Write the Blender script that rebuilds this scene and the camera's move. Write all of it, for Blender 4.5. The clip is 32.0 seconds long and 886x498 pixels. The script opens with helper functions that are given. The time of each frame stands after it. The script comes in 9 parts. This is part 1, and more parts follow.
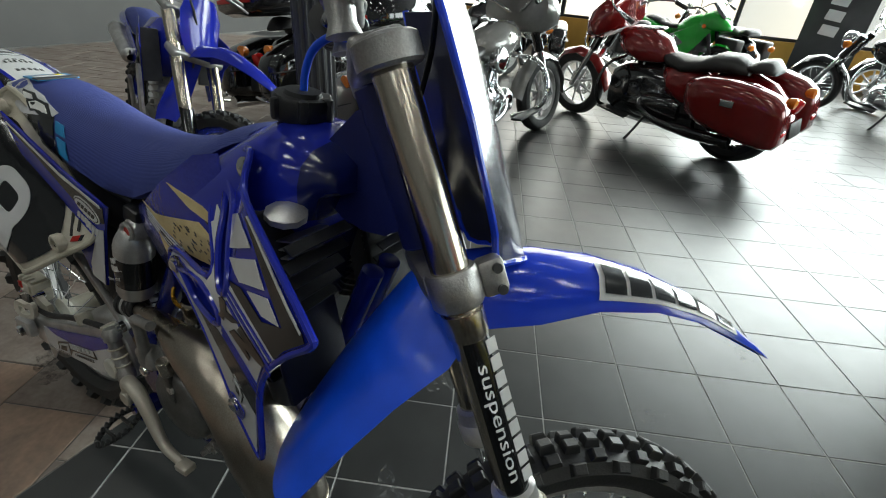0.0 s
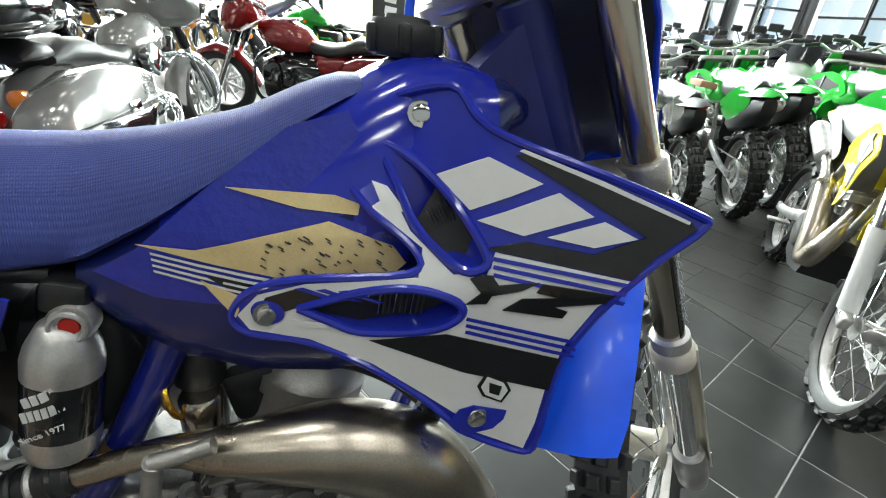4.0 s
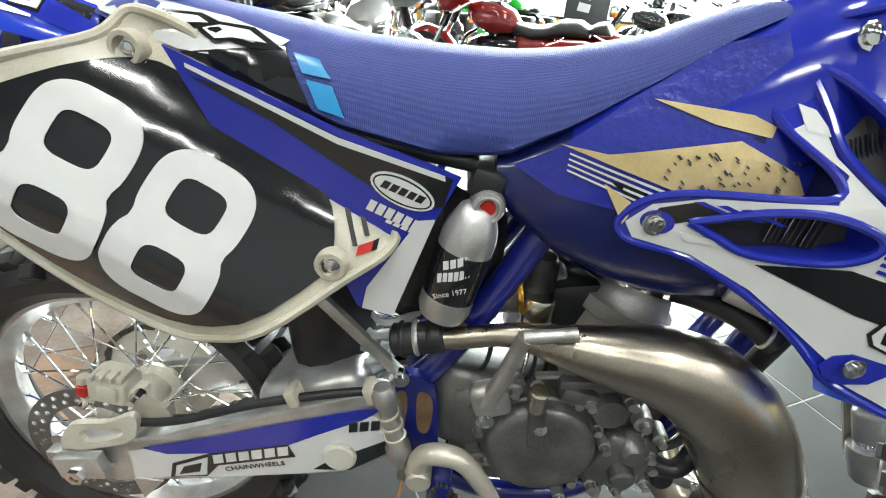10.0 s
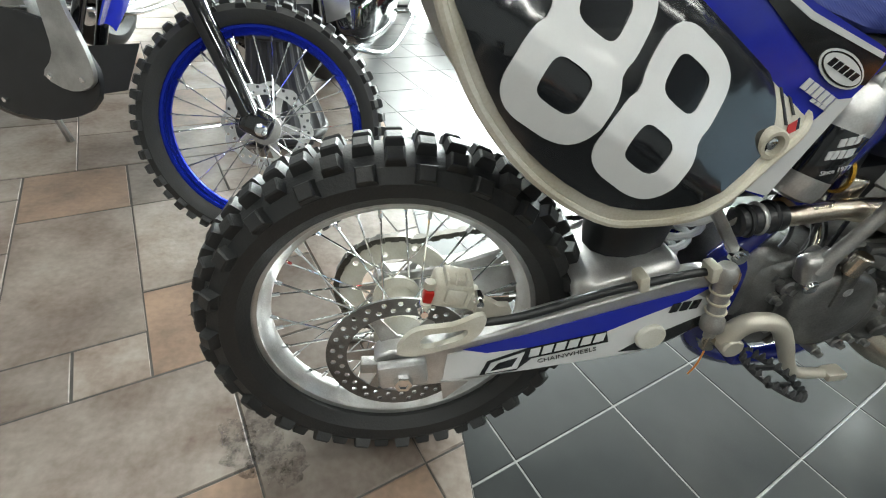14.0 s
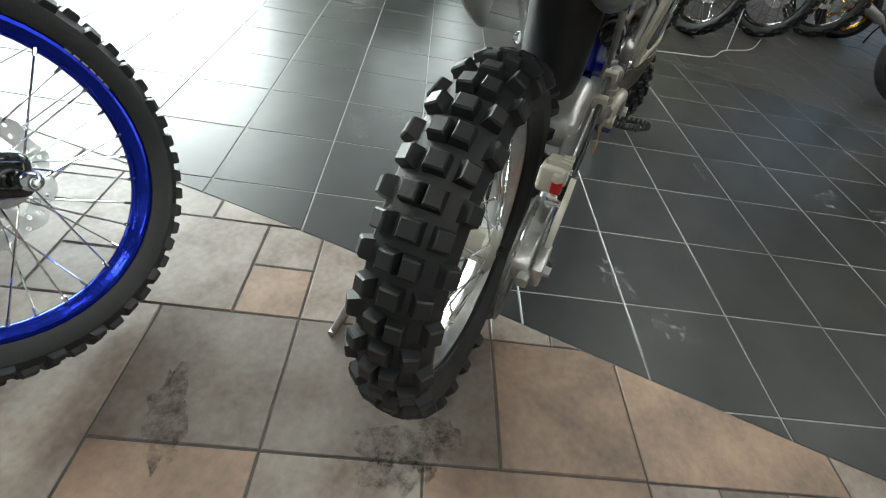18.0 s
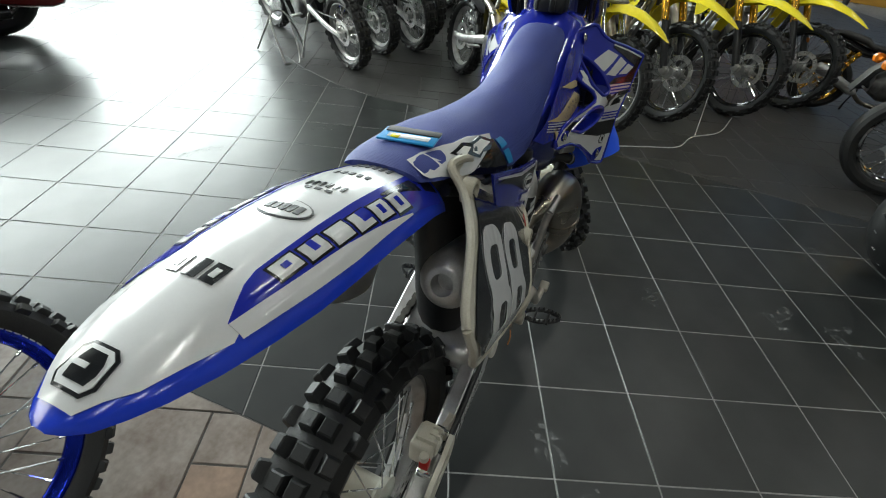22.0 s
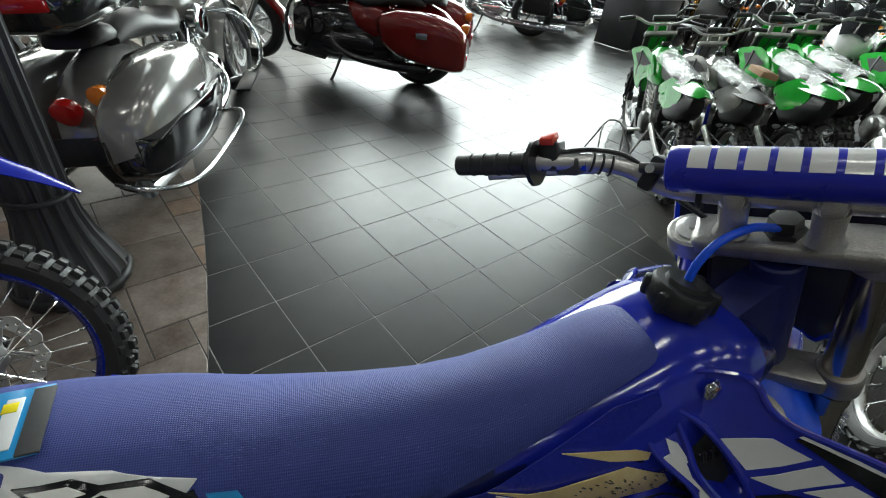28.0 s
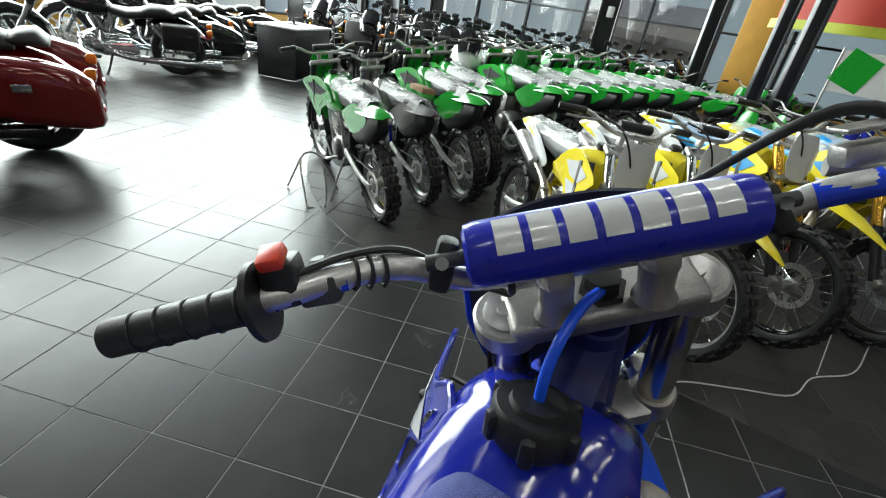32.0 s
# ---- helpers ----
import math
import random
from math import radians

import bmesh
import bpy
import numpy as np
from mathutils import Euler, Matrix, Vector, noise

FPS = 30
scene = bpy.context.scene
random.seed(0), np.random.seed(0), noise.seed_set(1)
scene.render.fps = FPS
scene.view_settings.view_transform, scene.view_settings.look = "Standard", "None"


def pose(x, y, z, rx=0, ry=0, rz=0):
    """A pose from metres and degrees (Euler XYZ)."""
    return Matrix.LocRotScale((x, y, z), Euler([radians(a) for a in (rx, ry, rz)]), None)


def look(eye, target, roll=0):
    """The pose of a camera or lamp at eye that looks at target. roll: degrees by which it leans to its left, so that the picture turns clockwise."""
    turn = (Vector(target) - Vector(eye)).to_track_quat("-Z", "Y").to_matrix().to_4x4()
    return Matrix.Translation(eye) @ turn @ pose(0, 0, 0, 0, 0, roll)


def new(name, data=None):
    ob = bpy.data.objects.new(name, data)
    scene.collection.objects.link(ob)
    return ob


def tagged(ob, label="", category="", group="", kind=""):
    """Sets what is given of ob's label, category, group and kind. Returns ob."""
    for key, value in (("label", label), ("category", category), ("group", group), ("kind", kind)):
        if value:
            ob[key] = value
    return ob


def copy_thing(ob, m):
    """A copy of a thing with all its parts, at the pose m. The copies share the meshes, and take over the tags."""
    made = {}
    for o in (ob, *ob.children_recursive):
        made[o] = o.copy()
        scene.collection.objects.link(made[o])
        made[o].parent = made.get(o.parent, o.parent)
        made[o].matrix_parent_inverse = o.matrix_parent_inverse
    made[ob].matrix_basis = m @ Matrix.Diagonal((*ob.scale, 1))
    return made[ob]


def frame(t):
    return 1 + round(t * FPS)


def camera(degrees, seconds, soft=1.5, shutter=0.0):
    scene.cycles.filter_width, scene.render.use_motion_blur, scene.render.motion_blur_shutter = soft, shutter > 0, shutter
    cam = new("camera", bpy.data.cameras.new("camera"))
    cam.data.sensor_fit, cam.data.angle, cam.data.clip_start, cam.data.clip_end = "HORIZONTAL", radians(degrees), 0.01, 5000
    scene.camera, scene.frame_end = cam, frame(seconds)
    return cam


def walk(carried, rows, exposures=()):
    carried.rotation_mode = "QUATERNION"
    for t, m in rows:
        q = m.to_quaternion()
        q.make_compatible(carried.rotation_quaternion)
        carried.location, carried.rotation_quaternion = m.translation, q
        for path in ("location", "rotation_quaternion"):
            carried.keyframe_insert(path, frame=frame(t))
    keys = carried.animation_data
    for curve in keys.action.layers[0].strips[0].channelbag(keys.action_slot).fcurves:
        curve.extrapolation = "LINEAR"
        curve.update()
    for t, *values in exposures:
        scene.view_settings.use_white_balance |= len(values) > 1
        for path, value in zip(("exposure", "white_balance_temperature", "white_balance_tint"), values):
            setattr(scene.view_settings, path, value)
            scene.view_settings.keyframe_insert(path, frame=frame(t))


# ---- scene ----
cam = camera(88.0, 32.0, soft=1.1)
PATH = [
    (0, (1.377, -0.317, 1.235), (0.593, 1.207, 0.205), 4.8),
    (0.5, (1.275, -0.356, 1.218), (0.815, 1.307, 0.207), 6.3),
    (1, (1.193, -0.376, 1.182), (0.977, 1.345, 0.186), 5.2),
    (1.5, (1.106, -0.392, 1.158), (1.080, 1.361, 0.196), 3.5),
    (2, (1.036, -0.384, 1.128), (1.163, 1.367, 0.171), 3.2),
    (2.5, (0.990, -0.376, 1.096), (1.247, 1.399, 0.211), 1.7),
    (4.5, (0.723, -0.405, 1.087), (1.338, 1.254, 0.154), 6.1),
    (5, (0.692, -0.421, 1.043), (1.239, 1.227, 0.052), 7.3),
    (5.5, (0.682, -0.436, 0.992), (1.096, 1.224, -0.044), 7.8),
    (6, (0.685, -0.446, 0.941), (1.001, 1.234, -0.099), 8.5),
    (6.5, (0.703, -0.444, 0.905), (0.904, 1.259, -0.124), 8.6),
    (7, (0.719, -0.427, 0.872), (0.813, 1.294, -0.143), 8.4),
    (7.5, (0.722, -0.418, 0.858), (0.755, 1.309, -0.151), 8.1),
    (8, (0.712, -0.419, 0.877), (0.702, 1.306, -0.134), 7.4),
    (8.5, (0.686, -0.426, 0.910), (0.640, 1.303, -0.095), 6.5),
    (9, (0.646, -0.433, 0.937), (0.600, 1.297, -0.066), 5.7),
    (9.5, (0.586, -0.436, 0.981), (0.552, 1.294, -0.022), 5.1),
    (10, (0.526, -0.438, 1.017), (0.499, 1.302, 0.031), 4.4),
    (10.5, (0.469, -0.443, 1.044), (0.474, 1.309, 0.079), 4.1),
    (11, (0.415, -0.459, 1.070), (0.434, 1.302, 0.121), 3.9),
    (11.5, (0.361, -0.464, 1.082), (0.426, 1.296, 0.133), 4.4),
    (12, (0.286, -0.462, 1.057), (0.357, 1.276, 0.071), 4.8),
    (12.5, (0.205, -0.460, 1.029), (0.304, 1.244, -0.012), 5.4),
    (13, (0.130, -0.463, 0.987), (0.316, 1.194, -0.118), 6.1),
    (13.5, (0.038, -0.465, 0.949), (0.290, 1.145, -0.210), 7.0),
    (14, (-0.064, -0.454, 0.925), (0.266, 1.104, -0.285), 8.2),
    (14.5, (-0.159, -0.437, 0.912), (0.279, 1.073, -0.324), 9.1),
    (16.5, (-0.526, -0.171, 0.918), (0.537, 0.760, -0.497), 14.5),
    (17, (-0.582, -0.104, 0.915), (0.642, 0.623, -0.489), 14.4),
    (17.5, (-0.616, -0.045, 0.898), (0.720, 0.499, -0.487), 13.7),
    (18, (-0.633, -0.014, 0.891), (0.775, 0.385, -0.472), 12.6),
    (18.5, (-0.631, 0.003, 0.921), (0.819, 0.310, -0.422), 11.6),
    (19, (-0.607, 0.008, 0.986), (0.883, 0.255, -0.325), 11.6),
    (19.5, (-0.579, 0.007, 1.063), (0.942, 0.222, -0.218), 11.8),
    (20, (-0.552, 0.002, 1.137), (0.983, 0.212, -0.127), 11.5),
    (20.5, (-0.528, -0.008, 1.196), (0.998, 0.222, -0.076), 10.4),
    (21, (-0.475, -0.029, 1.239), (1.035, 0.255, -0.041), 9.0),
    (21.5, (-0.410, -0.058, 1.263), (1.078, 0.307, -0.023), 8.4),
    (22, (-0.347, -0.102, 1.277), (1.119, 0.416, 0.018), 7.8),
    (22.5, (-0.300, -0.149, 1.290), (1.129, 0.573, 0.091), 8.2),
    (23, (-0.278, -0.194, 1.319), (1.038, 0.760, 0.154), 8.8),
    (23.5, (-0.235, -0.226, 1.346), (0.911, 0.931, 0.185), 8.5),
    (24, (-0.154, -0.250, 1.369), (0.808, 1.068, 0.213), 8.7),
    (24.5, (-0.056, -0.256, 1.375), (0.736, 1.166, 0.212), 8.7),
    (25, (0.043, -0.263, 1.373), (0.693, 1.220, 0.200), 8.8),
    (25.5, (0.147, -0.294, 1.390), (0.653, 1.238, 0.208), 8.6),
    (27.5, (0.417, -0.234, 1.400), (0.760, 1.344, 0.220), 8.2),
    (28, (0.448, -0.172, 1.417), (1.035, 1.331, 0.235), 8.8),
    (28.5, (0.465, -0.135, 1.424), (1.306, 1.263, 0.267), 9.7),
    (29, (0.476, -0.090, 1.433), (1.563, 1.160, 0.313), 10.3),
    (29.5, (0.488, -0.050, 1.435), (1.787, 1.044, 0.379), 10.9),
    (30, (0.508, -0.012, 1.439), (1.959, 0.922, 0.426), 10.6),
    (30.5, (0.522, 0.028, 1.427), (2.044, 0.882, 0.450), 10.5),
    (31, (0.544, 0.066, 1.401), (2.081, 0.916, 0.446), 9.8),
    (31.5, (0.563, 0.087, 1.377), (2.094, 0.974, 0.446), 9.6),
    (32, (0.591, 0.084, 1.374), (2.108, 1.004, 0.450), 9.8),
]
# the clip's camera opens up on the dark flank of the bike and closes towards the windows
EXPOSE = [(0, -0.50), (1, -0.12), (2, 0.25), (2.5, 0.4), (4.5, 1.05), (6, 1.55), (8, 1.52), (9, 1.62), (10, 1.55), (12, 1.25), (13, 1.2), (15, 1.0), (17, 0.52), (18.5, 0.62), (19.5, 0.68), (21.5, -0.1), (23, -0.42), (25.5, -0.5), (27.5, -0.52), (29, -0.58), (30.5, -0.48), (32, -0.5)]
walk(cam, [(t, look(eye, target, roll)) for t, eye, target, roll in PATH], [(t, ev, 6500, 2) for t, ev in EXPOSE])

# ---------------------------------------------------------------- light
world = bpy.data.worlds.new("sky_world")
scene.world = world
world.use_nodes = True
wn = world.node_tree
wn.nodes.clear()
sky = wn.nodes.new("ShaderNodeTexSky")
sky.sky_type = "NISHITA"
sky.sun_disc = False
sky.sun_elevation = radians(38)
sky.sun_rotation = radians(-20)
sky.air_density, sky.dust_density = 1.0, 4.0
bg = wn.nodes.new("ShaderNodeBackground")
bg.inputs["Strength"].default_value = 0.15
wout = wn.nodes.new("ShaderNodeOutputWorld")
wn.links.new(sky.outputs[0], bg.inputs["Color"])
wn.links.new(bg.outputs[0], wout.inputs["Surface"])

sun = new("sun", bpy.data.lights.new("sun", "SUN"))
sun.data.energy, sun.data.angle, sun.data.color = 1.2, radians(12), (1.0, 0.97, 0.92)
sun.matrix_world = look((3, 12, 10), (1.0, 2.0, 0.0))


def area(name, eye, target, w, h, power, col=(1, 1, 1)):
    """A lamp that stands in a window's opening or in a ceiling fitting."""
    d = bpy.data.lights.new(name, "AREA")
    d.shape, d.size, d.size_y, d.energy, d.color = "RECTANGLE", w, h, power, col
    ob = new(name, d)
    ob.matrix_world = look(eye, target)
    return ob


area("window_light", (5.6, 9.9, 3.3), (5.6, 0, 3.3), 9.0, 5.2, 2900, (0.94, 1.0, 1.01))
area("window_light", (-2.4, 9.9, 3.3), (-2.4, 0, 3.3), 6.0, 5.2, 520, (0.96, 1.0, 1.0))
area("window_light", (13.9, 5.8, 3.3), (0, 5.8, 3.3), 8.0, 5.2, 1050, (0.94, 1.0, 1.01))
scene.view_settings.exposure = 0.0

# ---------------------------------------------------------------- materials
MATS = {}


def mat(name, color, rough=0.5, metal=0.0, noise_amt=0.12, scale=30.0, bump=0.0, bump_scale=200.0, coat=0.0, alpha=1.0,
        spread=0.0, fine=400.0, weave=0.0, trans=0.0, spec=0.5, dirt=None, rough_var=0.1):
    """A procedural surface: colour varied at two scales, roughness variation and fine relief."""
    m = bpy.data.materials.new(name)
    m.use_nodes = True
    nt = m.node_tree
    b = nt.nodes["Principled BSDF"]
    tc = nt.nodes.new("ShaderNodeTexCoord")
    n1 = nt.nodes.new("ShaderNodeTexNoise")
    n1.inputs["Scale"].default_value, n1.inputs["Detail"].default_value = scale, 6
    n2 = nt.nodes.new("ShaderNodeTexNoise")
    n2.inputs["Scale"].default_value, n2.inputs["Detail"].default_value = fine, 3
    for n in (n1, n2):
        nt.links.new(tc.outputs["Object"], n.inputs["Vector"])
    mix = nt.nodes.new("ShaderNodeMath")
    mix.operation = "MULTIPLY_ADD"
    mix.inputs[1].default_value, mix.inputs[2].default_value = 0.35, 0.0
    nt.links.new(n2.outputs["Fac"], mix.inputs[0])
    add = nt.nodes.new("ShaderNodeMath")
    add.operation = "ADD"
    nt.links.new(n1.outputs["Fac"], add.inputs[0])
    nt.links.new(mix.outputs[0], add.inputs[1])
    ramp = nt.nodes.new("ShaderNodeValToRGB")
    lo = tuple(c * (1 - noise_amt) for c in color)
    hi = tuple(min(1.0, c * (1 + noise_amt)) for c in color)
    ramp.color_ramp.elements[0].position, ramp.color_ramp.elements[1].position = 0.42, 0.92
    ramp.color_ramp.elements[0].color = (*(dirt or lo), 1)
    ramp.color_ramp.elements[1].color = (*hi, 1)
    nt.links.new(add.outputs[0], ramp.inputs[0])
    col = ramp.outputs[0]
    if spread:
        info = nt.nodes.new("ShaderNodeObjectInfo")
        hsv = nt.nodes.new("ShaderNodeHueSaturation")
        mr = nt.nodes.new("ShaderNodeMapRange")
        mr.inputs["To Min"].default_value, mr.inputs["To Max"].default_value = 1 - spread, 1 + spread
        nt.links.new(info.outputs["Random"], mr.inputs["Value"])
        nt.links.new(mr.outputs[0], hsv.inputs["Value"])
        nt.links.new(col, hsv.inputs["Color"])
        col = hsv.outputs[0]
    nt.links.new(col, b.inputs["Base Color"])
    rr = nt.nodes.new("ShaderNodeMapRange")
    rr.inputs["To Min"].default_value = max(0.02, rough - rough_var * rough)
    rr.inputs["To Max"].default_value = min(1.0, rough + rough_var * rough)
    nt.links.new(n1.outputs["Fac"], rr.inputs["Value"])
    nt.links.new(rr.outputs[0], b.inputs["Roughness"])
    b.inputs["Metallic"].default_value = metal
    b.inputs["Coat Weight"].default_value = coat
    b.inputs["Coat Roughness"].default_value = 0.08
    b.inputs["Specular IOR Level"].default_value = spec
    b.inputs["Alpha"].default_value = alpha
    b.inputs["Transmission Weight"].default_value = trans
    if bump:
        n3 = nt.nodes.new("ShaderNodeTexNoise")
        n3.inputs["Scale"].default_value, n3.inputs["Detail"].default_value = bump_scale, 4
        nt.links.new(tc.outputs["Object"], n3.inputs["Vector"])
        bp = nt.nodes.new("ShaderNodeBump")
        bp.inputs["Strength"].default_value, bp.inputs["Distance"].default_value = bump, 0.01
        nt.links.new(n3.outputs["Fac"], bp.inputs["Height"])
        nt.links.new(bp.outputs[0], b.inputs["Normal"])
    if weave:
        waves = []
        for axis in ("X", "Y"):
            wv = nt.nodes.new("ShaderNodeTexWave")
            wv.bands_direction = axis
            wv.inputs["Scale"].default_value, wv.inputs["Distortion"].default_value = weave, 0.6
            nt.links.new(tc.outputs["Object"], wv.inputs["Vector"])
            waves.append(wv)
        ml = nt.nodes.new("ShaderNodeMath")
        ml.operation = "MULTIPLY"
        nt.links.new(waves[0].outputs["Fac"], ml.inputs[0])
        nt.links.new(waves[1].outputs["Fac"], ml.inputs[1])
        bp = nt.nodes.new("ShaderNodeBump")
        bp.inputs["Strength"].default_value, bp.inputs["Distance"].default_value = 0.5, 0.0015
        nt.links.new(ml.outputs[0], bp.inputs["Height"])
        nt.links.new(bp.outputs[0], b.inputs["Normal"])
    MATS[name] = m
    return m


def glow(name, color, strength):
    m = bpy.data.materials.new(name)
    m.use_nodes = True
    b = m.node_tree.nodes["Principled BSDF"]
    b.inputs["Base Color"].default_value = (*color, 1)
    b.inputs["Emission Color"].default_value = (*color, 1)
    b.inputs["Emission Strength"].default_value = strength
    MATS[name] = m
    return m


BLUE = mat("blue_plastic", (0.013, 0.024, 0.37), 0.15, noise_amt=0.08, coat=0.5, bump=0.02, bump_scale=60)
BLUE_TRANS = mat("bright_blue_plastic", (0.012, 0.05, 0.62), 0.18, noise_amt=0.06, coat=0.4)
SMOKED = mat("smoky_plastic", (0.035, 0.038, 0.055), 0.22, noise_amt=0.15, scale=10, coat=0.3)
FRAMEB = mat("navy_frame_paint", (0.008, 0.014, 0.17), 0.14, noise_amt=0.2, scale=14, coat=0.7)
NAVY = mat("scuffed_navy_plastic", (0.012, 0.018, 0.12), 0.42, noise_amt=0.3, scale=14, bump=0.05)
# the tank's blue plastic with the shade of its flank put into the colour
TANKM = mat("shaded_blue_tank", (0.006, 0.012, 0.105), 0.26, noise_amt=0.15, scale=12, coat=0.4, bump=0.02, bump_scale=60)
BUBBLED = mat("bubbled_blue_decal", (0.014, 0.025, 0.35), 0.16, noise_amt=0.1, coat=0.6, bump=0.3, bump_scale=80)
FLAP = mat("clear_blue_plastic", (0.01, 0.10, 0.9), 0.36, noise_amt=0.06, coat=0.12)
WHITE = mat("white_decal", (0.68, 0.69, 0.70), 0.2, noise_amt=0.04, coat=0.5)
AGED = mat("aged_white_plastic", (0.62, 0.61, 0.56), 0.35, noise_amt=0.06, dirt=(0.42, 0.38, 0.28), scale=9, bump=0.03)
CREAM = mat("yellowed_decal", (0.68, 0.56, 0.30), 0.25, noise_amt=0.12, scale=18, coat=0.4, dirt=(0.55, 0.42, 0.2))
BLACK = mat("black_gloss_decal", (0.008, 0.009, 0.011), 0.14, noise_amt=0.3, coat=0.5, scale=12)
BLACKP = mat("black_plastic", (0.014, 0.015, 0.017), 0.42, noise_amt=0.3, bump=0.08, bump_scale=400)
CHAINM = mat("oily_chain", (0.10, 0.095, 0.085), 0.35, 0.8, noise_amt=0.4, scale=60)
RUBBER = mat("tyre_rubber", (0.010, 0.011, 0.012), 0.52, noise_amt=0.35, bump=0.10, bump_scale=220, dirt=(0.020, 0.020, 0.020), scale=12)
ALU = mat("brushed_aluminium", (0.66, 0.66, 0.66), 0.33, 0.75, noise_amt=0.1, bump=0.04, bump_scale=300, dirt=(0.42, 0.41, 0.4), scale=20)
ALUM = mat("cast_aluminium", (0.50, 0.50, 0.49), 0.42, 0.85, noise_amt=0.15, bump=0.12, bump_scale=350, dirt=(0.30, 0.29, 0.28), scale=16)
CHROME = mat("chrome", (0.80, 0.81, 0.82), 0.07, 1.0, noise_amt=0.04)
STEEL = mat("pipe_steel", (0.52, 0.48, 0.42), 0.28, 1.0, noise_amt=0.16, scale=7, dirt=(0.27, 0.23, 0.18), bump=0.03, bump_scale=80)
BRONZE = mat("fork_tube_steel", (0.55, 0.50, 0.43), 0.22, 1.0, noise_amt=0.08, scale=6)
ENGINE = mat("engine_casting", (0.16, 0.16, 0.158), 0.33, 0.55, noise_amt=0.4, bump=0.06, bump_scale=200, scale=14, dirt=(0.055, 0.053, 0.05))
SEATM = mat("seat_cloth", (0.040, 0.060, 0.265), 0.6, noise_amt=0.12, scale=10, weave=150)
OLDALLOY = mat("aged_alloy", (0.55, 0.52, 0.45), 0.38, 0.45, noise_amt=0.12, scale=15, bump=0.05, bump_scale=200)
BLUERIM = mat("blue_anodised", (0.012, 0.03, 0.42), 0.2, 0.85, noise_amt=0.08)
PAD = mat("pad_vinyl", (0.012, 0.02, 0.42), 0.28, noise_amt=0.06, coat=0.3)
GREY = mat("dark_grey_plastic", (0.05, 0.052, 0.055), 0.5, noise_amt=0.2, bump=0.05)
RED = mat("red_anodised", (0.45, 0.02, 0.015), 0.3, 0.3, noise_amt=0.1)
ORANGE = mat("amber_lens", (0.8, 0.22, 0.02), 0.12, noise_amt=0.1, coat=0.6)
GREEN = mat("green_plastic", (0.02, 0.36, 0.03), 0.2, noise_amt=0.08, coat=0.5)
YELLOW = mat("yellow_plastic", (0.82, 0.68, 0.02), 0.25, noise_amt=0.06, coat=0.4)
FILM = mat("clear_wrapping", (0.75, 0.77, 0.78), 0.10, 0.0, noise_amt=0.1, scale=40, bump=0.6, bump_scale=28, alpha=0.38, spec=0.8)
GOLD = mat("gold_anodised", (0.75, 0.42, 0.06), 0.25, 0.9, noise_amt=0.08)
REDP = mat("deep_red_paint", (0.20, 0.008, 0.008), 0.12, 0.2, noise_amt=0.15, coat=1.0, scale=8)
SILVERP = mat("silver_grey_paint", (0.29, 0.285, 0.275), 0.2, 0.4, noise_amt=0.06, coat=1.0)
BLACKPNT = mat("black_paint", (0.006, 0.006, 0.007), 0.08, 0.0, noise_amt=0.2, coat=1.0)
LEATHER = mat("black_leather", (0.016, 0.015, 0.015), 0.45, noise_amt=0.25, bump=0.15, bump_scale=160)
REDLENS = mat("red_lens", (0.55, 0.01, 0.01), 0.1, noise_amt=0.1, coat=0.8)
TILE = mat("slate_black_tile", (0.009, 0.0102, 0.011), 0.345, noise_amt=0.22, scale=5, spread=0.14, bump=0.014, bump_scale=26, dirt=(0.030, 0.032, 0.032), spec=0.52, rough_var=0.12)
GROUT = mat("pale_grout", (0.30, 0.30, 0.295), 0.85, noise_amt=0.2, scale=30, dirt=(0.2, 0.2, 0.19))
GROUTD = mat("dark_grout", (0.07, 0.065, 0.06), 0.9, noise_amt=0.3, scale=30)
STONE = mat("brown_slate", (0.172, 0.150, 0.132), 0.42, noise_amt=0.6, scale=7.0, spread=0.28, bump=0.22, bump_scale=16, dirt=(0.112, 0.076, 0.058), fine=60, spec=0.5)
STONER = mat("rust_slate", (0.205, 0.138, 0.098), 0.44, noise_amt=0.6, scale=7.0, spread=0.2, bump=0.22, bump_scale=16, dirt=(0.125, 0.088, 0.068), fine=60)
# same slate for the right side, its look in that light put into the grey
STONEG = mat("light_greyed_slate", (0.044, 0.043, 0.042), 0.46, noise_amt=0.3, scale=4.5, spread=0.2, bump=0.25, bump_scale=12, dirt=(0.045, 0.044, 0.043), fine=60, spec=0.3)
WALLM = mat("wall_paint", (0.13, 0.13, 0.128), 0.8, noise_amt=0.06, scale=3)
CEILM = mat("ceiling_paint", (0.05, 0.05, 0.052), 0.85, noise_amt=0.1, scale=3)
FRAMEM = mat("dark_window_frame", (0.03, 0.031, 0.033), 0.4, 0.4, noise_amt=0.15)
COLM = mat("column_grey", (0.045, 0.046, 0.05), 0.35, 0.2, noise_amt=0.15, scale=6)
OCHRE = mat("ochre_wall", (0.62, 0.34, 0.06), 0.6, noise_amt=0.08, scale=4)
SIGNRED = mat("red_fascia", (0.55, 0.05, 0.03), 0.5, noise_amt=0.05)
SIGNLIME = mat("lime_fascia", (0.55, 0.60, 0.05), 0.5, noise_amt=0.05)
CARTONM = mat("brown_cardboard", (0.34, 0.22, 0.12), 0.8, noise_amt=0.15, scale=20, bump=0.04)
CARD = mat("white_card", (0.75, 0.75, 0.73), 0.6, noise_amt=0.03)
PRINT = mat("grey_print", (0.25, 0.25, 0.26), 0.6, noise_amt=0.05)
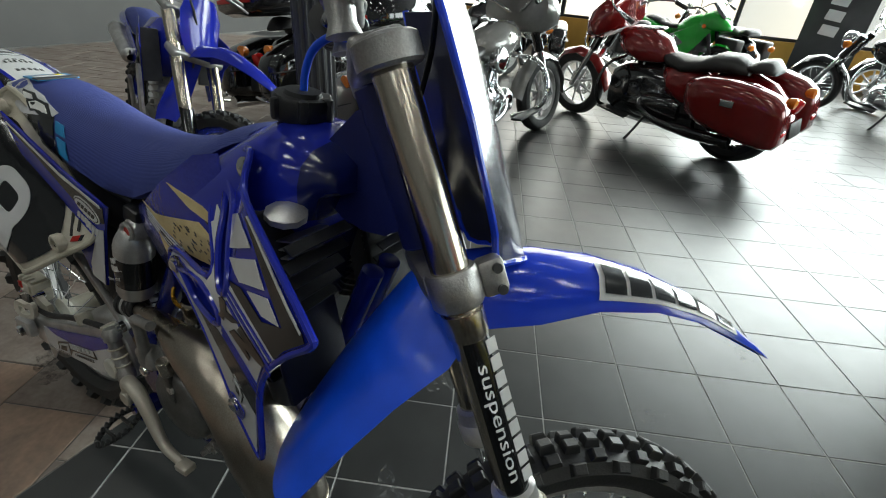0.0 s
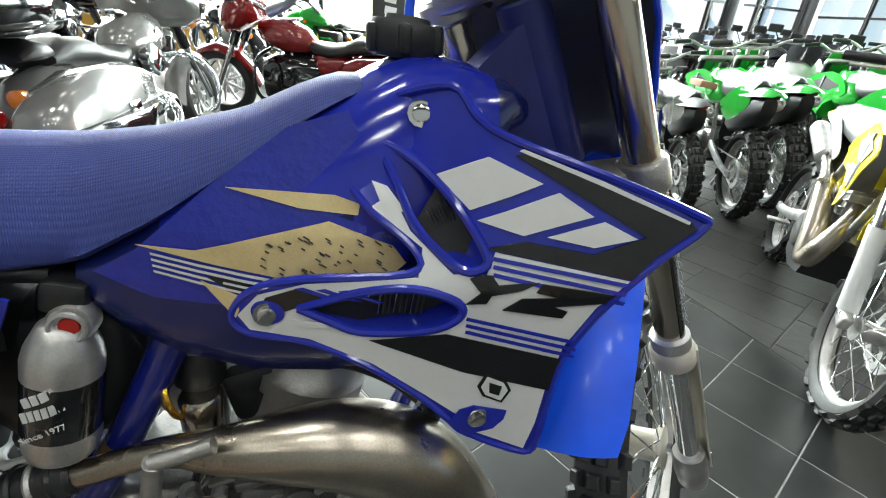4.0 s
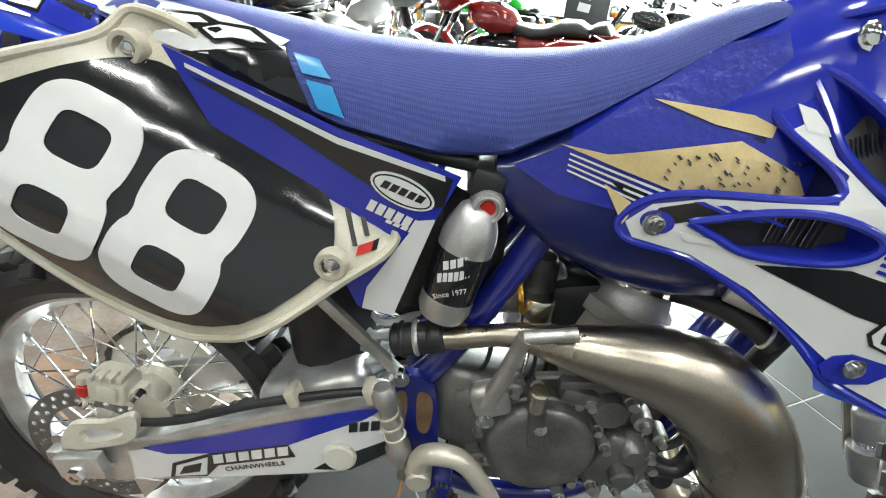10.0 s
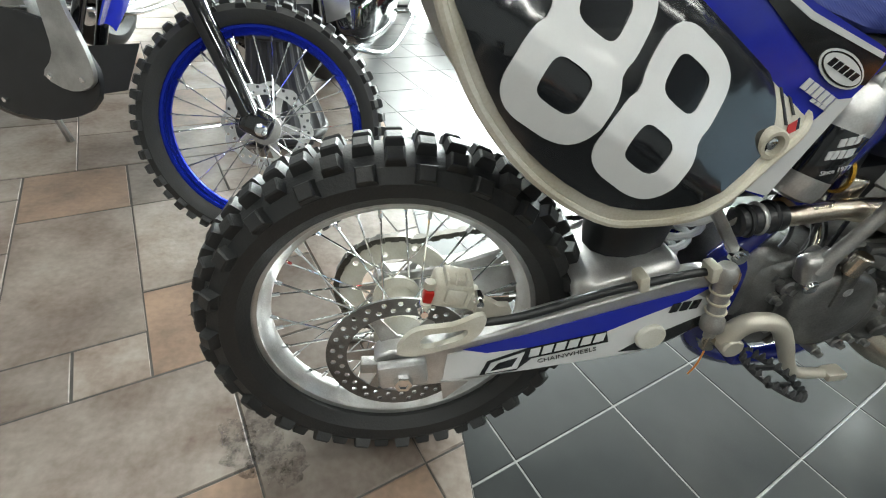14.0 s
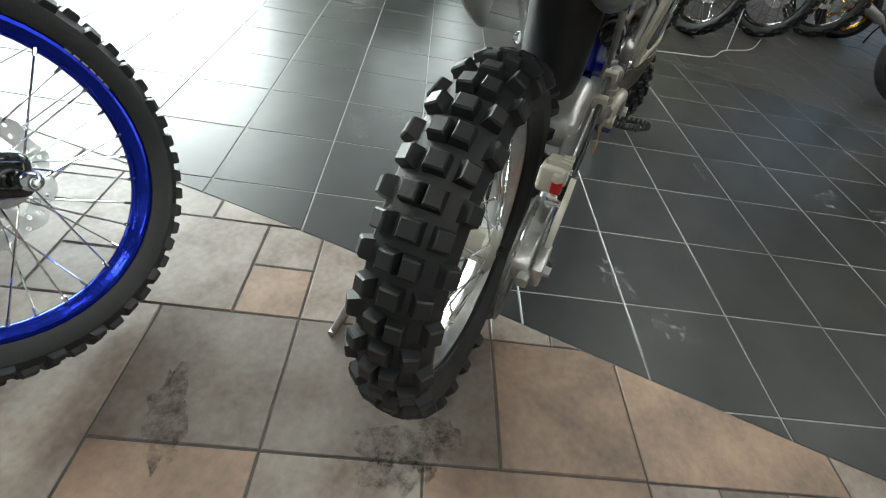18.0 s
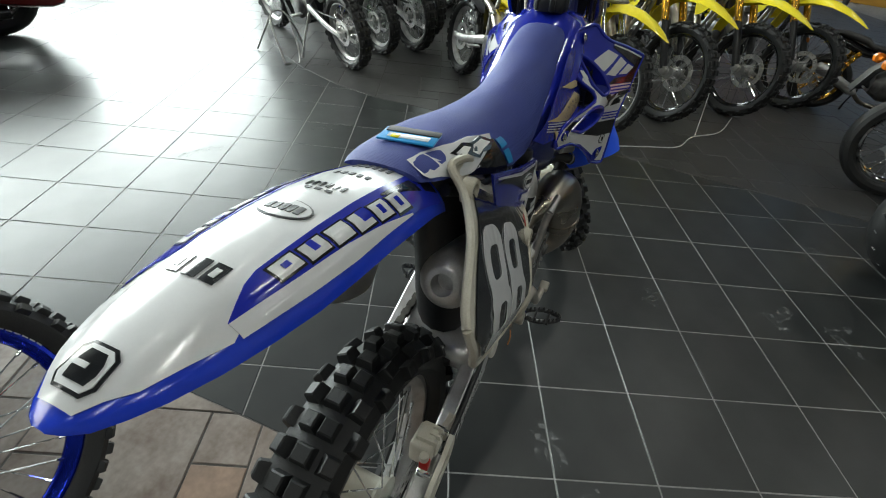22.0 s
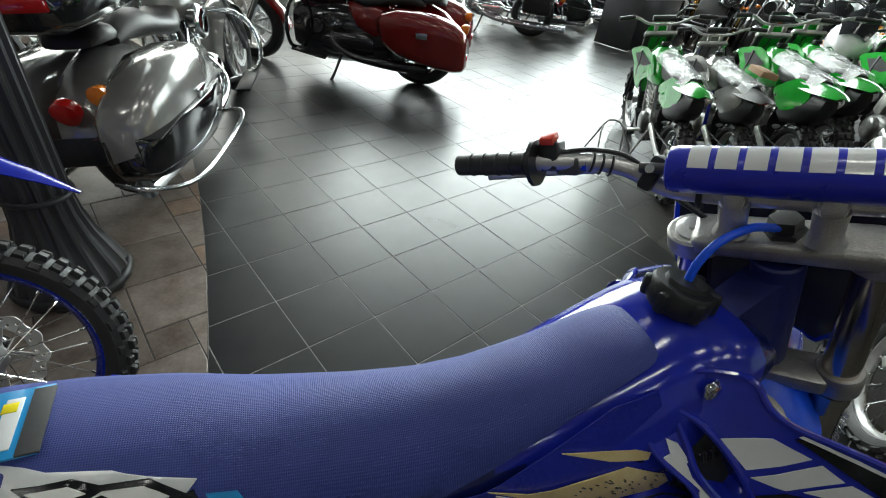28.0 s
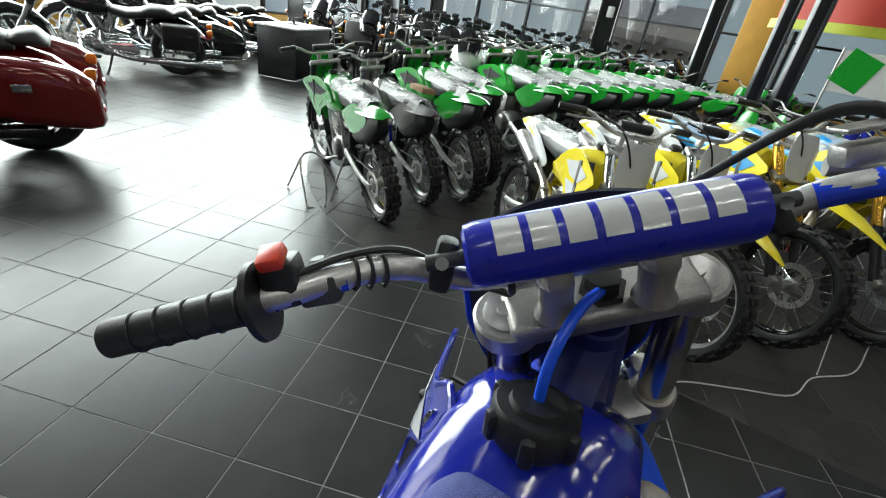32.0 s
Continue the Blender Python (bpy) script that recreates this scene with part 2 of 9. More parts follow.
SKYBLUE = mat("sky_blue_decal", (0.02, 0.28, 0.62), 0.3, noise_amt=0.06, coat=0.3)
GLASSM = mat("window_glass", (1, 1, 1), 0.02, noise_amt=0.0, trans=1.0)
PAVE = mat("pale_concrete", (0.45, 0.45, 0.44), 0.85, noise_amt=0.15, scale=1.5)
LAMPM = glow("lamp_diffuser", (1.0, 0.98, 0.94), 9.0)

# ---------------------------------------------------------------- mesh helpers


def mesh_of(name, bm, material, smooth=40):
    me = bpy.data.meshes.new(name)
    bmesh.ops.recalc_face_normals(bm, faces=bm.faces)
    bm.to_mesh(me)
    bm.free()
    me.materials.append(material)
    if smooth:
        me.shade_smooth()
        me.set_sharp_from_angle(angle=radians(smooth))
    return me


def part(name, bm, material, parent, label="", smooth=40):
    ob = new(name, mesh_of(name, bm, material, smooth) if isinstance(bm, bmesh.types.BMesh) else bm)
    ob.parent = parent
    if label:
        ob["label"] = label
    return ob


def thing(name, label, category, group="", m=None, kind=""):
    ob = new(name)
    ob.empty_display_size = 0.1
    if m is not None:
        ob.matrix_world = m
    return tagged(ob, label, category, group, kind)


def moved(bm, m):
    bmesh.ops.transform(bm, matrix=m, verts=bm.verts)
    return bm


def join(*bms):
    """All the given bmeshes in the first."""
    first = bms[0]
    for other in bms[1:]:
        me = bpy.data.meshes.new("join")
        other.to_mesh(me)
        other.free()
        first.from_mesh(me)
        bpy.data.meshes.remove(me)
    return first


def box(c, size, bevel=0.0, rot=(0, 0, 0), seg=2):
    bm = bmesh.new()
    bmesh.ops.create_cube(bm, size=1)
    bmesh.ops.scale(bm, vec=size, verts=bm.verts)
    if bevel:
        bmesh.ops.bevel(bm, geom=bm.edges[:], offset=bevel, segments=seg, affect="EDGES", profile=0.5)
    return moved(bm, pose(*c, *rot))


def axes_to(a, b):
    """The pose whose z axis runs from a to b, at a."""
    d = Vector(b) - Vector(a)
    return Matrix.Translation(a) @ d.to_track_quat("Z", "Y").to_matrix().to_4x4(), d.length


def lathe(a, b, profile, seg=24, cap=True):
    """A solid turned about the line from a to b. profile: (share of the way, radius)."""
    m, length = axes_to(a, b)
    bm = bmesh.new()
    rings = []
    for s, r in profile:
        if r < 1e-5:
            rings.append([bm.verts.new((0, 0, s * length))])
        else:
            rings.append([bm.verts.new((r * math.cos(2 * math.pi * k / seg), r * math.sin(2 * math.pi * k / seg), s * length)) for k in range(seg)])
    for p, q in zip(rings, rings[1:]):
        for k in range(seg):
            j = (k + 1) % seg
            if len(p) == 1 and len(q) > 1:
                bm.faces.new((p[0], q[k], q[j]))
            elif len(q) == 1 and len(p) > 1:
                bm.faces.new((p[k], p[j], q[0]))
            elif len(p) > 1:
                bm.faces.new((p[k], p[j], q[j], q[k]))
    if cap:
        for r in (rings[0], rings[-1]):
            if len(r) > 2:
                bm.faces.new(r)
    return moved(bm, m)


def rod(a, b, r, seg=12, bevel=0.0):
    if bevel:
        m, length = axes_to(a, b)
        s = bevel / length
        return lathe(a, b, [(0, r - bevel), (s, r), (1 - s, r), (1, r - bevel)], seg)
    return lathe(a, b, [(0, r), (1, r)], seg)


def smooth_line(pts, n=6):
    """A Catmull-Rom line through the points."""
    p = [Vector(q) for q in pts]
    p = [2 * p[0] - p[1]] + p + [2 * p[-1] - p[-2]]
    out = []
    for i in range(1, len(p) - 2):
        for k in range(n):
            t = k / n
            out.append(0.5 * (2 * p[i] + (p[i + 1] - p[i - 1]) * t + (2 * p[i - 1] - 5 * p[i] + 4 * p[i + 1] - p[i + 2]) * t * t
                              + (3 * p[i] - p[i - 1] - 3 * p[i + 1] + p[i + 2]) * t ** 3))
    out.append(p[-2])
    return out


def tube(pts, radii, seg=12, n=6, flat=1.0, raw=False):
    """A tube along a smooth line; radii: one number, or one for each point."""
    line = [Vector(q) for q in pts] if raw else smooth_line(pts, n)
    if isinstance(radii, (int, float)):
        rs = [radii] * len(line)
    else:
        rs = np.interp(np.linspace(0, len(pts) - 1, len(line)), range(len(pts)), radii).tolist()
    bm = bmesh.new()
    up = Vector((0.13, 0.05, 1)).normalized()
    rings = []
    for i, c in enumerate(line):
        d = (line[min(i + 1, len(line) - 1)] - line[max(i - 1, 0)]).normalized()
        side = d.cross(up)
        if side.length < 0.1:
            side = d.cross(Vector((0, 1, 0)))
        side.normalize()
        up = side.cross(d).normalized()
        rings.append([bm.verts.new(c + rs[i] * (math.cos(2 * math.pi * k / seg) * side * flat + math.sin(2 * math.pi * k / seg) * up)) for k in range(seg)])
    for p, q in zip(rings, rings[1:]):
        for k in range(seg):
            bm.faces.new((p[k], p[(k + 1) % seg], q[(k + 1) % seg], q[k]))
    bm.faces.new(rings[0])
    bm.faces.new(rings[-1])
    return bm


def plate(outline, thick, face=None, rounded=True, n=3, grid=0.0, holes=()):
    """A sheet with an outline in the (u, w) plane, bent onto v = face(u, w), thick towards +v."""
    loops = []
    for ring in (outline, *holes):
        if rounded:
            q = [Vector((a, b, 0)) for a, b in ring]
            k = len(q)
            pts = []
            for i in range(k):
                p0, p1, p2, p3 = q[i - 1], q[i], q[(i + 1) % k], q[(i + 2) % k]
                for j in range(n):
                    t = j / n
                    pts.append(0.5 * (2 * p1 + (p2 - p0) * t + (2 * p0 - 5 * p1 + 4 * p2 - p3) * t * t + (3 * p1 - p0 - 3 * p2 + p3) * t ** 3))
            loops.append([(p.x, p.y) for p in pts])
        else:
            loops.append(list(ring))
    bm = bmesh.new()
    edges = []
    for ring in loops:
        vs = [bm.verts.new((a, 0, b)) for a, b in ring]
        for i in range(len(vs)):
            edges.append(bm.edges.new((vs[i - 1], vs[i])))
    bmesh.ops.triangle_fill(bm, use_beauty=True, use_dissolve=False, edges=edges, normal=(0, -1, 0))
    if grid:
        xs = [v.co.x for v in bm.verts]
        zs = [v.co.z for v in bm.verts]
        for lo, hi, axis in ((min(xs), max(xs), 0), (min(zs), max(zs), 2)):
            steps = int((hi - lo) / grid)
            for k in range(1, steps + 1):
                at = [0, 0, 0]
                at[axis] = lo + (hi - lo) * k / (steps + 1)
                no = [0, 0, 0]
                no[axis] = 1
                bmesh.ops.bisect_plane(bm, geom=bm.verts[:] + bm.edges[:] + bm.faces[:], plane_co=at, plane_no=no)
    if thick:
        ext = bmesh.ops.extrude_face_region(bm, geom=bm.faces[:])
        back = [e for e in ext["geom"] if isinstance(e, bmesh.types.BMVert)]
        bmesh.ops.translate(bm, vec=(0, thick, 0), verts=back)
    if face is not None:
        for v in bm.verts:
            v.co.y += face(v.co.x, v.co.z) if callable(face) else face
    return bm


def loft(sections, close=True):
    """A skin over rings of equal length."""
    bm = bmesh.new()
    rings = [[bm.verts.new(p) for p in ring] for ring in sections]
    for p, q in zip(rings, rings[1:]):
        for k in range(len(p)):
            j = (k + 1) % len(p)
            if j or close:
                bm.faces.new((p[k], p[j], q[j], q[k]))
    if close:
        bm.faces.new(rings[0])
        bm.faces.new(rings[-1])
    return bm


def sheet(rows, thick):
    """A bent sheet over a grid of points, thick downwards along its own normals."""
    bm = bmesh.new()
    g = [[bm.verts.new(p) for p in row] for row in rows]
    for p, q in zip(g, g[1:]):
        for k in range(len(p) - 1):
            bm.faces.new((p[k], p[k + 1], q[k + 1], q[k]))
    bmesh.ops.recalc_face_normals(bm, faces=bm.faces)
    if sum(f.normal.z for f in bm.faces) < 0:
        bmesh.ops.reverse_faces(bm, faces=bm.faces)
    bm.normal_update()
    if thick:
        top = bm.verts[:]
        lower = {v: bm.verts.new(v.co - v.normal * thick) for v in top}
        for fc in bm.faces[:]:
            bm.faces.new([lower[v] for v in reversed(fc.verts)])
        for e in [e for e in bm.edges if len(e.link_faces) == 1 and e.verts[0] in lower and e.verts[1] in lower]:
            a, b = e.verts
            bm.faces.new((a, b, lower[b], lower[a]))
    return bm


def ring_torus(c, axis, big, small, seg=48, sub=10, squash=1.0):
    """A torus about axis; squash narrows it along the axis."""
    bm = bmesh.new()
    rings = []
    for i in range(seg):
        a = 2 * math.pi * i / seg
        rings.append([bm.verts.new(((big + small * math.cos(2 * math.pi * k / sub)) * math.cos(a),
                                    (big + small * math.cos(2 * math.pi * k / sub)) * math.sin(a),
                                    squash * small * math.sin(2 * math.pi * k / sub))) for k in range(sub)])
    for i in range(seg):
        p, q = rings[i], rings[(i + 1) % seg]
        for k in range(sub):
            bm.faces.new((p[k], p[(k + 1) % sub], q[(k + 1) % sub], q[k]))
    return moved(bm, Matrix.Translation(c) @ Vector(axis).to_track_quat("Z", "Y").to_matrix().to_4x4())


def turned(profile, seg=48):
    """A closed ring of (radius, side) points turned about the y axis."""
    bm = bmesh.new()
    rings = [[bm.verts.new((r * math.cos(2 * math.pi * i / seg), y, r * math.sin(2 * math.pi * i / seg))) for r, y in profile] for i in range(seg)]
    n = len(profile)
    for i in range(seg):
        p, q = rings[i], rings[(i + 1) % seg]
        for k in range(n):
            bm.faces.new((p[k], p[(k + 1) % n], q[(k + 1) % n], q[k]))
    return bm

# ---------------------------------------------------------------- the room
TA, TS = radians(23.53), 0.302
TC, TN = math.cos(TA), math.sin(TA)
T0 = (-0.021, -0.113)


def grid_xy(i, j):
    return T0[0] + TS * (i * TC - j * TN), T0[1] + TS * (i * TN + j * TC)


def left_edge(y):
    return 0.155 - 0.036 * (y + 0.2) ** 2 if y > -0.2 else 0.155 - 0.03 * (y + 0.2)


def right_edge(y):
    if y > 1.55:
        return 2.44 + 0.28 * (y - 1.55) ** 2
    return 2.44 + 0.30 * (1 - math.exp(-0.45 * (1.55 - y)))


def zone(x, y):
    """Above 0 on the dark tiles, below 0 on the slate."""
    if y > 6.2:
        return 1.0
    return min(x - left_edge(y), right_edge(y) - x, 1.0)


def clip(poly, f):
    out = []
    for i in range(len(poly)):
        a, b = poly[i - 1], poly[i]
        fa, fb = f(*a), f(*b)
        if (fa > 0) != (fb > 0):
            t = fa / (fa - fb)
            out.append((a[0] + t * (b[0] - a[0]), a[1] + t * (b[1] - a[1])))
        if fb > 0:
            out.append(b)
    return out


def slab(poly, h, ch=0.0015):
    """A tile: its top with a small chamfer, and sides down to the bed."""
    n = len(poly)
    cx, cy = sum(p[0] for p in poly) / n, sum(p[1] for p in poly) / n
    top = []
    for x, y in poly:
        d = math.hypot(cx - x, cy - y) or 1
        top.append((x + (cx - x) / d * ch * 1.4, y + (cy - y) / d * ch * 1.4, h))
    verts = top + [(x, y, h - ch) for x, y in poly] + [(x, y, -0.012) for x, y in poly]
    faces = [tuple(range(n))]
    for k in range(n):
        j = (k + 1) % n
        faces += [(n + k, n + j, j, k), (2 * n + k, 2 * n + j, n + j, n + k)]
    return verts, faces


def raw_mesh(name, verts, faces, material):
    me = bpy.data.meshes.new(name)
    me.from_pydata(verts, [], faces)
    me.materials.append(material)
    me.update()
    return me


def build_floor():
    floor = thing("floor", "showroom floor of black tiles with pale joints and slate borders", "floor", kind="structure")
    bed = bmesh.new()
    bmesh.ops.create_grid(bed, x_segments=1, y_segments=1, size=0.5)
    bmesh.ops.scale(bed, vec=(21, 19.5, 1), verts=bed.verts)
    part("grout_bed", moved(bed, pose(3.9, 1.2, -0.0015)), GROUT, floor, "pale cement joints")
    rng = random.Random(4)
    near, far_v, far_f = [], [], []
    half = TS / 2 - 0.0021
    shared = raw_mesh("tile", *slab([(-half, -half), (half, -half), (half, half), (-half, half)], 0.0), TILE)
    for i in range(-24, 46):
        for j in range(-30, 40):
            x, y = grid_xy(i + 0.5, j + 0.5)
            if not (-6.4 < x < 14.2 and -8.2 < y < 10.6):
                continue
            quad = [(x + a * TC - b * TN, y + a * TN + b * TC) for a, b in ((-half, -half), (half, -half), (half, half), (-half, half))]
            if y < 6.2:
                cut = clip(quad, lambda p, q: zone(p, q))
            else:
                cut = quad
            if len(cut) < 3:
                continue
            near.append((math.hypot(x - 1.0, y - 1.0), x, y, cut, len(cut) == 4 and cut == quad))
    near.sort(key=lambda e: e[0])
    for n, (d, x, y, cut, whole) in enumerate(near):
        tilt = pose(0, 0, 0, rng.uniform(-0.12, 0.12), rng.uniform(-0.12, 0.12), 0)
        if n < 290:
            if whole:
                ob = new("tile", shared)
                ob.matrix_world = pose(x, y, 0, 0, 0, math.degrees(TA)) @ tilt
                ob.parent = floor
            else:
                ob = part("tile", raw_mesh("tile", *slab(cut, 0.0), TILE), None, floor)
        else:
            v, f = slab(cut, rng.uniform(-0.0006, 0.0))
            k = len(far_v)
            far_v += v
            far_f += [tuple(a + k for a in face) for face in f]
    tagged(part("tile_field", raw_mesh("tile_field", far_v, far_f, TILE), None, floor), kind="stuff")

    # slate of mixed sizes on both sides of the tiled way; the right side's light is in its colour
    border = thing("slate_border", "uneven brown and rust slate, mixed sizes, greyed by light on right", "paving", kind="structure")
    taken, stones, bed_v, bed_f = set(), [], [], []

    def corner(a, b):
        return grid_xy(0.43 + a / 2, 0.28 + b / 2)

    def lay(i, j, w, d, rust):
        for a in range(w):
            for b in range(d):
                taken.add((i + a, j + b))
        whole = [corner(i + a, j + b) for a, b in ((0, 0), (w, 0), (w, d), (0, d))]
        cx, cy = sum(p[0] for p in whole) / 4, sum(p[1] for p in whole) / 4
        if cy > 6.2:
            return
        gap = 0.0022 / (0.08 * max(w, d))
        cut = clip([(px + (cx - px) * gap, py + (cy - py) * gap) for px, py in whole], lambda p, q: -zone(p, q) - 0.003)
        if len(cut) < 3:
            return
        left = cx < 1.3
        stones.append((math.hypot(cx + 0.3, cy - 0.4) if left else math.hypot(cx - 3.0, cy - 1.0) + 0.8, cut, left, rust))
        cell = clip(whole, lambda p, q: -zone(p, q) - 0.001)
        if len(cell) > 2:
            n0 = len(bed_v)
            bed_v.extend((px, py, -0.0009) for px, py in cell)
            bed_f.append(tuple(range(n0, n0 + len(cell))))

    # the stones beside the rear wheel as they lie, then a loose mix
    for i, j, w, d, rust in ((0, 4, 2, 2, 0), (0, 3, 1, 1, 1), (1, 3, 1, 1, 0), (-2, 3, 2, 2, 0), (-2, 0, 2, 3, 0), (0, 0, 2, 3, 0), (-2, -2, 2, 2, 1), (-2, -5, 2, 3, 1), (-3, 3, 1, 2, 1),
                             (-4, 3, 1, 1, 0), (-5, 3, 1, 1, 0), (-5, 4, 2, 4, 0), (-3, 5, 3, 3, 0), (-5, 1, 3, 2, 0), (-4, -2, 2, 3, 1)):
        lay(i, j, w, d, bool(rust))
    for j in range(-56, 52):
        for i in range(-54, 96):
            if (i, j) in taken:
                continue
            x, y = corner(i, j)
            if not (-6.5 < x < 14.0 and -8.4 < y < 6.5):
                continue
            w, d = rng.choice(((2, 2), (2, 2), (2, 3), (3, 2), (2, 3), (2, 1), (1, 1)))
            if any((i + a, j + b) in taken for a in range(w) for b in range(d)):
                w, d = 1, 1
                if (i + 1, j) not in taken and rng.random() < 0.5:
                    w = 2
            lay(i, j, w, d, rng.random() < 0.2)
    part("mortar_bed", raw_mesh("mortar_bed", bed_v, bed_f, GROUTD), None, border, "dark mortar joints")
    stones.sort(key=lambda e: e[0])
    fields = {True: ([], []), False: ([], [])}
    for n, (d, cut, left, rust) in enumerate(stones):
        v, f = slab(cut, rng.uniform(0.0, 0.002), 0.0025)
        if n < 290:
            me = raw_mesh("slate", v, f, (STONER if rust else STONE) if left else STONEG)
            part("slate", me, None, border)
        else:
            fv, ff = fields[left]
            k = len(fv)
            fv += v
            ff += [tuple(a + k for a in face) for face in f]
    for left, material in ((True, STONE), (False, STONEG)):
        tagged(part("slate_field", raw_mesh("slate_field", *fields[left], material), None, border), kind="stuff")


def slab_wall(name, label, c, size, material):
    ob = part(name, box(c, size, 0.004), material, None, smooth=0)
    return tagged(ob, label, "wall", kind="structure")


def window_wall(name, label, origin, along, length, bays, sill, head, height):
    """A glazed front: sill wall, lintel, mullions with depth, and panes. along: unit direction in plan."""
    wall = thing(name, label, "window wall", kind="structure")
    ax, ay = along
    ang = math.degrees(math.atan2(ay, ax))

    def bar(n, s, z, ls, lz, deep, material, lab=""):
        b = box((0, 0, 0), (ls, deep, lz), 0.006)
        return part(n, moved(b, pose(origin[0] + ax * s, origin[1] + ay * s, z, 0, 0, ang)), material, wall, lab)

    bar("sill_wall", length / 2, sill / 2, length, sill, 0.22, OCHRE, "low ochre painted wall")
    bar("lintel", length / 2, (head + height) / 2, length, height - head, 0.22, CEILM)
    step = length / bays
    for k in range(bays + 1):
        bar("mullion", min(max(k * step, 0.04), length - 0.04), (sill + head) / 2, 0.07, head - sill, 0.14, FRAMEM)
    for z in (sill + 0.03, sill + (head - sill) * 0.25, sill + (head - sill) * 0.55, head - 0.03):
        bar("transom", length / 2, z, length, 0.05, 0.10, FRAMEM)
    for k in range(bays):
        pane = bar("pane", (k + 0.5) * step, (sill + head) / 2, step - 0.08, head - sill - 0.06, 0.012, GLASSM, "clear window pane")
        pane.visible_shadow = False
    return wall


def build_room():
    slab_wall("wall_south", "plain pale painted showroom wall", (3.9, -8.6, 3.2), (21.2, 0.2, 6.4), WALLM)
    slab_wall("wall_west", "plain pale painted showroom wall", (-6.7, 1.0, 3.2), (0.2, 19.0, 6.4), WALLM)
    ceil = part("ceiling", box((3.9, 1.2, 6.5), (21.4, 20.0, 0.2)), CEILM, None, smooth=0)
    tagged(ceil, "dark painted showroom ceiling", "ceiling", kind="structure")
    window_wall("window_north", "tall glazed shop front in dark frames over a low ochre wall", (-6.6, 10.4), (1, 0), 20.9, 13, 0.62, 6.0, 6.4)
    window_wall("window_east", "tall glazed shop front in dark frames over a low ochre wall", (14.4, -8.5), (0, 1), 18.9, 11, 0.45, 6.0, 6.4)
    ground = part("ground", box((3.9, 1.2, -0.25), (160, 160, 0.3)), PAVE, None, smooth=0)
    tagged(ground, "pale concrete forecourt outside the windows", "ground", kind="structure")


def build_dust():
    """Chalky scuffs and footmarks on the black tiles."""
    m = mat("floor_dust", (0.42, 0.43, 0.43), 0.9, noise_amt=0.1)
    nt = m.node_tree
    b = nt.nodes["Principled BSDF"]
    tc = nt.nodes.new("ShaderNodeTexCoord")
    n = nt.nodes.new("ShaderNodeTexNoise")
    n.inputs["Scale"].default_value, n.inputs["Detail"].default_value, n.inputs["Roughness"].default_value = 45, 8, 0.75
    r = nt.nodes.new("ShaderNodeMapRange")
    r.inputs["From Min"].default_value, r.inputs["From Max"].default_value, r.inputs["To Max"].default_value = 0.50, 0.72, 0.6
    nt.links.new(tc.outputs["Object"], n.inputs["Vector"])
    nt.links.new(n.outputs["Fac"], r.inputs["Value"])
    nt.links.new(r.outputs[0], b.inputs["Alpha"])
    rng = random.Random(9)
    bm = bmesh.new()
    for x, y in ((1.54, 1.0), (0.86, 0.74), (0.73, 0.8), (0.37, -0.37), (0.42, -0.21), (1.38, -0.46), (1.46, -0.96), (1.46, -1.22), (0.44, -0.99), (1.8, 1.56), (2.08, -1.17), (2.08, 0.98), (1.2, 1.9), (0.95, 0.35), (1.75, 0.35)):
        for k in range(2):
            cx, cy, a0 = x + rng.uniform(-0.06, 0.06), y + rng.uniform(-0.06, 0.06), rng.uniform(0, 3)
            vs = []
            for i in range(18):
                a = 2 * math.pi * i / 18
                ra, rb = 0.07 * rng.uniform(0.7, 1.2), 0.03 * rng.uniform(0.6, 1.3)
                px, py = ra * math.cos(a), rb * math.sin(a)
                vs.append(bm.verts.new((cx + px * math.cos(a0) - py * math.sin(a0), cy + px * math.sin(a0) + py * math.cos(a0), 0.0009)))
            bm.faces.new(vs)
    ob = part("floor_dust", bm, m, None, smooth=0)
    tagged(ob, "chalky scuffs and footmarks on the black tiles", "dust", kind="stuff")


def build_smudge():
    """Dark tyre rub and oil on the slate beside the rear wheel."""
    m = mat("rubber_smudge", (0.025, 0.018, 0.013), 0.7, noise_amt=0.2)
    nt = m.node_tree
    tc = nt.nodes.new("ShaderNodeTexCoord")
    n = nt.nodes.new("ShaderNodeTexNoise")
    n.inputs["Scale"].default_value, n.inputs["Detail"].default_value, n.inputs["Roughness"].default_value = 26, 9, 0.8
    r = nt.nodes.new("ShaderNodeMapRange")
    r.inputs["From Min"].default_value, r.inputs["From Max"].default_value, r.inputs["To Max"].default_value = 0.44, 0.66, 0.75
    nt.links.new(tc.outputs["Object"], n.inputs["Vector"])
    nt.links.new(n.outputs["Fac"], r.inputs["Value"])
    nt.links.new(r.outputs[0], nt.nodes["Principled BSDF"].inputs["Alpha"])
    rng = random.Random(3)
    bm = bmesh.new()
    for x, y, ra, rb, a0 in ((-0.262, 0.085, 0.10, 0.045, 2.0), (-0.31, 0.07, 0.07, 0.035, 2.1), (-0.20, 0.03, 0.05, 0.03, 1.6), (-0.42, 0.50, 0.10, 0.04, 0.6)):
        vs = []
        for i in range(26):
            a = 2 * math.pi * i / 26
            px, py = ra * rng.uniform(0.75, 1.2) * math.cos(a), rb * rng.uniform(0.6, 1.3) * math.sin(a)
            vs.append(bm.verts.new((x + px * math.cos(a0) - py * math.sin(a0), y + px * math.sin(a0) + py * math.cos(a0), 0.0034)))
        bm.faces.new(vs)
    tagged(part("floor_stain", bm, m, None, smooth=0), "dark rubber and oil stains on the slate", "stain", kind="stuff")


build_floor()
build_room()
build_dust()
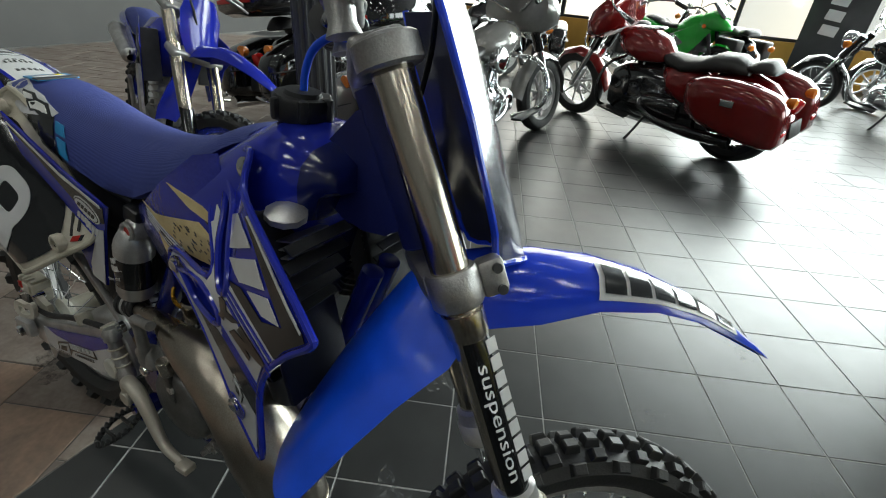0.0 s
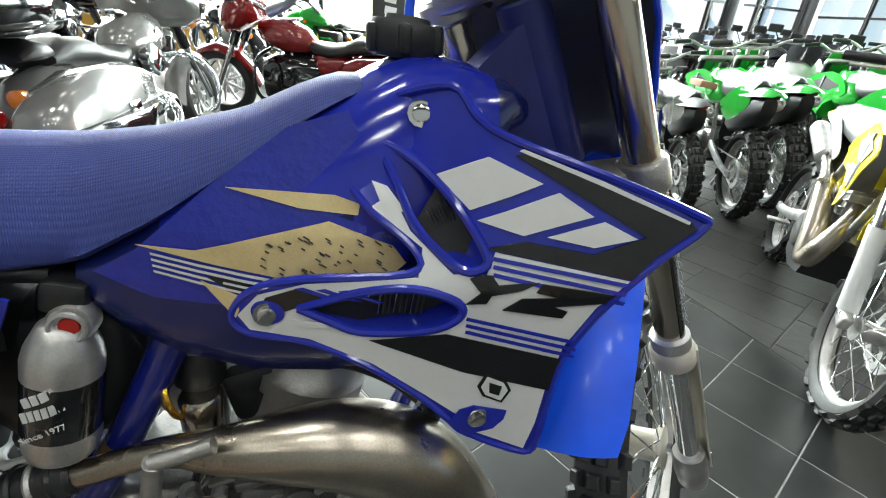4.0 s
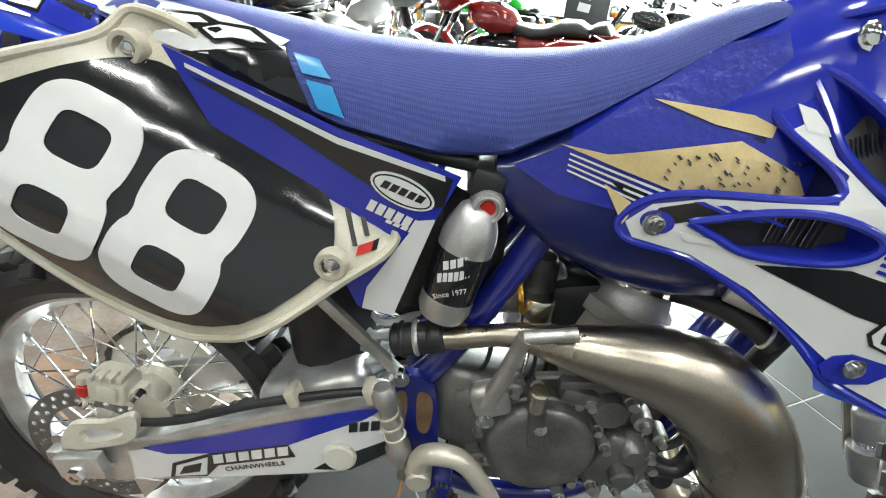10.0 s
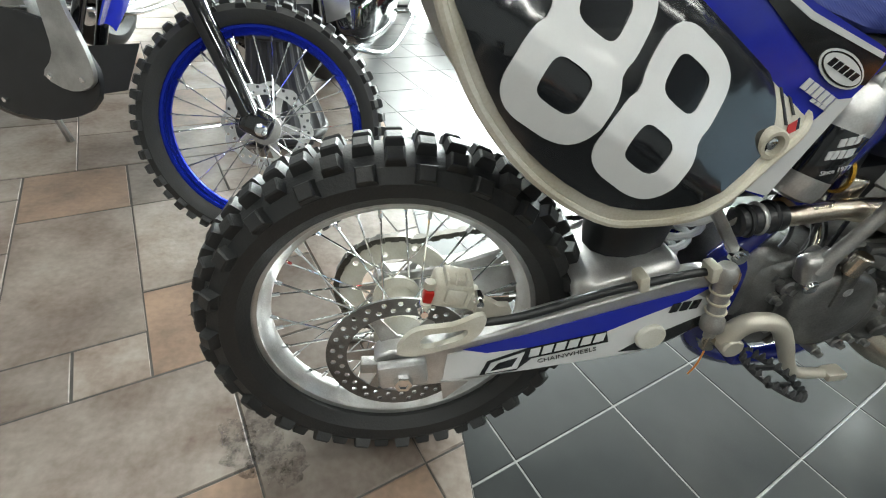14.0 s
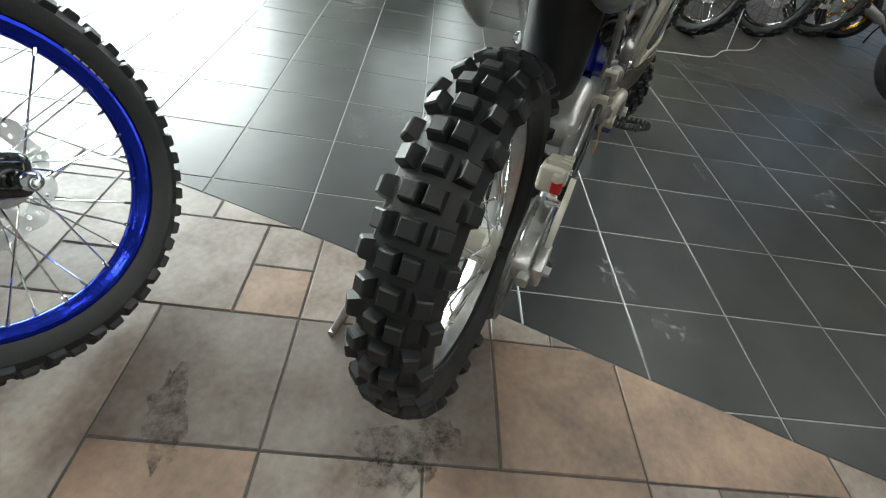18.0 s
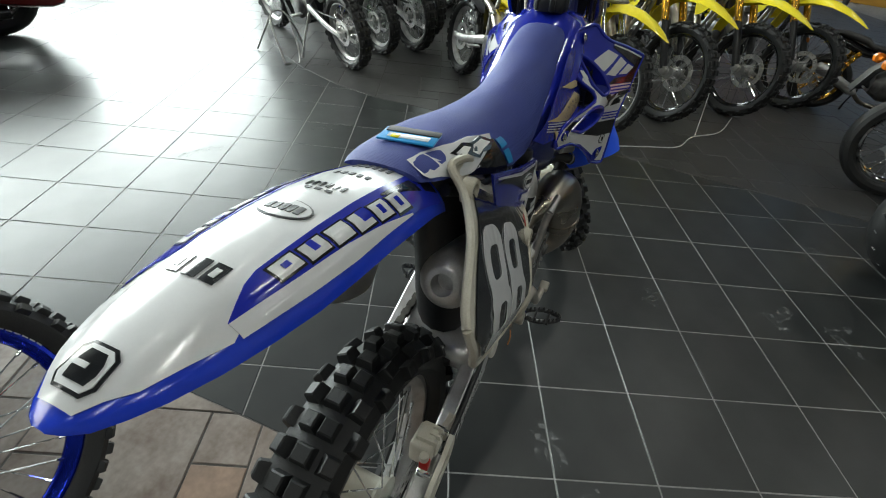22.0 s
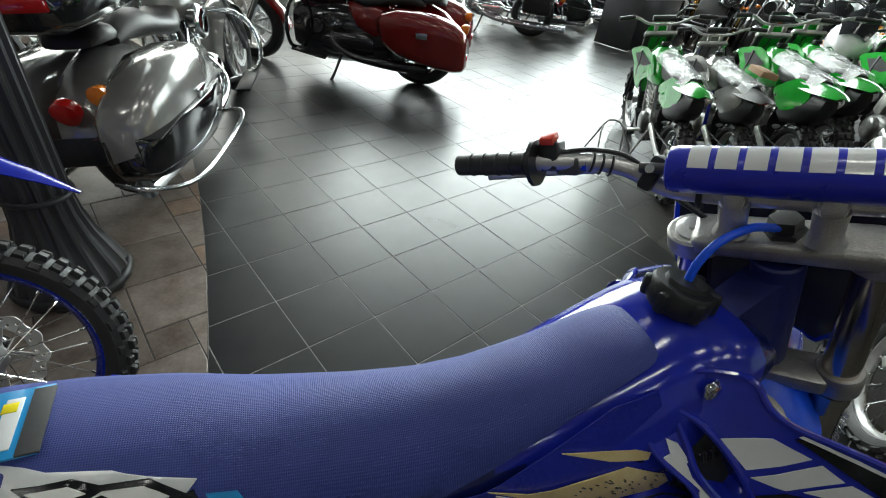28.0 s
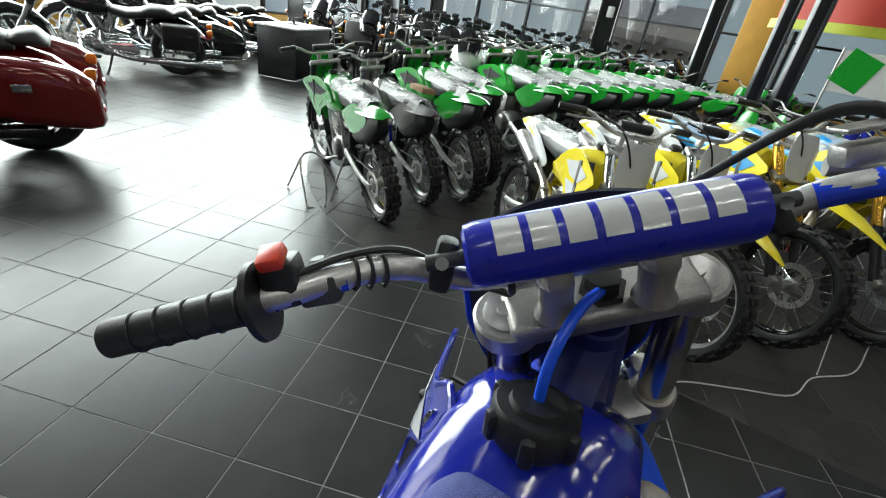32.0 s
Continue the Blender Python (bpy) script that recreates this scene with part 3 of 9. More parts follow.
build_smudge()


def build_lamps():
    """Rows of ceiling fittings, each a tray with a glowing diffuser and a lamp below it."""
    first = None
    for x in (-3.6, -0.4, 2.8, 6.0, 9.2):
        for y in (-5.6, -2.6, 0.4, 3.4):
            if first is None:
                first = thing("ceiling_light", "long white ceiling fitting with a bright diffuser", "lamp", "ceiling lights", pose(x, y, 6.30))
                part("tray", box((0, 0, 0.03), (1.3, 0.26, 0.06), 0.01), FRAMEM, first)
                part("diffuser", box((0, 0, -0.012), (1.24, 0.20, 0.02), 0.006), LAMPM, first)
                ob = first
            else:
                ob = copy_thing(first, pose(x, y, 6.30))
            if x < 7 and y < 1:
                area("lamp", (x, y, 6.22), (x, y, 0), 1.2, 0.2, 20, (1.0, 0.98, 0.95))


build_lamps()

# ---------------------------------------------------------------- wheels


def tyre_mesh(big, bead, half, depth, seg=64):
    """A bare tyre about the y axis. big: outer radius, bead: at the rim, half: half its width."""
    core = big - depth
    prof = [(bead, -half * 0.62), (bead + (core - bead) * 0.25, -half * 0.92), (bead + (core - bead) * 0.55, -half), (bead + (core - bead) * 0.82, -half * 0.82),
            (core - 0.003, -half * 0.42), (core, 0), (core - 0.003, half * 0.42), (bead + (core - bead) * 0.82, half * 0.82),
            (bead + (core - bead) * 0.55, half), (bead + (core - bead) * 0.25, half * 0.92), (bead, half * 0.62), (bead + 0.006, 0)]
    return turned(prof, seg)


def tread_blocks(wheel, big, bead, half, rows, depth, single):
    """Tapered tread blocks round a tyre: each an object of its own on three shared meshes, or one joined tread."""
    core = big - depth
    pitch = 2 * math.pi * core / rows
    kinds, verts, faces = {}, [], []
    for i in range(rows):
        a = 2 * math.pi * i / rows
        for s, tilt in (((-0.24, 10), (0.24, 10), (-0.93, 55), (0.93, 55)) if i % 2 else ((0.0, 0), (-0.62, 32), (0.62, 32))):
            t = radians(tilt) * (1 if s > 0 else -1 if s < 0 else 0)
            wide = half * (0.56 if s == 0 else 0.46 if abs(s) > 0.5 else 0.48)
            high = depth * (0.80 if abs(s) > 0.8 else 1.0)
            drop = core - (core - bead) * 0.5 * max(0.0, abs(s) - 0.25) ** 1.7
            m = Matrix.Rotation(-a, 4, "Y") @ Matrix.Translation((drop, s * half, 0)) @ Matrix.Rotation(t, 4, "Z")
            key = round(abs(s), 2)
            sx, cy, b = pitch * 0.72, wide * 0.96, 0.0026
            ring = ((-1, -1), (1, -1), (1, 1), (-1, 1))
            vs = [(-0.006, q * cy / 2, p * sx / 2) for p, q in ring] + [(high - b, q * cy * 0.43, p * sx * 0.41) for p, q in ring] + [(high, q * cy * 0.36, p * sx * 0.33) for p, q in ring]
            fs = [(8, 9, 10, 11)] + [(4 * r + k, 4 * r + (k + 1) % 4, 4 * r + 4 + (k + 1) % 4, 4 * r + 4 + k) for r in (0, 1) for k in range(4)]
            if single:
                if key not in kinds:
                    me = bpy.data.meshes.new("tread_block")
                    me.from_pydata(vs, [], fs)
                    me.materials.append(RUBBER)
                    me.update()
                    kinds[key] = me
                ob = part("tread_block", kinds[key], None, wheel)
                ob.matrix_local = m
            else:
                n = len(verts)
                verts += [tuple(m @ Vector(v)) for v in vs]
                faces += [tuple(n + q for q in fc) for fc in fs]
    if not single:
        me = bpy.data.meshes.new("tread")
        me.from_pydata(verts, [], faces)
        me.materials.append(RUBBER)
        me.update()
        tagged(part("tread", me, None, wheel), kind="stuff")


def rim_mesh(bead, half, seg=64):
    prof = [(bead + 0.012, -half), (bead + 0.013, -half + 0.004), (bead - 0.002, -half + 0.006), (bead - 0.006, -half * 0.6), (bead - 0.014, -half * 0.3), (bead - 0.016, 0),
            (bead - 0.014, half * 0.3), (bead - 0.006, half * 0.6), (bead - 0.002, half - 0.006), (bead + 0.013, half - 0.004), (bead + 0.012, half),
            (bead - 0.008, half), (bead - 0.013, half * 0.7), (bead - 0.024, half * 0.32), (bead - 0.026, 0), (bead - 0.024, -half * 0.32), (bead - 0.013, -half * 0.7), (bead - 0.008, -half)]
    return turned(prof, seg)


def disc_mesh(r, inner, thick, holes=24, wave=0.0):
    """A drilled brake disc ring about the y axis."""
    n = 72
    outer = [(r * (1 + wave * math.cos(12 * 2 * math.pi * k / n)) * math.cos(2 * math.pi * k / n), r * (1 + wave * math.cos(12 * 2 * math.pi * k / n)) * math.sin(2 * math.pi * k / n)) for k in range(n)]
    hs = [[(inner * math.cos(-2 * math.pi * k / 36), inner * math.sin(-2 * math.pi * k / 36)) for k in range(36)]]
    for k in range(holes):
        a = 2 * math.pi * k / holes
        rr = inner + (r - inner) * (0.3 if k % 2 else 0.68)
        hr = (r - inner) * 0.15
        hs.append([(rr * math.cos(a) + hr * math.cos(-q * math.pi / 3), rr * math.sin(a) + hr * math.sin(-q * math.pi / 3)) for q in range(6)])
    bm = plate(outer, thick, None, False, holes=hs)
    return bm


def carrier_mesh(inner, thick, arms=6):
    """The star-shaped carrier inside a brake disc, about the y axis."""
    out = []
    for k in range(arms):
        a, d = 2 * math.pi * k / arms, math.pi / arms
        for da, r in ((-0.07, inner * 1.06), (0.07, inner * 1.06), (d * 0.6, inner * 0.52), (d, inner * 0.47), (2 * d - d * 0.6, inner * 0.52)):
            out.append((r * math.cos(a + da), r * math.sin(a + da)))
    hole = [(inner * 0.34 * math.cos(-2 * math.pi * k / 20), inner * 0.34 * math.sin(-2 * math.pi * k / 20)) for k in range(20)]
    return plate(out, thick * 0.8, 0.0005, False, holes=(hole,))


def brake_disc(parent, y, r, inner, thick, holes, wave=0.0, arms=6, material=None, name="brake_disc", label=""):
    """A drilled disc on its carrier at the side y of a wheel."""
    d = part(name, moved(disc_mesh(r, inner, thick, holes, wave), pose(0, y, 0)), material or ALU, parent, label)
    part("disc_carrier", moved(carrier_mesh(inner, thick, arms), pose(0, y, 0)), ALUM, d)
    return d


def chain_mesh(pts):
    """Links of a drive chain along a line in the xz plane, joined."""
    verts, faces, left = [], [], 0.0
    k = 0
    for a, b in zip(pts, pts[1:]):
        a, b = Vector(a), Vector(b)
        d = (b - a).normalized()
        up = Vector((-d.z, 0, d.x))
        t = left
        while t < (b - a).length:
            c = a + d * t
            wide, tall = (0.0085, 0.0055) if k % 2 else (0.0060, 0.0048)
            n = len(verts)
            for x in (-0.0072, 0.0072):
                for y in (-wide, wide):
                    for z in (-tall, tall):
                        verts.append(tuple(c + d * x + Vector((0, y, 0)) + up * z))
            faces += [tuple(n + q for q in f) for f in ((0, 1, 3, 2), (4, 6, 7, 5), (0, 4, 5, 1), (2, 3, 7, 6), (0, 2, 6, 4), (1, 5, 7, 3))]
            k += 1
            t += 0.0127
        left = t - (b - a).length
    me = bpy.data.meshes.new("chain")
    me.from_pydata(verts, [], faces)
    me.materials.append(CHAINM)
    me.update()
    return me


def put_wheel(parent, name, m, big, bead, half, rim_half, rim_mat, rows, depth, spokes=36, single=False, style="knobs", hub_mat=None, hub_half=0.055, hub_r=0.032, rim_label="", tyre_label=""):
    """A spoked wheel about the y axis of m: tyre, rim, hub and spokes as parts."""
    wheel = thing(name, "", "")
    wheel.parent = parent
    wheel.matrix_local = m
    part("tyre", tyre_mesh(big, bead, half, depth), RUBBER, wheel, tyre_label or "knobbly black rubber tyre", 30)
    if style == "knobs":
        tread_blocks(wheel, big, bead, half, rows, depth, single)
    part("rim", rim_mesh(bead, rim_half), rim_mat, wheel, rim_label)
    part("hub", lathe((0, -hub_half, 0), (0, hub_half, 0), [(0, hub_r * 0.6), (0.04, hub_r * 1.35), (0.12, hub_r * 1.4), (0.2, hub_r), (0.8, hub_r), (0.88, hub_r * 1.4), (0.96, hub_r * 1.35), (1, hub_r * 0.6)], 24), hub_mat or ALUM, wheel)
    one = None
    for k in range(spokes):
        a = 2 * math.pi * k / spokes
        side = 1 if k % 2 else -1
        twist = (0.85 if (k // 2) % 2 else -0.85) * 0.62
        p = (hub_r * 1.3 * math.cos(a + twist), side * hub_half * 0.86, hub_r * 1.3 * math.sin(a + twist))
        q = ((bead - 0.02) * math.cos(a), side * 0.004, (bead - 0.02) * math.sin(a))
        s = rod(p, q, 0.0018, 5)
        nip = rod(Vector(q) - (Vector(q) - Vector(p)).normalized() * 0.018, q, 0.0034, 6)
        s = join(s, nip)
        if single:
            part("spoke", s, CHROME, wheel)
        else:
            one = join(one, s) if one else s
    if one:
        tagged(part("spokes", one, CHROME, wheel), kind="stuff")
    return wheel


def words(text, size, material, parent, m, name="lettering", label="", depth=0.0004, shear=0.0, sx=1.0):
    """Readable words in the built-in font, as a thin mesh at the pose m (x along the line, z out of it)."""
    cu = bpy.data.curves.new("lettering", "FONT")
    cu.body, cu.size, cu.extrude, cu.shear = text, size, depth, shear
    cu.align_x, cu.align_y, cu.resolution_u = "CENTER", "CENTER", 2
    tmp = bpy.data.objects.new("lettering", cu)
    scene.collection.objects.link(tmp)
    me = bpy.data.meshes.new_from_object(tmp.evaluated_get(bpy.context.evaluated_depsgraph_get()))
    bpy.data.objects.remove(tmp)
    bpy.data.curves.remove(cu)
    me.transform(m @ Matrix.Diagonal((sx, 1, 1, 1)))
    me.materials.clear()
    me.materials.append(material)
    ob = part(name, me, None, parent, label)
    return ob


# ---------------------------------------------------------------- the main bike
LEAN = radians(4.0)
BIKE = Matrix.Translation((0, 0.085, 0)) @ Matrix.Rotation(-LEAN, 4, "X")
AX = Vector((1.020, -0.016, 1.144))
BAX = Vector((1.0, -0.021, 1.145))
RAKE = radians(25)
DOWN = Vector((math.sin(RAKE), 0, -math.cos(RAKE)))
STEER = Matrix.Translation(AX) @ Matrix.Rotation(radians(42.5), 4, -DOWN) @ Matrix.Translation(-AX)
BARS = Matrix.Translation(BAX) @ Matrix.Rotation(radians(40), 4, -DOWN) @ Matrix.Translation(-BAX)


def axis_v(u):
    """The bike's middle line, which runs a little askew."""
    return 0.014 - 0.033 * u


def shroud_v(u, w):
    curl = float(np.interp(u, [0.88, 0.90, 0.95, 1.0, 1.1], [0.52, 0.48, 0.27, 0.25, 0.18]))
    return -0.127 - 0.33 * (u - 0.74) + curl * max(0.0, w - 0.85)


def tank_half(u):
    return float(np.interp(u, [0.57, 0.62, 0.70, 0.80, 0.88, 0.94, 1.0, 1.05], [0.072, 0.088, 0.106, 0.116, 0.118, 0.112, 0.09, 0.06]))


def tank_v(u, w):
    return -tank_half(u) - 0.003 + 0.25 * max(0.0, w - 0.88)


SEAT_U = [0.12, 0.15, 0.22, 0.30, 0.40, 0.50, 0.58, 0.65, 0.73, 0.80, 0.845]
SEAT_B = [0.968, 0.958, 0.938, 0.910, 0.872, 0.851, 0.856, 0.892, 0.945, 0.992, 1.015]
SEAT_T = [0.984, 0.990, 0.990, 0.980, 0.964, 0.958, 0.958, 0.967, 0.988, 1.020, 1.034]
SEAT_H = [0.064, 0.072, 0.082, 0.092, 0.095, 0.090, 0.084, 0.078, 0.070, 0.062, 0.055]


def seat_v(u, w):
    b, t, h = (float(np.interp(u, SEAT_U, a)) for a in (SEAT_B, SEAT_T, SEAT_H))
    s = min(1.0, max(0.0, (w - b) / max(0.02, t - b)))
    return axis_v(u) - h * float(np.interp(s, [0, 0.06, 0.3, 0.6, 0.83, 0.97], [0.97, 1.0, 0.94, 0.83, 0.64, 0.40]))


def plate_v(u, w):
    """The bulging face of the side panel: it bends along lines that fall forward."""
    return float(np.interp(w + 0.55 * u, [0.70, 0.76, 0.80, 0.84, 0.87, 0.90, 0.94, 0.975, 1.0, 1.03, 1.06], [-0.148, -0.162, -0.174, -0.181, -0.176, -0.164, -0.147, -0.134, -0.121, -0.098, -0.070]))


def figure_eight(up, low):
    """Outline and two holes of a squarish figure 8 whose bowls are centred on up and low."""
    up, low = Vector(up), Vector(low)
    d = (up - low).length / 2
    ey = (up - low).normalized()
    ex = Vector((ey.y, -ey.x))
    mid = (up + low) / 2

    def half(q, c, a, h, n=2.9):
        t = abs(q - c) / h
        return a * (1 - t ** n) ** (1 / n) if t < 1 else 0.0

    top, bot = d + 0.048, -d - 0.050
    qs = [bot + (top - bot) * (0.5 - 0.5 * math.cos(math.pi * k / 30)) for k in range(31)]
    right = [(max(half(q, d, 0.0545, 0.0482), half(q, -d, 0.0585, 0.0502)), q) for q in qs]
    ring = right + [(-x, q) for x, q in reversed(right[1:-1])]
    flat = lambda pts: [tuple(mid + ex * x + ey * q) for x, q in pts]
    holes = []
    for c, a, h in ((d, 0.0270, 0.0225), (-d, 0.0255, 0.0210)):
        hole = []
        for k in range(24):
            t = 2 * math.pi * k / 24
            co, si = math.cos(t), math.sin(t)
            hole.append((a * math.copysign(abs(co) ** 0.55, co), c + h * math.copysign(abs(si) ** 0.55, si)))
        holes.append(flat(hole))
    return flat(ring), holes


def off(f, d):
    return lambda u, w: f(u, w) - d


def blocks(parent, name, f, start, end, height, n, material, label="", slant=0.3, gap=0.22, thick=0.0015, lift=0.0025, grid=0.0):
    """A row of slanted blocks in place of a maker's lettering, laid on the face f from start to end in (u, w)."""
    (u0, w0), (u1, w1) = start, end
    du, dw = (u1 - u0) / n, (w1 - w0) / n
    ln = math.hypot(u1 - u0, w1 - w0)
    nx, nw = -(w1 - w0) / ln, (u1 - u0) / ln
    bm = None
    for k in range(n):
        a = (u0 + du * (k + gap / 2), w0 + dw * (k + gap / 2))
        b = (u0 + du * (k + 1 - gap / 2), w0 + dw * (k + 1 - gap / 2))
        sx, sw = du / abs(ln / n) * slant * height, dw / abs(ln / n) * slant * height
        q = [a, b, (b[0] + nx * height + sx, b[1] + nw * height + sw), (a[0] + nx * height + sx, a[1] + nw * height + sw)]
        one = plate(q, thick, off(f, lift), False, grid=grid)
        ob = part(name, one, material, parent, label, 0)
    return ob


def decal(parent, name, f, outline, material, lift, label="", rounded=False, grid=0.04, holes=(), thick=0.0012, n=3):
    return part(name, plate(outline, thick, off(f, lift), rounded, n, grid, holes), material, parent, label)


def ellipse(u, w, a, b, tilt=0.0, n=24):
    c, s = math.cos(radians(tilt)), math.sin(radians(tilt))
    return [(u + a * math.cos(2 * math.pi * k / n) * c - b * math.sin(2 * math.pi * k / n) * s,
             w + a * math.cos(2 * math.pi * k / n) * s + b * math.sin(2 * math.pi * k / n) * c) for k in range(n)]


def bolt(parent, p, r=0.008, axis=(0, -1, 0), material=None, name="bolt", h=0.006):
    p, ax = Vector(p), Vector(axis).normalized()
    q = p + ax * h
    b = lathe(p, q, [(0, r * 1.5), (0.35, r * 1.5), (0.4, r), (0.9, r), (1, r * 0.8)], 12)
    return part(name, b, material or CHROME, parent)


def build_seat(bike):
    rings = []
    us = np.linspace(0.118, 0.848, 40)
    for u in us:
        b, t, h = (float(np.interp(u, SEAT_U, a)) for a in (SEAT_B, SEAT_T, SEAT_H))
        end = min(1.0, max(0.0, (u - 0.117) / 0.012), max(0.0, (0.85 - u) / 0.012))
        h *= 0.9 + 0.1 * end
        t = b + (t - b) * (0.72 + 0.28 * end)
        d = t - b
        side = ((0.92, 0), (1.0, 0.06), (0.94, 0.3), (0.83, 0.6), (0.64, 0.83), (0.40, 0.97), (0.18, 1.03))
        ring = [(u, axis_v(u) - h * a, b + d * z) for a, z in side] + [(u, axis_v(u), b + d * 1.05)] + [(u, axis_v(u) + h * a, b + d * z) for a, z in reversed(side)]
        rings.append(ring)
    seat = part("seat", loft(rings), SEATM, bike, "blue ribbed cloth seat cover", 60)
    white = [(0.124, 0.976), (0.134, 0.987), (0.160, 0.988), (0.204, 0.984), (0.270, 0.974), (0.338, 0.956), (0.318, 0.940), (0.270, 0.936), (0.222, 0.940), (0.180, 0.952), (0.150, 0.966), (0.130, 0.971)]
    decal(seat, "white_panel", seat_v, white, WHITE, 0.003, "white rear corner of the seat cover", grid=0.02)
    black = [(0.222, 0.937), (0.300, 0.905), (0.375, 0.876), (0.345, 0.930), (0.335, 0.950), (0.300, 0.947)]
    decal(seat, "black_panel", seat_v, black, BLACK, 0.0035, grid=0.02)
    for k, q in enumerate(([(0.345, 0.945), (0.372, 0.940), (0.386, 0.922), (0.356, 0.926)], [(0.360, 0.920), (0.388, 0.915), (0.402, 0.885), (0.374, 0.892)])):
        decal(seat, "blue_flash", seat_v, q, SKYBLUE, 0.0038, grid=0.02)
    arrow = [(0.198, 0.977), (0.241, 0.976), (0.262, 0.969), (0.300, 0.966), (0.334, 0.947), (0.300, 0.946), (0.278, 0.951), (0.262, 0.948), (0.240, 0.960), (0.222, 0.962)]
    decal(seat, "arrow_mark", seat_v, arrow, BLACK, 0.0045, "black and grey arrow-shaped maker's mark", grid=0.02)
    for q in ([(0.208, 0.974), (0.238, 0.973), (0.252, 0.967), (0.228, 0.966)], [(0.248, 0.962), (0.264, 0.966), (0.296, 0.963), (0.316, 0.952), (0.282, 0.955), (0.262, 0.953)]):
        decal(seat, "arrow_fill", seat_v, q, CARD, 0.0052, grid=0)
    tag = part("maker_tag", box((0.187, 0.004, 0.9935), (0.044, 0.082, 0.003), 0.001, (0, 2, 8)), SKYBLUE, seat, "blue and yellow woven tag")
    part("tag_band", box((0.202, 0.004, 0.9945), (0.018, 0.078, 0.003), 0.001, (0, 2, 8)), GREY, seat)
    part("tag_field", box((0.181, 0.002, 0.9950), (0.014, 0.060, 0.0022), 0.0006, (0, 2, 8)), WHITE, seat)
    part("tag_mark", box((0.176, 0.020, 0.9958), (0.012, 0.012, 0.0018), 0.0005, (0, 2, 8)), YELLOW, seat)
    return seat


def build_tank(bike):
    prof = [(0.572, 0.805, 0.858), (0.60, 0.775, 0.872), (0.65, 0.737, 0.905), (0.72, 0.705, 0.955), (0.80, 0.690, 1.000), (0.86, 0.690, 1.036), (0.895, 0.698, 1.052), (0.925, 0.745, 1.053), (0.942, 0.83, 1.052), (0.965, 0.90, 1.048), (1.0, 0.975, 1.036), (1.025, 0.985, 1.020)]
    rings = []
    for u, b, t in prof:
        h = tank_half(u)
        d = t - b
        rings.append([(u, -0.008 + s * h * a, b + d * z) for s, a, z in ((-1, 0.55, 0), (-1, 0.88, 0.08), (-1, 1.0, 0.3), (-1, 1.0, 0.55), (-1, 0.92, 0.78), (-1, 0.7, 0.93), (-1, 0.35, 0.99), (0, 0, 1.0),
                                                                               (1, 0.35, 0.99), (1, 0.7, 0.93), (1, 0.92, 0.78), (1, 1.0, 0.55), (1, 1.0, 0.3), (1, 0.88, 0.08), (1, 0.55, 0))])
    bm = loft(rings)
    bmesh.ops.subdivide_edges(bm, edges=bm.edges[:], cuts=1, smooth=0.6, use_grid_fill=True)
    tank = part("fuel_tank", bm, TANKM, bike, "blue plastic fuel tank with shade painted on flank and front", 60)
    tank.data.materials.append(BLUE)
    # only the top keeps plain blue; flank and front carry painted shade
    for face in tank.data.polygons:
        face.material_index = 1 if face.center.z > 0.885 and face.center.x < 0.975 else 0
    blue = [(0.590, 0.848), (0.632, 0.872), (0.70, 0.930), (0.775, 0.985), (0.83, 1.000), (0.845, 0.965), (0.885, 0.890), (0.885, 0.850), (0.75, 0.835), (0.715, 0.812), (0.64, 0.822)]
    decal(tank, "blue_decal", tank_v, blue, BUBBLED, 0.006, "bubbled blue tank decal", grid=0.03, n=3)
    decal(tank, "cream_flash", tank_v, [(0.634, 0.878), (0.683, 0.873), (0.806, 0.899), (0.868, 0.872), (0.882, 0.852), (0.868, 0.840), (0.775, 0.837)], CREAM, 0.0085, "yellowed flash with worn dashes", grid=0.03)
    decal(tank, "cream_flash", tank_v, [(0.716, 0.931), (0.838, 0.922), (0.834, 0.904), (0.779, 0.912)], CREAM, 0.0085, "yellowed flash", grid=0.03)
    decal(tank, "cream_flash", tank_v, [(0.685, 0.842), (0.722, 0.822), (0.712, 0.800)], CREAM, 0.0085, grid=0.03)
    rng = random.Random(2)
    for k in range(46):
        u = rng.uniform(0.74, 0.865)
        w = rng.uniform(0.846, 0.885)
        q = box((u, tank_v(u, w) - 0.0102, w), (0.006 * rng.uniform(0.6, 1.2), 0.0006, 0.0014), 0, (0, 38, 0))
        part("worn_dash", q, GREY, tank, smooth=0)
    for k in range(4):
        decal(tank, "pinstripe", tank_v, [(0.645, 0.870 - 0.006 * k), (0.760, 0.838 - 0.007 * k), (0.760, 0.835 - 0.007 * k), (0.645, 0.868 - 0.006 * k)], WHITE, 0.0082, grid=0.05)
    decal(tank, "black_flash", tank_v, [(0.690, 0.846), (0.760, 0.832), (0.735, 0.812)], BLACK, 0.008, grid=0.04)
    # filler cap with its vent hose
    cap = part("filler_cap", lathe((0.900, -0.010, 1.046), (0.905, -0.010, 1.088), [(0, 0.034), (0.2, 0.040), (0.75, 0.040), (0.86, 0.037), (0.87, 0.026), (1, 0.024), (1.0, 0)], 40), BLACKP, tank, "ribbed black filler cap")
    for k in range(6):
        a = math.pi * k / 3 + 0.3
        part("grip_lug", box((0.902 + 0.038 * math.cos(a), -0.010 + 0.038 * math.sin(a), 1.066), (0.016, 0.014, 0.03), 0.005, (0, 0, math.degrees(a))), BLACKP, cap)
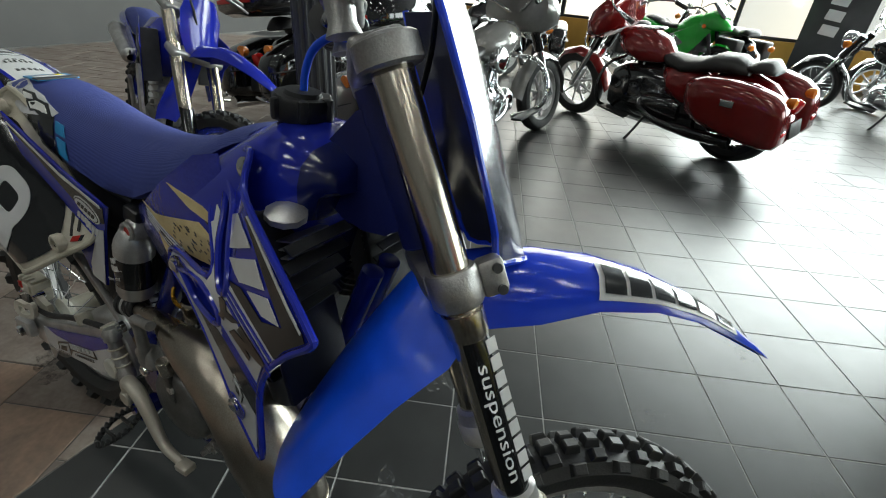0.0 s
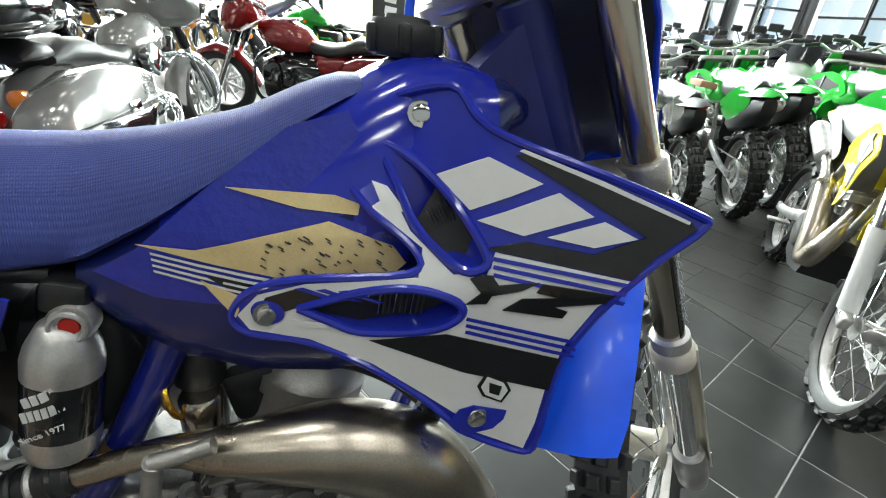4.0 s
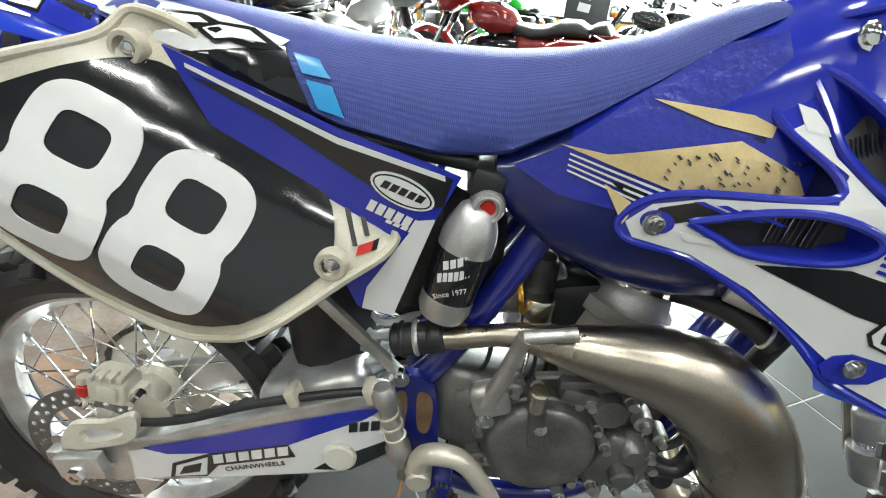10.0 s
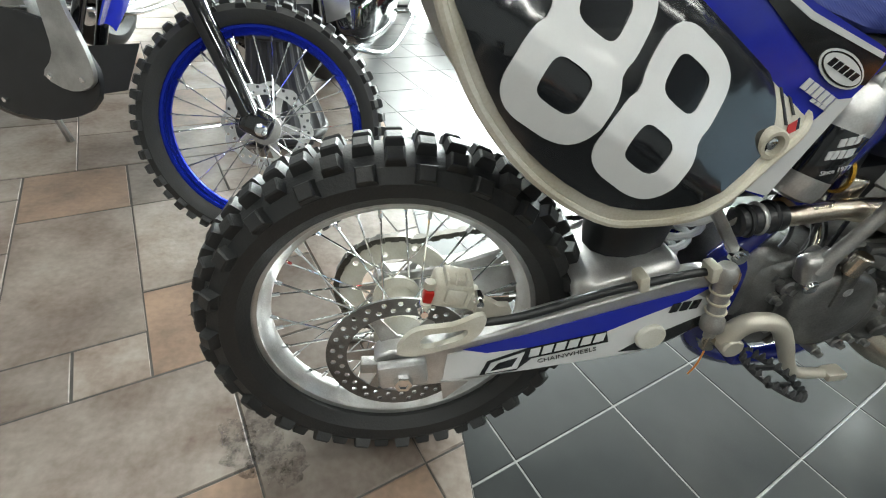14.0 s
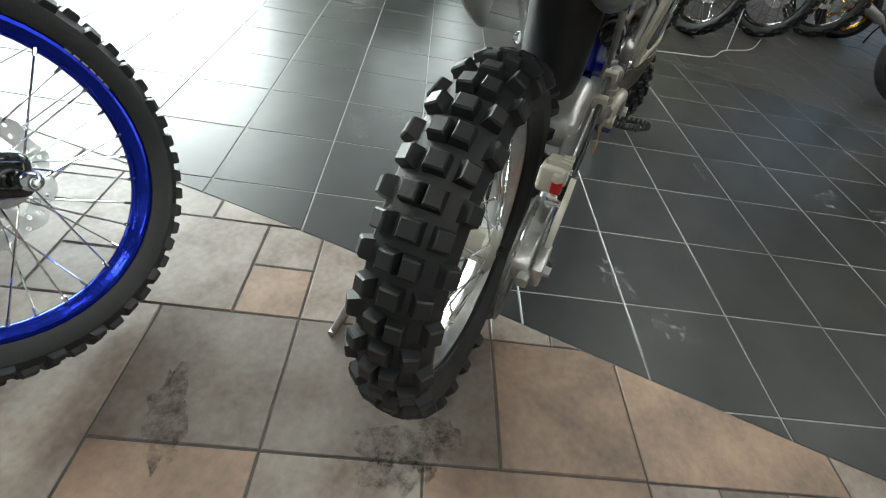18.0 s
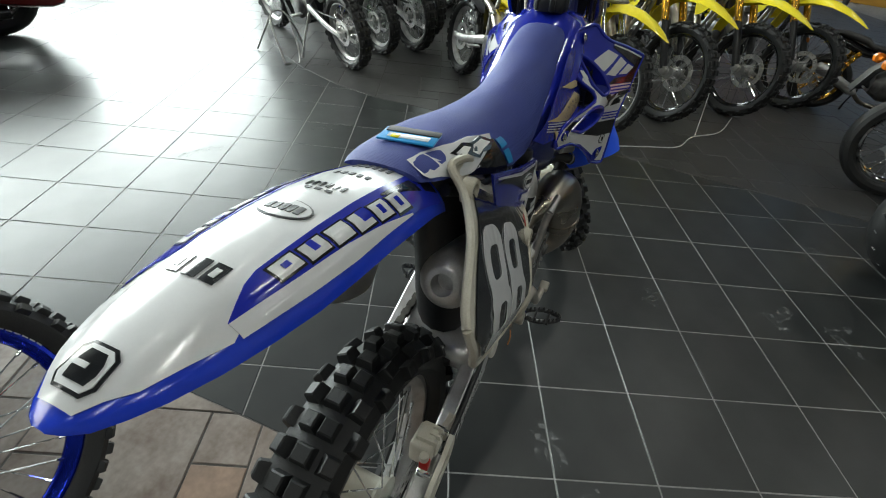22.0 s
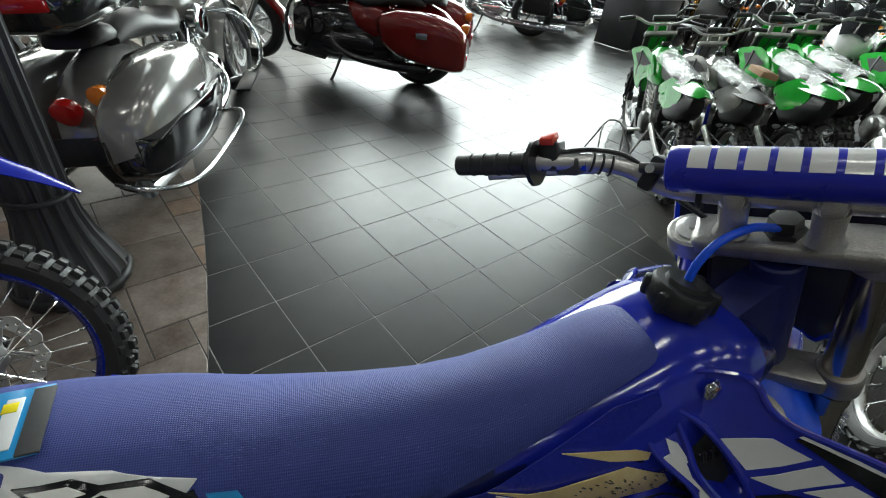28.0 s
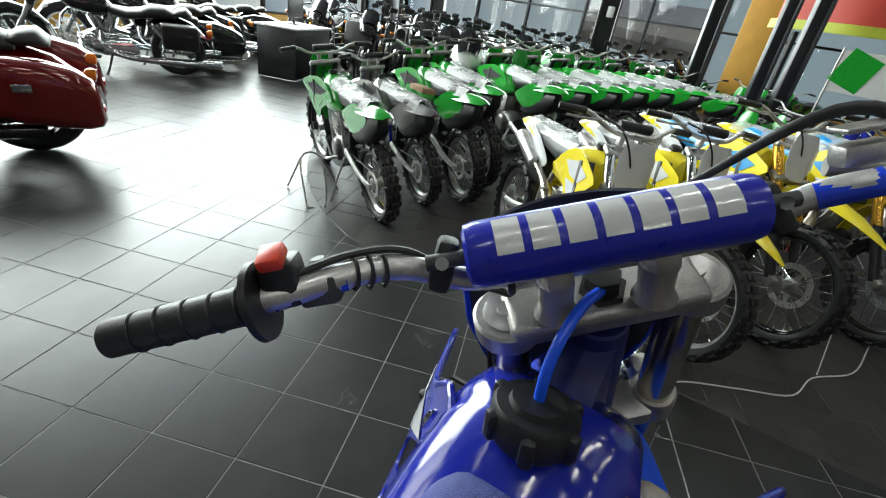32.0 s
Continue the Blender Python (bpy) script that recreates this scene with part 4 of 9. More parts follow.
    part("vent_hose", tube([(0.905, -0.010, 1.080), (0.909, -0.009, 1.112), (0.926, -0.010, 1.142), (0.962, -0.013, 1.161), (1.000, -0.016, 1.160), (1.018, -0.018, 1.166)], 0.0054, 12), FLAP, tank, "bright blue breather hose")
    for v in (-0.112, 0.098):
        bolt(tank, (0.897, v + (0.004 if v < 0 else -0.004), 1.0), 0.008, (0, -1 if v < 0 else 1, 0.2))
    return tank


SHROUD = [(0.835, 0.985), (0.823, 0.951), (0.839, 0.917), (0.883, 0.880), (0.876, 0.858), (0.776, 0.847), (0.731, 0.832), (0.708, 0.804), (0.722, 0.783), (0.779, 0.776), (0.840, 0.749), (0.893, 0.712), (0.922, 0.684),
          (0.940, 0.668), (1.004, 0.645), (1.016, 0.668), (1.020, 0.722), (1.027, 0.775), (1.054, 0.833), (1.104, 0.882), (1.152, 0.916), (1.143, 0.928), (1.054, 0.960), (0.980, 0.984), (0.948, 1.002), (0.925, 1.027), (0.872, 1.012)]
SCOOP1 = [(0.853, 0.976), (0.872, 0.935), (0.886, 0.900), (0.919, 0.868), (0.940, 0.867), (0.946, 0.882), (0.921, 0.925), (0.890, 0.957)]
SCOOP2 = [(0.772, 0.816), (0.800, 0.804), (0.832, 0.793), (0.893, 0.799), (0.923, 0.816), (0.920, 0.834), (0.880, 0.845), (0.831, 0.838)]


def drawn_in(ring):
    """The upper front of the shroud, drawn back towards the tank."""
    out = []
    for u, w in ring:
        k = min(1.0, max(0.0, (w - 0.86) / 0.05)) * min(1.0, max(0.0, (u - 0.92) / 0.07))
        out.append((u - 0.016 * k, w + 0.004 * k))
    return out


SHROUD = drawn_in(SHROUD)


def grow(ring, d):
    cx, cw = sum(p[0] for p in ring) / len(ring), sum(p[1] for p in ring) / len(ring)
    return [(u + (u - cx) / math.hypot(u - cx, w - cw) * d, w + (w - cw) / math.hypot(u - cx, w - cw) * d) for u, w in ring]


def edge_bead(ring, f, r, lift, n=4):
    pts = []
    k = len(ring)
    for i in range(k):
        u, w = ring[i]
        pts.append((u, f(u, w) - lift, w))
    pts.append(pts[0])
    return tube(pts, r, 8, n)


def build_shroud(bike):
    sh = part("radiator_shroud", plate(SHROUD, 0.004, shroud_v, True, 3, 0.03, holes=(SCOOP1, SCOOP2)), BLUE, bike, "blue plastic radiator shroud with two air scoops", 50)
    part("shroud_edge", edge_bead(SHROUD, shroud_v, 0.0045, -0.001), BLUE, sh)
    for hole in (SCOOP1, SCOOP2):
        part("scoop_lip", edge_bead(hole, shroud_v, 0.005, 0.001), BLUE, sh)
        cx = sum(p[0] for p in hole) / len(hole)
        cw = sum(p[1] for p in hole) / len(hole)
        rings = []
        for s, dv in ((1.0, 0.0), (0.96, 0.025), (0.86, 0.05)):
            rings.append([(cx + (u - cx) * s, shroud_v(u, w) + dv, cw + (w - cw) * s) for u, w in hole])
        part("scoop_duct", tube_skin(rings), BLUE, sh)
    # white body of the decal with its holes, then the shapes on it
    white = [(0.846, 0.915), (0.890, 0.882), (0.884, 0.856), (0.780, 0.843), (0.735, 0.828), (0.714, 0.804), (0.724, 0.788), (0.781, 0.781), (0.842, 0.755), (0.893, 0.720), (0.935, 0.690), (0.948, 0.672),
             (1.002, 0.652), (1.010, 0.690), (1.014, 0.735), (1.024, 0.790), (1.048, 0.838), (1.075, 0.866), (0.954, 0.885), (0.946, 0.863), (0.916, 0.861), (0.880, 0.896), (0.866, 0.928)]
    decal(sh, "white_decal", shroud_v, white, WHITE, 0.002, grid=0.03, holes=(grow(SCOOP2, 0.003),))
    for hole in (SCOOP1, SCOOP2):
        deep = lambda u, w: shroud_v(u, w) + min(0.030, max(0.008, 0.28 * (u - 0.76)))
        # added black sheet that stands in for the shade deep in the scoop
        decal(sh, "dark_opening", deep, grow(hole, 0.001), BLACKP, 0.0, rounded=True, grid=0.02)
        cx = sum(p[0] for p in hole) / len(hole)
        cw = sum(p[1] for p in hole) / len(hole)
        for k in range(9):
            u, w = cx + 0.012 + (k - 3) * (0.0055 if hole is SCOOP2 else 0.003), cw - (0.016 - 0.002 * k if hole is SCOOP1 else 0)
            part("radiator_fin", box((u, deep(u, w) - 0.004, w), (0.0014, 0.003, 0.030), 0, (0, 8 if hole is SCOOP2 else -28, 0)), GREY if k % 3 else BRONZE, sh, smooth=0)
    for q in ([(0.906, 0.948), (0.957, 0.968), (1.011, 0.946), (0.936, 0.920)], [(0.944, 0.911), (1.025, 0.939), (1.055, 0.920), (0.991, 0.899)], [(1.012, 0.899), (1.065, 0.916), (1.092, 0.903), (1.051, 0.893)], [(0.848, 0.938), (0.862, 0.934), (0.878, 0.912), (0.856, 0.915)]):
        decal(sh, "white_square", shroud_v, drawn_in(q), WHITE, 0.0028, grid=0.03)
    decal(sh, "black_band", shroud_v, drawn_in([(0.948, 0.887), (0.992, 0.894), (1.050, 0.887), (1.100, 0.905), (0.985, 0.970), (0.998, 0.970), (1.060, 0.950), (1.138, 0.922), (1.144, 0.915), (1.104, 0.888), (1.078, 0.867)]), BLACK, 0.0025, grid=0.03)
    decal(sh, "white_line", shroud_v, drawn_in([(0.990, 0.973), (1.060, 0.948), (1.136, 0.919), (1.137, 0.922), (1.062, 0.952), (0.994, 0.975)]), WHITE, 0.0032, grid=0.03)
    for k in range(3):
        d = 0.0075 * k
        decal(sh, "blue_stripe", shroud_v, [(0.952, 0.881 - d), (1.072, 0.864 - d * 1.25), (1.070, 0.8605 - d * 1.25), (0.951, 0.8775 - d)], BLUE, 0.0036, grid=0.04)
        decal(sh, "blue_stripe", shroud_v, [(0.930, 0.818 - d), (1.036, 0.800 - d * 1.1 - 0.002), (1.035, 0.7965 - d * 1.1 - 0.002), (0.929, 0.8145 - d)], BLUE, 0.0036, grid=0.04)
        decal(sh, "white_stripe", shroud_v, [(0.770 + 0.02 * k, 0.838), (0.778 + 0.02 * k, 0.840), (0.812 + 0.02 * k, 0.829), (0.806 + 0.02 * k, 0.828)], BLUE, 0.0036, grid=0.04)
    decal(sh, "black_band", shroud_v, [(0.838, 0.784), (0.912, 0.797), (1.026, 0.775), (1.018, 0.735), (0.930, 0.752)], BLACK, 0.003, grid=0.03)
    decal(sh, "black_corner", shroud_v, [(0.772, 0.838), (0.742, 0.826), (0.735, 0.812), (0.760, 0.812), (0.800, 0.830)], BLACK, 0.0028, grid=0.03)
    # model mark as plain slanted shapes
    for q in ([(0.930, 0.859), (0.938, 0.863), (0.950, 0.864), (0.956, 0.855), (0.993, 0.860), (0.976, 0.851), (0.950, 0.844), (0.946, 0.835), (0.927, 0.833), (0.940, 0.846)],
              [(0.996, 0.859), (1.061, 0.852), (1.053, 0.843), (1.008, 0.836), (1.021, 0.832), (1.017, 0.824), (0.961, 0.829), (0.978, 0.843), (1.012, 0.846), (0.990, 0.850)]):
        decal(sh, "model_mark", shroud_v, q, BLACK, 0.0042, grid=0.03)
    octagon = [(0.953, 0.752), (0.974, 0.745), (0.980, 0.733), (0.972, 0.716), (0.952, 0.723), (0.946, 0.735)]
    decal(sh, "badge", shroud_v, octagon, BLACK, 0.0036, "black eight-sided badge", grid=0)
    decal(sh, "badge_field", shroud_v, grow(octagon, -0.0035), WHITE, 0.0042, grid=0)
    decal(sh, "badge_mark", shroud_v, [(0.957, 0.742), (0.970, 0.738), (0.968, 0.726), (0.958, 0.729)], BLACK, 0.0048, grid=0)
    recess = [(0.922, 0.688), (0.930, 0.703), (0.944, 0.710), (0.978, 0.706), (0.976, 0.694), (0.966, 0.680), (0.944, 0.671), (0.930, 0.676)]
    decal(sh, "bolt_recess", shroud_v, recess, BLUE, 0.0044, rounded=False, grid=0)
    bolt(sh, (0.949, shroud_v(0.949, 0.693) - 0.005, 0.695), 0.008)
    bolt(sh, (0.742, shroud_v(0.742, 0.808) - 0.002, 0.808), 0.009)
    decal(sh, "bolt_recess", shroud_v, ellipse(0.743, 0.810, 0.016, 0.013), BLUE, 0.0034, grid=0)
    decal(sh, "white_flash", shroud_v, [(0.765, 0.804), (0.795, 0.803), (0.802, 0.797), (0.772, 0.795)], WHITE, 0.0042, grid=0)
    bolt(sh, (0.897, shroud_v(0.897, 1.0) - 0.002, 1.0), 0.009, (0, -1, 0.25))
    # far-side shroud, plain
    mirror = lambda u, w: -shroud_v(u, w) - 0.03
    far = part("radiator_shroud", plate(SHROUD, 0.004, mirror, True, 2, 0.03, holes=(SCOOP1, SCOOP2)), BLUE, bike, "blue plastic radiator shroud", 50)
    part("shroud_edge", edge_bead(SHROUD, mirror, 0.0045, 0.0), BLUE, far)
    for q in ([(0.906, 0.948), (0.957, 0.968), (1.011, 0.946), (0.936, 0.920)], [(0.944, 0.911), (1.025, 0.939), (1.055, 0.920), (0.991, 0.899)]):
        decal(far, "white_square", off(mirror, -0.006), q, WHITE, 0.0, grid=0.03)
    for v in (-0.098, 0.082):
        rad = part("radiator", box((0.955, v, 0.835), (0.035, 0.070, 0.24), 0.006, (0, -14, 0)), GREY, bike, "dark finned radiator")
        for k in range(16):
            part("fin", box((0.955 + 0.0035 * (k - 8), v, 0.735 + 0.013 * k), (0.037, 0.066, 0.002), 0, (0, -14, 0)), ALUM, rad, smooth=0)
        louvre = part("radiator_louvre", box((0.988, v + (-0.012 if v < 0 else 0.012), 0.835), (0.012, 0.115, 0.27), 0.005, (0, -14, 0)), BLACKP, bike, "black plastic radiator louvre")
        for k in range(9):
            part("louvre_slat", box((1.000 + 0.006 * (k - 4), v + (-0.012 if v < 0 else 0.012), 0.835 + 0.027 * (k - 4)), (0.016, 0.105, 0.004), 0.001, (0, 30, 0)), BLACKP, louvre, smooth=0)
        if v < 0:
            part("radiator_cap", lathe((0.981, -0.122, 0.955), (0.984, -0.124, 0.975), [(0, 0.015), (0.3, 0.026), (0.7, 0.026), (1, 0.012)], 10), ALU, rad, "ribbed metal radiator cap")


def tube_skin(rings):
    bm = bmesh.new()
    g = [[bm.verts.new(p) for p in ring] for ring in rings]
    for p, q in zip(g, g[1:]):
        for k in range(len(p)):
            j = (k + 1) % len(p)
            bm.faces.new((p[k], p[j], q[j], q[k]))
    return bm


PLATE = [(-0.016, 0.885), (0.007, 0.902), (0.090, 0.928), (0.150, 0.948), (0.168, 0.972), (0.195, 0.972), (0.238, 0.955), (0.246, 0.934), (0.307, 0.886), (0.389, 0.825), (0.456, 0.770), (0.457, 0.746), (0.410, 0.715),
         (0.328, 0.662), (0.262, 0.636), (0.206, 0.635), (0.115, 0.684), (0.043, 0.757), (-0.002, 0.835)]
PLATE_IN = [(0.004, 0.868), (0.080, 0.901), (0.153, 0.926), (0.207, 0.927), (0.262, 0.893), (0.360, 0.824), (0.392, 0.792), (0.398, 0.746), (0.388, 0.722), (0.301, 0.669), (0.212, 0.657), (0.122, 0.700), (0.060, 0.757), (0.016, 0.828)]


def build_rear_plastics(bike):
    pl = part("number_panel", plate(PLATE, 0.005, plate_v, True, 3, 0.018), AGED, bike, "yellowed white side panel with a black number field", 50)
    part("panel_rim", edge_bead(PLATE, plate_v, 0.006, -0.001), AGED, pl)
    decal(pl, "black_field", plate_v, PLATE_IN, BLACK, 0.003, "glossy black number field", rounded=True, grid=0.018)
    for up, low in (((0.150, 0.854), (0.116, 0.788)), ((0.259, 0.793), (0.224, 0.731))):
        ring, holes = figure_eight(up, low)
        decal(pl, "numeral_eight", plate_v, ring, WHITE, 0.0048, "white figure 8", grid=0.02, holes=holes)
    for u, w, v in ((0.397, 0.734, plate_v(0.397, 0.734)), (0.180, 0.938, plate_v(0.180, 0.938))):
        part("bolt_boss", lathe((u, v + 0.006, w), (u, v - 0.011, w), [(0, 0.019), (0.85, 0.0185), (1, 0.0165), (1, 0.012), (0.5, 0.010), (0.5, 0)], 28, False), AGED, pl)
        bolt(pl, (u, v - 0.002, w), 0.007)
    for k in range(2):
        decal(pl, "vent_slot", plate_v, [(0.405 + 0.014 * k, 0.790), (0.410 + 0.014 * k, 0.790), (0.423 + 0.012 * k, 0.752 + 0.010 * k), (0.418 + 0.012 * k, 0.752 + 0.010 * k)], BLACKP, 0.002, grid=0)
    decal(pl, "red_badge", plate_v, [(0.424, 0.752), (0.440, 0.757), (0.438, 0.746), (0.422, 0.742)], RED, 0.002, grid=0)
    decal(pl, "black_badge", plate_v, [(0.440, 0.757), (0.446, 0.759), (0.444, 0.748), (0.438, 0.746)], BLACK, 0.002, grid=0)
    # far-side panel
    far_v = lambda u, w: -plate_v(u, w) - 0.045
    part("number_panel", plate(PLATE, 0.004, far_v, True, 3, 0.04), AGED, bike, "translucent white side panel", 50)

    # blue, black and white cover under the seat
    sv = lambda u, w: -0.112
    side = part("side_cover", plate([(0.226, 0.945), (0.30, 0.916), (0.40, 0.876), (0.50, 0.846), (0.533, 0.835), (0.506, 0.780), (0.462, 0.648), (0.418, 0.660), (0.40, 0.70), (0.30, 0.80)], 0.004, sv, False), BLUE, bike, "blue, black and white cover under the seat", 0)
    decal(side, "black_flash", sv, [(0.250, 0.918), (0.340, 0.893), (0.45, 0.848), (0.524, 0.833), (0.515, 0.800), (0.465, 0.800), (0.40, 0.838), (0.33, 0.880)], BLACK, 0.002, grid=0)
    decal(side, "white_line", sv, [(0.248, 0.930), (0.400, 0.868), (0.515, 0.836), (0.516, 0.830), (0.400, 0.861), (0.248, 0.926)], WHITE, 0.003, grid=0)
    decal(side, "white_flash", sv, [(0.489, 0.782), (0.508, 0.785), (0.463, 0.652), (0.424, 0.660), (0.430, 0.690)], WHITE, 0.003, grid=0)
    decal(side, "oval_badge", sv, ellipse(0.470, 0.815, 0.038, 0.017, -22), WHITE, 0.0035, "white oval badge", grid=0)
    decal(side, "oval_line", sv, ellipse(0.470, 0.815, 0.035, 0.0145, -22), BLACK, 0.0042, grid=0)
    decal(side, "oval_field", sv, ellipse(0.470, 0.815, 0.033, 0.0125, -22), WHITE, 0.0048, grid=0)
    blocks(side, "badge_mark", sv, (0.444, 0.820), (0.492, 0.803), 0.009, 5, BLACK, lift=0.0055)
    blocks(side, "maker_mark", sv, (0.428, 0.792), (0.488, 0.768), 0.013, 6, WHITE, lift=0.0035, slant=0.1)
    blocks(side, "maker_line", sv, (0.450, 0.778), (0.485, 0.765), 0.004, 4, WHITE, lift=0.0035)

    # rear mudguard
    us = [0.165, 0.12, 0.06, 0.0, -0.06, -0.12, -0.17, -0.215, -0.25, -0.272, -0.288, -0.297, -0.301]
    tops = [0.952, 0.970, 0.986, 0.997, 1.004, 1.007, 1.006, 1.001, 0.995, 0.990, 0.985, 0.982, 0.980]
    hws = [0.080, 0.085, 0.090, 0.091, 0.090, 0.086, 0.079, 0.069, 0.056, 0.043, 0.030, 0.018, 0.007]
    cross = [(-1.0, -0.052), (-0.97, -0.040), (-0.86, -0.024), (-0.70, -0.011), (-0.45, -0.002), (-0.2, 0.002), (0, 0.003), (0.2, 0.002), (0.45, -0.002), (0.70, -0.011), (0.86, -0.024), (0.97, -0.040), (1.0, -0.052)]
    dip = [1, 1, 1, 1, 1, 0.95, 0.8, 0.6, 0.42, 0.3, 0.2, 0.1, 0.04]
    rows = [[(u, 0.018 - 0.02 * max(0.0, u) + a * h, t + d * q - 0.05 * a * h) for a, d in cross] for u, t, h, q in zip(us, tops, hws, dip)]
    fender = part("rear_mudguard", sheet(rows, 0.004), BLUE_TRANS, bike, "blue and white rear mudguard", 60)

    def fen(u, a):
        """A place on the mudguard: along it, and its share of half the width."""
        t, h, q = (float(np.interp(-u, [-x for x in us], y)) for y in (tops, hws, dip))
        d = float(np.interp(a, [c[0] for c in cross], [c[1] for c in cross]))
        return Vector((u, 0.018 - 0.02 * max(0.0, u) + a * h, t + d * q - 0.05 * a * h))

    def lay(name, quads, material, lift, parent, label=""):
        """Thin cover over the mudguard; quads: rows of (u, share from, share to)."""
        g = []
        for u, a0, a1 in quads:
            row = []
            for a in np.linspace(a0, a1, 9):
                n = (fen(u - 0.01, a) - fen(u + 0.01, a)).cross(fen(u, a + 0.02) - fen(u, a - 0.02))
                n.normalize()
                row.append(fen(u, a) + (n if n.z > 0 else -n) * lift)
            g.append(row)
        return part(name, sheet(g, 0.0008), material, parent, label, 60)

    edge = lambda u: float(np.interp(u, [-0.285, -0.26, -0.19, -0.15, 0.15], [0.55, 0.80, 0.90, 0.50, 0.48]))
    lay("white_decal", [(u, -edge(u), edge(u)) for u in np.linspace(0.15, -0.287, 30)], WHITE, 0.0018, fender, "white mudguard decal with makers' marks")
    upper = lambda u: float(np.interp(u, [-0.190, -0.150, 0.15], [0.74, 0.49, 0.47]))
    lower = lambda u: float(np.interp(u, [-0.190, -0.06, 0.06, 0.15], [0.75, 0.80, 0.90, 0.96]))
    outer = lambda u: float(np.interp(u, [-0.190, -0.06, 0.06], [0.90, 0.93, 0.915]))
    for s in (-1, 1):
        lay("blue_band", [(u, s * upper(u), s * lower(u)) for u in np.linspace(0.15, -0.190, 22)], BLUE, 0.0024, fender, "dark blue band")
        lay("white_dart", [(u, s * lower(u), s * outer(u)) for u in np.linspace(0.06, -0.190, 16)], WHITE, 0.0026, fender)
        lay("black_flash", [(u, s * 0.56, s * float(np.interp(u, [0.04, 0.15], [0.60, 0.86]))) for u in np.linspace(0.15, 0.04, 6)], BLACK, 0.0027, fender)
        for k in range(6):
            u0 = -0.135 + k * 0.0345
            a0, a1 = 0.555 + 0.018 * k, 0.72 + 0.026 * k
            slant = 0.006
            for nm, grow_u, grow_a, material, lift in (("letter_shadow", 0.0024, 0.022, BLACK, 0.0031), ("maker_block", 0.0, 0.0, WHITE, 0.0037)):
                lay(nm, [(u, s * (a0 - grow_a), s * (a1 + grow_a)) for u in np.linspace(u0 - grow_u, u0 + 0.027 + grow_u, 4)], material, lift, fender)
            if k in (0, 4, 5):
                lay("letter_gap", [(u, s * (a0 + 0.05), s * (a1 - 0.05)) for u in (u0 + 0.010, u0 + 0.018)], BLUE, 0.0042, fender)
            elif k == 1:
                lay("letter_gap", [(u, s * (a0 - 0.002), s * (a1 - 0.05)) for u in (u0 + 0.010, u0 + 0.018)], BLUE, 0.0042, fender)
            elif k == 3:
                lay("letter_gap", [(u, s * (a0 - 0.002), s * (a1 - 0.06)) for u in (u0 + 0.013, u0 + 0.028)], BLUE, 0.0042, fender)
    # makers' marks in rows across the white field
    for u, w2, n, hgt, material in ((0.118, 0.34, 6, 0.017, GREY), (0.068, 0.30, 5, 0.010, GREY), (0.020, 0.30, 6, 0.012, BLACK), (0.002, 0.22, 3, 0.005, GREY), (-0.150, 0.36, 3, 0.022, BLACK)):
        for k in range(n):
            a0 = -w2 + 2 * w2 * k / n
            lay("maker_mark", [(x, a0 + 0.035, a0 + 2 * w2 / n - 0.025) for x in (u, u - hgt / 2, u - hgt)], material, 0.003, fender)
            if material is BLACK and n == 3 and k != 1:
                lay("mark_gap", [(x, a0 + 0.09, a0 + 2 * w2 / n - 0.08) for x in (u - 0.006, u - hgt + 0.006)], WHITE, 0.0037, fender)
    bow = lambda u, c, h: math.sqrt(max(0.02, 1 - ((u - c) / h) ** 2))
    lay("oval_badge", [(u, -0.36 * bow(u, -0.055, 0.019), 0.36 * bow(u, -0.055, 0.019)) for u in np.linspace(-0.0365, -0.0735, 11)], GREY, 0.0028, fender)
    lay("oval_field", [(u, -0.335 * bow(u, -0.055, 0.0168), 0.335 * bow(u, -0.055, 0.0168)) for u in np.linspace(-0.0385, -0.0715, 11)], WHITE, 0.0036, fender)
    for k in range(5):
        lay("oval_mark", [(u, -0.24 + 0.096 * k, -0.17 + 0.096 * k) for u in (-0.048, -0.055, -0.062)], GREY, 0.0044, fender)
    lay("tip_badge", [(u, -a, a) for u, a in ((-0.243, 0.20), (-0.249, 0.34), (-0.270, 0.46), (-0.278, 0.36))], BLACK, 0.003, fender, "black eight-sided badge at the tip")
    lay("tip_badge_field", [(u, -a, a) for u, a in ((-0.2455, 0.18), (-0.2505, 0.29), (-0.269, 0.39), (-0.2755, 0.31))], WHITE, 0.0038, fender)
    lay("tip_badge_mark", [(u, -a, a * 0.8) for u, a in ((-0.249, 0.16), (-0.256, 0.24), (-0.263, 0.28), (-0.271, 0.26))], BLACK, 0.0046, fender)
    lay("badge_gap", [(u, -0.05, 0.30) for u in (-0.258, -0.262)], WHITE, 0.0052, fender)

    part("inner_mudguard", tube([(0.30, 0.0, 0.93), (0.335, 0.0, 0.82), (0.36, 0.0, 0.70), (0.355, 0.0, 0.58), (0.36, 0.0, 0.47), (0.40, 0.0, 0.40)], [0.07, 0.07, 0.075, 0.07, 0.06, 0.045], 14, 5, 1.0), BLACKP, bike, "black mud flap and airbox", 60)
    part("airbox", box((0.40, 0.0, 0.82), (0.20, 0.14, 0.16), 0.03), BLACKP, bike)
    part("silencer", lathe((0.385, -0.072, 0.700), (0.118, -0.085, 0.806), [(0, 0.02), (0.06, 0.040), (0.1, 0.046), (0.86, 0.046), (0.92, 0.044), (0.99, 0.030), (1.0, 0.026), (1.0, 0.018), (0.9, 0.016), (0.9, 0.0)], 32, False), ALU, bike, "satin aluminium silencer")


